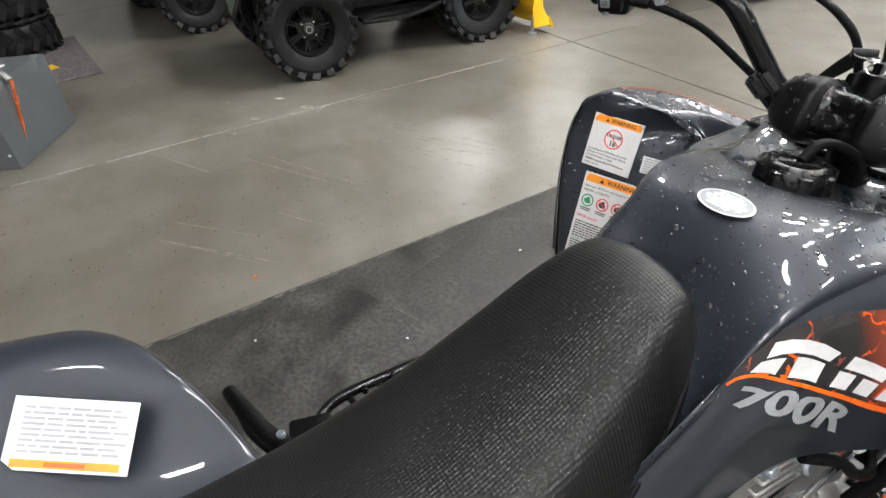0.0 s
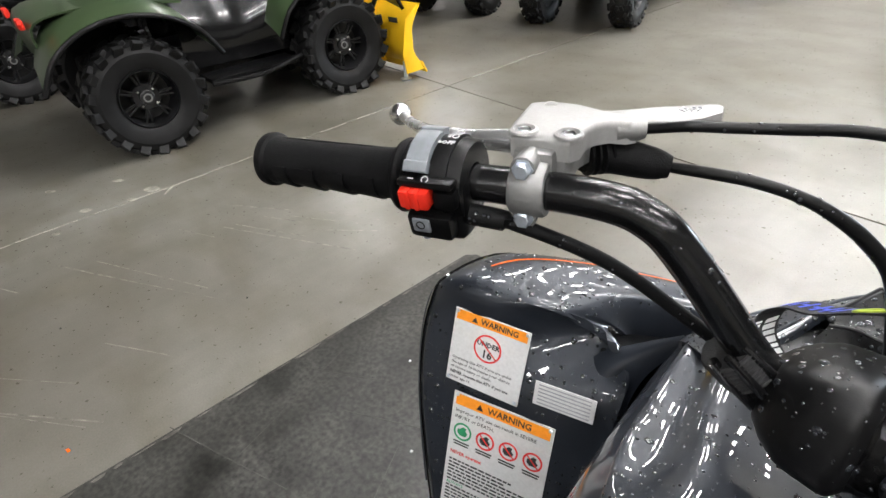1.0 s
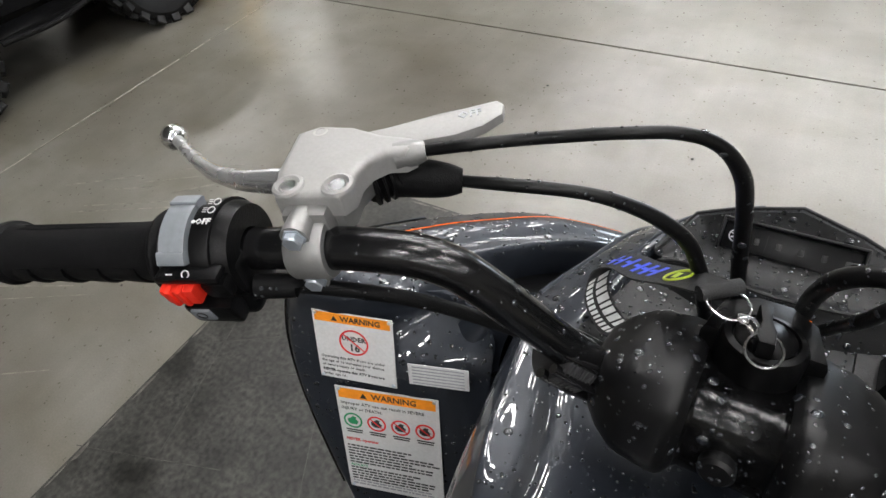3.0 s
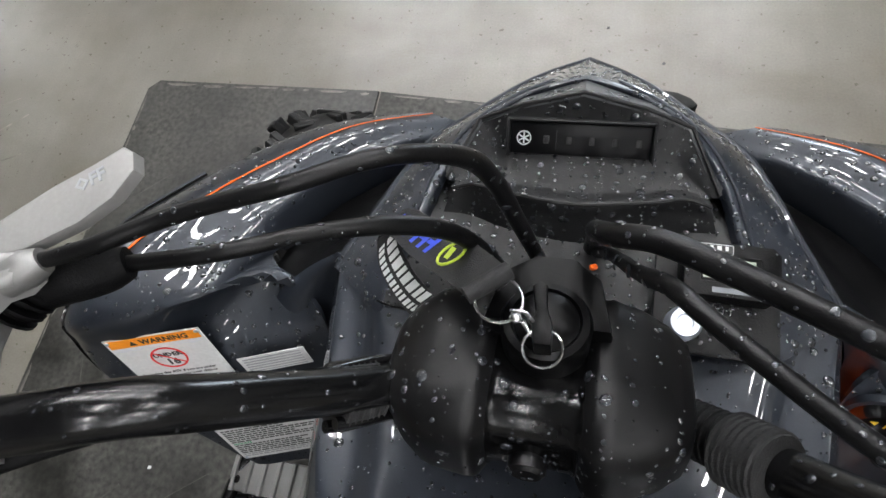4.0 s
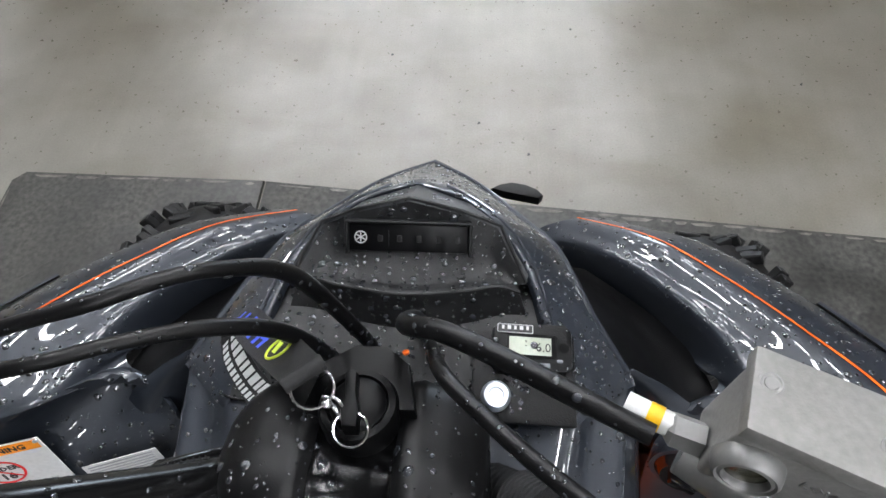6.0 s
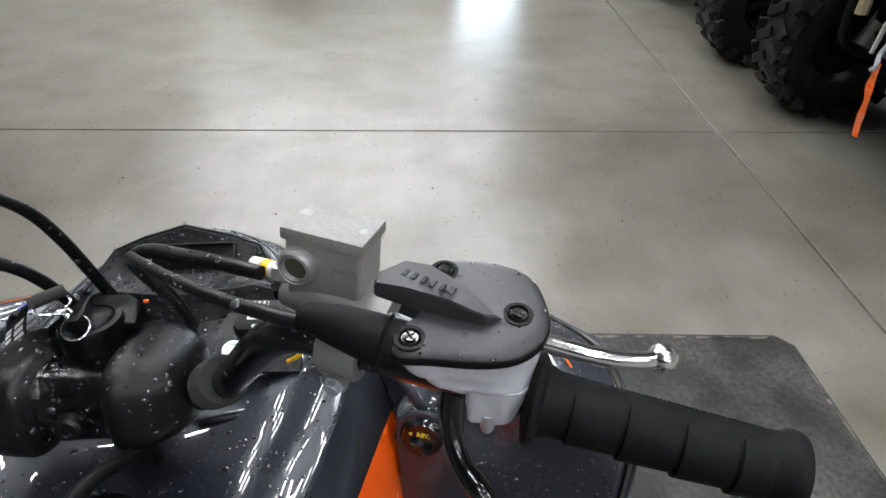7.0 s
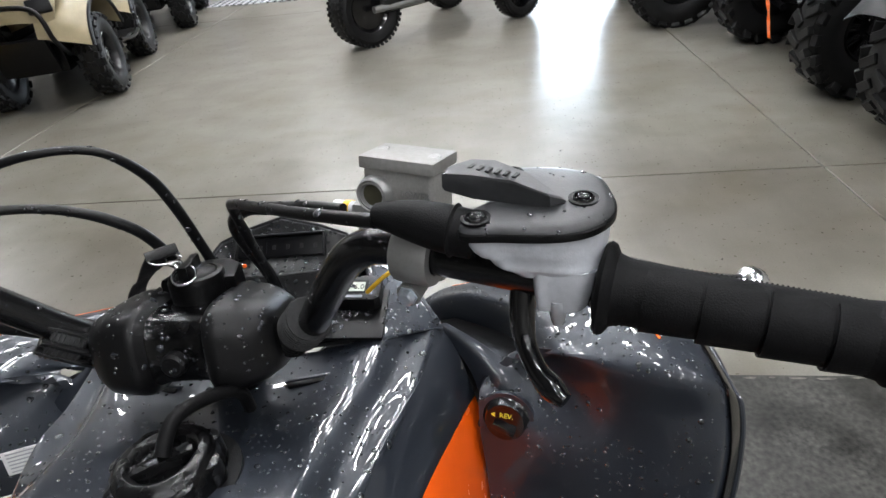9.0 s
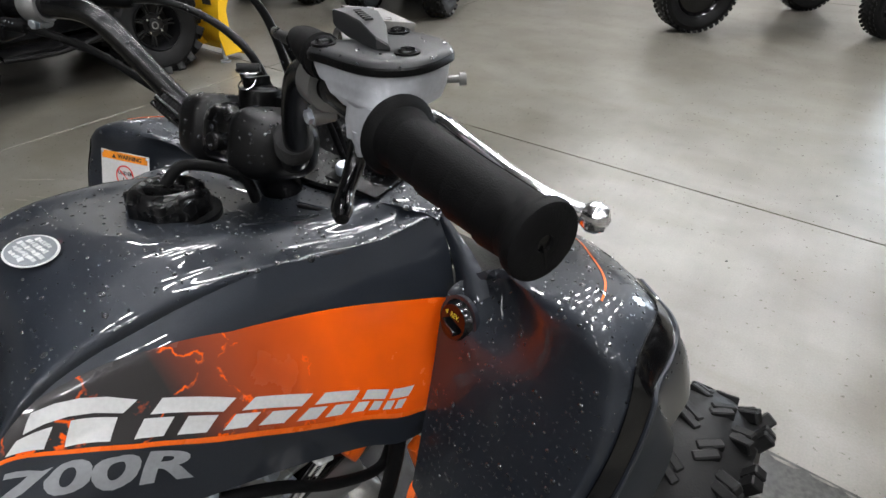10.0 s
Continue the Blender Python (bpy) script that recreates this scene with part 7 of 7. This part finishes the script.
def on_band(a, b, lift=0.0017):
    """A place on the webbing between its net points."""
    fa, fb = min(max(a, 0), 0.998) * (len(g) - 1), min(max(b, 0), 0.998) * (len(g[0]) - 1)
    i, j = int(fa), int(fb)
    nn = (g[i + 1][j] - g[i][j]).cross(g[i][j + 1] - g[i][j]).normalized()
    nn = nn if (nn.z - nn.y - nn.x) > 0 else -nn
    return g[i][j].lerp(g[i + 1][j], fa - i).lerp(g[i][j + 1].lerp(g[i + 1][j + 1], fa - i), fb - j) + nn * lift


for k, (a0, b0, b1) in enumerate(((0.205, 0.26, 0.78), (0.240, 0.26, 0.78), (0.275, 0.26, 0.78), (0.320, 0.24, 0.76), (0.365, 0.22, 0.74), (0.405, 0.22, 0.74))):
    part("print_stroke", band_mark(a0, a0 + 0.014, b0, b1, -0.008), M["blue"], lan)
    part("print_stroke", band_mark(a0, a0 + 0.030, b0 + 0.20, b0 + 0.32, -0.004), M["blue"], lan)
part("print_ring", tube([on_band(0.140 + 0.026 * math.cos(k * math.pi / 8), 0.52 + 0.30 * math.sin(k * math.pi / 8)) for k in range(17)], 0.0008, 6, 1, smooth_path=False), M["lime"], lan)
part("print_stroke", band_mark(0.132, 0.148, 0.38, 0.66, 0.010), M["lime"], lan)
rnd = random.Random(17)
for row, (b0, b1) in enumerate(((0.12, 0.36), (0.48, 0.88))):
    a = 0.56
    while a < 0.92:
        w = rnd.uniform(0.012, 0.022) * (1 + 0.5 * row)
        part("print_bar", band_mark(a, a + w, b0, b1), M["white"], lan)
        a += w + 0.010

# --- hour meter on its bracket
part("meter_bracket", box((0.070, 0.062, 0.004), pose(0.104, 0.222, 0.9185, 4, 4, 0), 0.0015), M["matte"], quad)
hm = part("hour_meter", prism([(-0.0265, -0.012), (-0.022, -0.0165), (0.022, -0.0165), (0.0265, -0.012), (0.0265, 0.012), (0.022, 0.0165), (-0.022, 0.0165), (-0.0265, 0.012)], 0.013, pose(0.1080, 0.2385, 0.924, 4, 4, 0), 0.003), M["matte"], quad, "black hour meter with a small display")
hmm = pose(0.1080, 0.2385, 0.924, 4, 4, 0) @ pose(0, 0, 0.0132)
part("name_label", box((0.024, 0.006, 0.0006), hmm @ pose(-0.012, 0.0115, 0), 0.0005, 1), M["white"], hm)
part("label_face", box((0.0230, 0.0050, 0.0004), hmm @ pose(-0.012, 0.0115, 0.0003), 0.0003, 1), M["ink"], hm)
for k in range(5):
    part("name_bar", box((0.0016 + 0.0008 * (k % 2), 0.0026, 0.0003), hmm @ pose(-0.0202 + 0.0041 * k, 0.0120, 0.0007)), M["white"], hm)
part("display_rim", box((0.033, 0.0155, 0.0005), hmm @ pose(-0.001, 0.0, -0.0001), 0.0005, 1), M["smoke"], hm)
part("meter_display", box((0.028, 0.012, 0.0006), hmm @ pose(-0.002, 0.0, 0)), M["lcd"], hm)
part("lettering", words("6.0", 0.0085, hmm @ pose(0.0015, -0.0035, 0.0005)), M["ink"], hm)
part("bolt_hole", lathe([(0.0034, 0.0004), (0, 0.0003)], hmm @ pose(0.0205, 0, 0), 18), M["smoke"], hm)
part("meter_button", box((0.0042, 0.0022, 0.0012), hmm @ pose(0.0175, -0.0090, 0), 0.0006, 1), M["greyplastic"], hm)
part("wire_plug", box((0.004, 0.003, 0.003), pose(0.0310, 0.2128, 0.9850, 0, 0, 20), 0.0008, 1), M["orange"], quad, "small orange plug on a wire")
part("label_strip", box((0.022, 0.003, 0.0006), hmm @ pose(0.0, -0.0125, 0)), M["greyplastic"], hm)
part("bracket_bolt", lathe([(0, 0.0035), (0.0045, 0.0035), (0.005, 0.005), (0.008, 0.0055), (0.0098, 0.003), (0.0098, -0.004), (0, -0.004)], pose(0.0848, 0.2060, 0.9270, 4, 4, 0), 24), M["zinc"], quad, "large domed bolt")

# --- wheels
for s in (-1, 1):
    wheel(quad, axes((XC + s * (0.462 - s * 0.010), 0.500 - s * 0.020, 0.260), (0, s, 0), (0, 0, 1)), 0.233, 0.175, 0.130, 15, 0.010, 2, M["cast"], 6)
    wheel(quad, axes((XC + s * 0.440, -0.82, 0.284), (0, s, 0), (0, 0, 1)), 0.250, 0.25, 0.118, 17, 0.012, 0, M["cast"], 6)
    part("suspension_arm", tube([(XC + s * 0.10, 0.36, 0.30), (XC + s * 0.40, 0.44, 0.26)], 0.016, 10, 4), M["bar"], quad)
    part("suspension_arm", tube([(XC + s * 0.10, 0.52, 0.30), (XC + s * 0.40, 0.46, 0.26)], 0.016, 10, 4), M["bar"], quad)
    sh = part("shock_absorber", tube([(XC + s * 0.16, 0.38, 0.66), (XC + s * 0.34, 0.44, 0.30)], 0.018, 12, 4), M["cast"], quad)
    coil = [Vector((XC + s * 0.165, 0.382, 0.645)).lerp(Vector((XC + s * 0.325, 0.436, 0.33)), k / 96) + Vector((math.cos(k * 0.52) * 0.030, math.sin(k * 0.52) * 0.030, 0)) for k in range(97)]
    part("spring", tube(coil, 0.006, 8, 1, smooth_path=False), M["bar"], sh, "black coil spring")
part("bumper", tube([(XC - 0.11, 0.46, 0.42), (XC - 0.11, 0.55, 0.50), (XC - 0.07, 0.565, 0.55), (XC + 0.07, 0.565, 0.55), (XC + 0.11, 0.55, 0.50), (XC + 0.11, 0.46, 0.42)], 0.014, 12, 6), M["bar"], quad)
part("bumper_cap", prism([(0.055, 0.574), (0.070, 0.583), (0.088, 0.587), (0.110, 0.583), (0.128, 0.574), (0.136, 0.564), (0.130, 0.556), (0.08, 0.566)], 0.018, pose(XC + 0.012, 0.056, 0.560), 0.005), M["matte"], quad)

# --- frame, engine and hoses under the tank
part("frame", tube([(XC - 0.10, 0.42, 0.55), (XC - 0.11, 0.10, 0.62), (XC - 0.11, -0.4, 0.60), (XC - 0.11, -0.8, 0.55)], 0.016, 10, 4), M["bar"], quad)
part("frame", tube([(XC + 0.10, 0.42, 0.55), (XC + 0.11, 0.10, 0.62), (XC + 0.11, -0.4, 0.60), (XC + 0.11, -0.8, 0.55)], 0.016, 10, 4), M["bar"], quad)
part("frame", tube([(XC + 0.13, 0.46, 0.30), (XC + 0.14, 0.05, 0.22), (XC + 0.14, -0.5, 0.24), (XC + 0.12, -0.8, 0.45)], 0.016, 10, 4), M["bar"], quad)
part("frame", tube([(XC - 0.13, 0.46, 0.30), (XC - 0.14, 0.05, 0.22), (XC - 0.14, -0.5, 0.24), (XC - 0.12, -0.8, 0.45)], 0.016, 10, 4), M["bar"], quad)
eng = part("engine", box((0.24, 0.40, 0.24), pose(XC, -0.08, 0.36), 0.03, 3), M["steel"], quad, "grey aluminium engine under the tank")
cyl = part("cylinder", box((0.17, 0.16, 0.20), pose(XC + 0.01, 0.02, 0.58, -12), 0.02, 2), M["steel"], eng)
for k in range(7):
    part("cooling_fin", box((0.20, 0.19, 0.005), pose(XC + 0.01, 0.015 - 0.005 * k, 0.51 + 0.024 * k, -12), 0.002, 1), M["steel"], cyl)
part("head_cover", box((0.19, 0.15, 0.06), pose(XC + 0.015, 0.0, 0.705, -12), 0.02, 3), M["cast"], eng)
part("side_cover", lathe([(0, 0.045), (0.06, 0.04), (0.085, 0.02), (0.09, -0.02), (0, -0.02)], pose(XC + 0.12, -0.1, 0.37, 0, 90, 0), 28), M["steel"], eng)
# dark backing box added to fill the shaded bay behind the engine parts
part("air_box", box((0.17, 0.34, 0.30), pose(0.010, 0.06, 0.640), 0.02, 2), M["matte"], quad)
hd = part("valve_cover", box((0.050, 0.115, 0.105), pose(0.115, -0.030, 0.690, -14, 0, 0), 0.018, 3), M["steel"], eng)
for y, z, r in ((-0.042, 0.742, 0.011), (0.000, 0.716, 0.009), (0.014, 0.668, 0.010), (-0.075, 0.735, 0.008)):
    part("cover_bolt", lathe([(0, 0.012), (r * 0.7, 0.012), (r, 0.009), (r, 0.0), (r * 1.35, -0.001), (r * 1.35, -0.012), (0, -0.012)], along(Vector((0.143, y, z - 0.012)), (1, 0, 0.45)), 12), M["zinc"], hd)
for k in range(4):
    part("cover_fin", box((0.012, 0.10, 0.005), pose(0.143, -0.035 + 0.004 * k, 0.655 + 0.016 * k, -14, 0, 0), 0.002, 1), M["steel"], hd)
part("clutch_cover", lathe([(0, 0.020), (0.022, 0.018), (0.036, 0.008), (0.040, -0.006), (0.040, -0.04), (0, -0.04)], along(Vector((0.150, 0.095, 0.520)), (1, -0.2, 0.3)), 28), M["steel"], eng)
part("starter_body", lathe([(0, 0.05), (0.020, 0.05), (0.024, 0.044), (0.024, -0.05), (0, -0.05)], along(Vector((0.130, 0.060, 0.590)), (0.2, 1, -0.2)), 20), M["cast"], eng)
for d in (0.0, 0.012):
    part("steel_line", tube([(0.166, -0.075 + d, 0.630), (0.169, -0.040 + d, 0.658), (0.170, 0.010 + d, 0.684 - d * 0.6), (0.168, 0.072 + d, 0.706 - d * 0.6), (0.150, 0.150 + d, 0.740)], 0.0032, 8), M["chrome"], quad)
part("line_tie", box((0.014, 0.006, 0.022), pose(0.170, 0.045, 0.693, 60), 0.002, 1), M["white"], quad)
part("coolant_hose", tube([(0.160, -0.055, 0.745), (0.178, -0.014, 0.725), (0.180, 0.048, 0.655), (0.178, 0.115, 0.602), (0.150, 0.170, 0.590)], 0.0062, 10), M["rubber"], quad)
part("coolant_hose", tube([(0.186, 0.148, 0.740), (0.192, 0.140, 0.670), (0.188, 0.128, 0.600), (0.170, 0.115, 0.500)], 0.010, 10), M["rubber"], quad)
part("coil_cover", box((0.016, 0.022, 0.062), pose(0.200, 0.162, 0.588, 12), 0.005, 2), M["orange"], quad, "orange plastic cover beside the frame")
part("coil_cover", box((0.026, 0.034, 0.028), pose(0.146, 0.106, 0.632, 20), 0.005, 2), M["orange"], quad)
part("hose_clip", ring_plate(0.010, 0.016, 0.010, along(Vector((0.196, 0.146, 0.528)), (1, 0.2, 0))), M["orange"], quad)
part("hose_clip", ring_plate(0.009, 0.015, 0.010, along(Vector((0.172, 0.120, 0.690)), (1, 0.2, 0.4))), M["orange"], quad)
part("radiator", box((0.26, 0.05, 0.22), pose(XC, 0.30, 0.52, 10), 0.01), M["matte"], quad)
part("inner_panel", box((0.13, 0.22, 0.14), pose(XC, 0.0, 0.79), 0.02), M["matte"], quad)
part("exhaust", tube([(XC + 0.10, 0.08, 0.56), (XC + 0.17, 0.02, 0.52), (XC + 0.19, -0.12, 0.50), (XC + 0.16, -0.4, 0.52), (XC + 0.16, -0.9, 0.60)], [0.02, 0.022, 0.022, 0.024, 0.05], 14), M["cast"], quad)
part("belly", box((0.30, 0.80, 0.04), pose(XC, -0.05, 0.22), 0.01), M["matte"], quad)

# --- rear fenders
RF = [[(0.09, -0.455, 0.660), (0.16, -0.478, 0.690), (0.25, -0.515, 0.735), (0.33, -0.558, 0.748), (0.395, -0.620, 0.740), (0.430, -0.69, 0.705)],
      [(0.09, -0.465, 0.700), (0.16, -0.488, 0.728), (0.25, -0.525, 0.778), (0.33, -0.568, 0.796), (0.390, -0.630, 0.788), (0.425, -0.70, 0.748)],
      [(0.09, -0.500, 0.712), (0.17, -0.515, 0.735), (0.25, -0.552, 0.784), (0.325, -0.600, 0.816), (0.385, -0.660, 0.806), (0.425, -0.73, 0.760)],
      [(0.09, -0.62, 0.712), (0.17, -0.62, 0.728), (0.25, -0.65, 0.768), (0.33, -0.70, 0.822), (0.40, -0.77, 0.815), (0.435, -0.82, 0.765)],
      [(0.09, -0.80, 0.740), (0.17, -0.80, 0.765), (0.25, -0.82, 0.800), (0.33, -0.85, 0.828), (0.40, -0.90, 0.820), (0.440, -0.93, 0.770)],
      [(0.09, -0.98, 0.790), (0.17, -0.98, 0.802), (0.25, -0.98, 0.818), (0.33, -0.98, 0.828), (0.40, -0.99, 0.812), (0.440, -1.0, 0.760)]]
for s in (-1, 1):
    rf = part("rear_fender", sheet(net_side(s, RF), 7, 7, 0.004), M["paint"], quad, "dark grey rear fender with a rolled edge")
    if s < 0:
        m4, w4, h4 = plate_pose((-0.2700, -0.6681, 0.8097), (-0.2063, -0.5655, 0.7935), (-0.2275, -0.6995, 0.7660))
        pl = label_plate(w4, h4, m4, "white load warning plate on the rear fender", 0, [])
        part("band", box((w4 * 0.86, h4 * 0.11, 0.0003), m4 @ pose(0, -h4 * 0.40, 0.0008)), M["labelorange"], pl)
        part("band_bar", box((w4 * 0.32, h4 * 0.06, 0.0003), m4 @ pose(0, -h4 * 0.40, 0.0011)), M["rustink"], pl)
        rnd = random.Random(3)
        for k in range(9):
            x = -w4 * 0.40
            while x < w4 * 0.34:
                ln = w4 * rnd.uniform(0.05, 0.2)
                part("print_bar", box((ln, h4 * 0.038, 0.0003), m4 @ pose(x + ln / 2, h4 * (0.36 - 0.075 * k), 0.0008)), M["greyink"], pl)
                x += ln + w4 * 0.02
part("tail_panel", sheet([[at_side(-1, 0.12, -0.9, 0.80), at_side(1, 0, -0.9, 0.80), at_side(1, 0.12, -0.9, 0.80)], [at_side(-1, 0.12, -1.05, 0.80), at_side(1, 0, -1.06, 0.80), at_side(1, 0.12, -1.05, 0.80)]], 3, 4, 0.01), M["paint"], quad)

# --- foot rests with heel guards
for s in (-1, 1):
    fr = part("heel_guard", tube([at_side(s, 0.30, 0.09, 0.40), at_side(s, 0.44, 0.08, 0.375), at_side(s, 0.485, 0.02, 0.365), at_side(s, 0.490, -0.15, 0.362), at_side(s, 0.497, -0.30, 0.362), at_side(s, 0.480, -0.365, 0.362), at_side(s, 0.425, -0.392, 0.365), at_side(s, 0.30, -0.40, 0.38)], 0.011, 12, 8), M["bar"], quad, "black heel guard with toothed bars")
    part("inner_rail", tube([at_side(s, 0.45, 0.05, 0.362), at_side(s, 0.452, -0.14, 0.355), at_side(s, 0.458, -0.29, 0.352), at_side(s, 0.43, -0.345, 0.352), at_side(s, 0.34, -0.36, 0.36)], 0.008, 10, 6), M["bar"], fr)
    for k in range(6):
        y = -0.31 + 0.062 * k
        part("guard_bar", tube([at_side(s, 0.33, y + 0.03, 0.352), at_side(s, 0.42, y + 0.012, 0.350), at_side(s, 0.492, y, 0.358)], [0.009, 0.008, 0.007], 8, 4), M["matte"], fr)
        part("guard_tooth", box((0.014, 0.012, 0.018), Matrix.Translation(at_side(s, 0.478, y + 0.03, 0.372)), 0.003, 1), M["bar"], fr)
    part("foot_peg", box((0.14, 0.055, 0.022), Matrix.Translation(at_side(s, 0.42, 0.04, 0.365)), 0.005, 2), M["cast"], fr)
    for k in range(6):
        part("peg_tooth", box((0.006, 0.055, 0.010), Matrix.Translation(at_side(s, 0.36 + 0.024 * k, 0.04, 0.378)), 0.001, 1), M["cast"], fr)
    br = part("fender_bracket", tube([at_side(s, 0.385, -0.497, 0.606), at_side(s, 0.335, -0.486, 0.604), at_side(s, 0.29, -0.475, 0.600), at_side(s, 0.22, -0.44, 0.590)], [0.010, 0.013, 0.016, 0.018], 10, 6), M["matte"], quad)
    part("bracket_foot", box((0.09, 0.06, 0.03), Matrix.Translation(at_side(s, 0.235, -0.425, 0.592)) @ Matrix.Rotation(0.3 * s, 4, "Z"), 0.008, 2), M["matte"], br)
    drill_screw("bracket_bolt", at_side(s, 0.262, -0.455, 0.615), (0, 0, 1), 0.006, br, M["zinc"], 0.003)


# ---------------------------------------------------------------- rain drops on the machine
def drops(sources, count, seed, size=1.0, most=0.0034):
    rnd = random.Random(seed)
    tris = []
    for ob, weight, upness in sources:
        mw = ob.matrix_world
        for p in ob.data.polygons:
            n = (mw.to_3x3() @ p.normal).normalized()
            if n.z > upness:
                tris.append((p.area * weight, ob, p.index, n))
    cum = np.cumsum([t[0] for t in tris])
    verts, faces = [], []
    for _ in range(count):
        k = int(np.searchsorted(cum, rnd.random() * cum[-1]))
        _, ob, idx, n = tris[min(k, len(tris) - 1)]
        poly = ob.data.polygons[idx]
        pts = [ob.matrix_world @ ob.data.vertices[i].co for i in poly.vertices]
        w = [rnd.random() + 0.02 for _ in pts]
        c = sum((q * a for q, a in zip(pts, w)), Vector()) / sum(w)
        r = min(0.00056 * size * math.exp(rnd.gauss(0.1, 0.62)), most)
        x = n.orthogonal().normalized()
        y = n.cross(x)
        sx, sy = rnd.uniform(0.8, 1.25), rnd.uniform(0.8, 1.25)
        base = len(verts)
        seg = 8
        for ring, (rr, h) in enumerate(((1.0, -0.04), (0.88, 0.17), (0.50, 0.31))):
            for a in range(seg):
                t = 2 * math.pi * a / seg
                verts.append(c + (x * math.cos(t) * sx + y * math.sin(t) * sy) * r * rr + n * r * h)
        verts.append(c + n * r * 0.36)
        for ring in range(2):
            for a in range(seg):
                b0, b1 = base + ring * seg, base + (ring + 1) * seg
                faces.append((b0 + a, b0 + (a + 1) % seg, b1 + (a + 1) % seg, b1 + a))
        for a in range(seg):
            faces.append((base + 2 * seg + a, base + 2 * seg + (a + 1) % seg, base + 3 * seg))
    me = bpy.data.meshes.new("water_drops")
    me.from_pydata(verts, [], faces)
    for p in me.polygons:
        p.use_smooth = True
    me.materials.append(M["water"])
    return tagged(new("water_drops", me), "opaque rain drops beaded on the bodywork", "water drops", kind="stuff")


bpy.context.view_layer.update()
wet = []
for ob in quad.children_recursive:
    base = ob.name.split(".")[0]
    if base == "front_cowl":
        wet.append((ob, 1.0, 0.25))
    elif base == "tank_cover":
        wet.append((ob, 0.35, 0.25))
    elif base == "front_fender":
        wet.append((ob, 0.45, 0.3))
    elif base in ("instrument_hood", "visor"):
        wet.append((ob, 1.2 if base == "instrument_hood" else 0.5, 0.1))
    elif base in ("steering_pad", "pad_bolt"):
        wet.append((ob, 0.4, 0.1))
    elif base in ("clutch_cable", "parking_cable", "brake_hose", "throttle_cable", "wire"):
        wet.append((ob, 0.4, -1.0))
    elif base in ("handlebar", "housing_cap", "cap_blade"):
        wet.append((ob, 0.3, 0.2))
    elif base in ("meter_bracket", "hour_meter", "console_panel"):
        wet.append((ob, 1.0, 0.4))
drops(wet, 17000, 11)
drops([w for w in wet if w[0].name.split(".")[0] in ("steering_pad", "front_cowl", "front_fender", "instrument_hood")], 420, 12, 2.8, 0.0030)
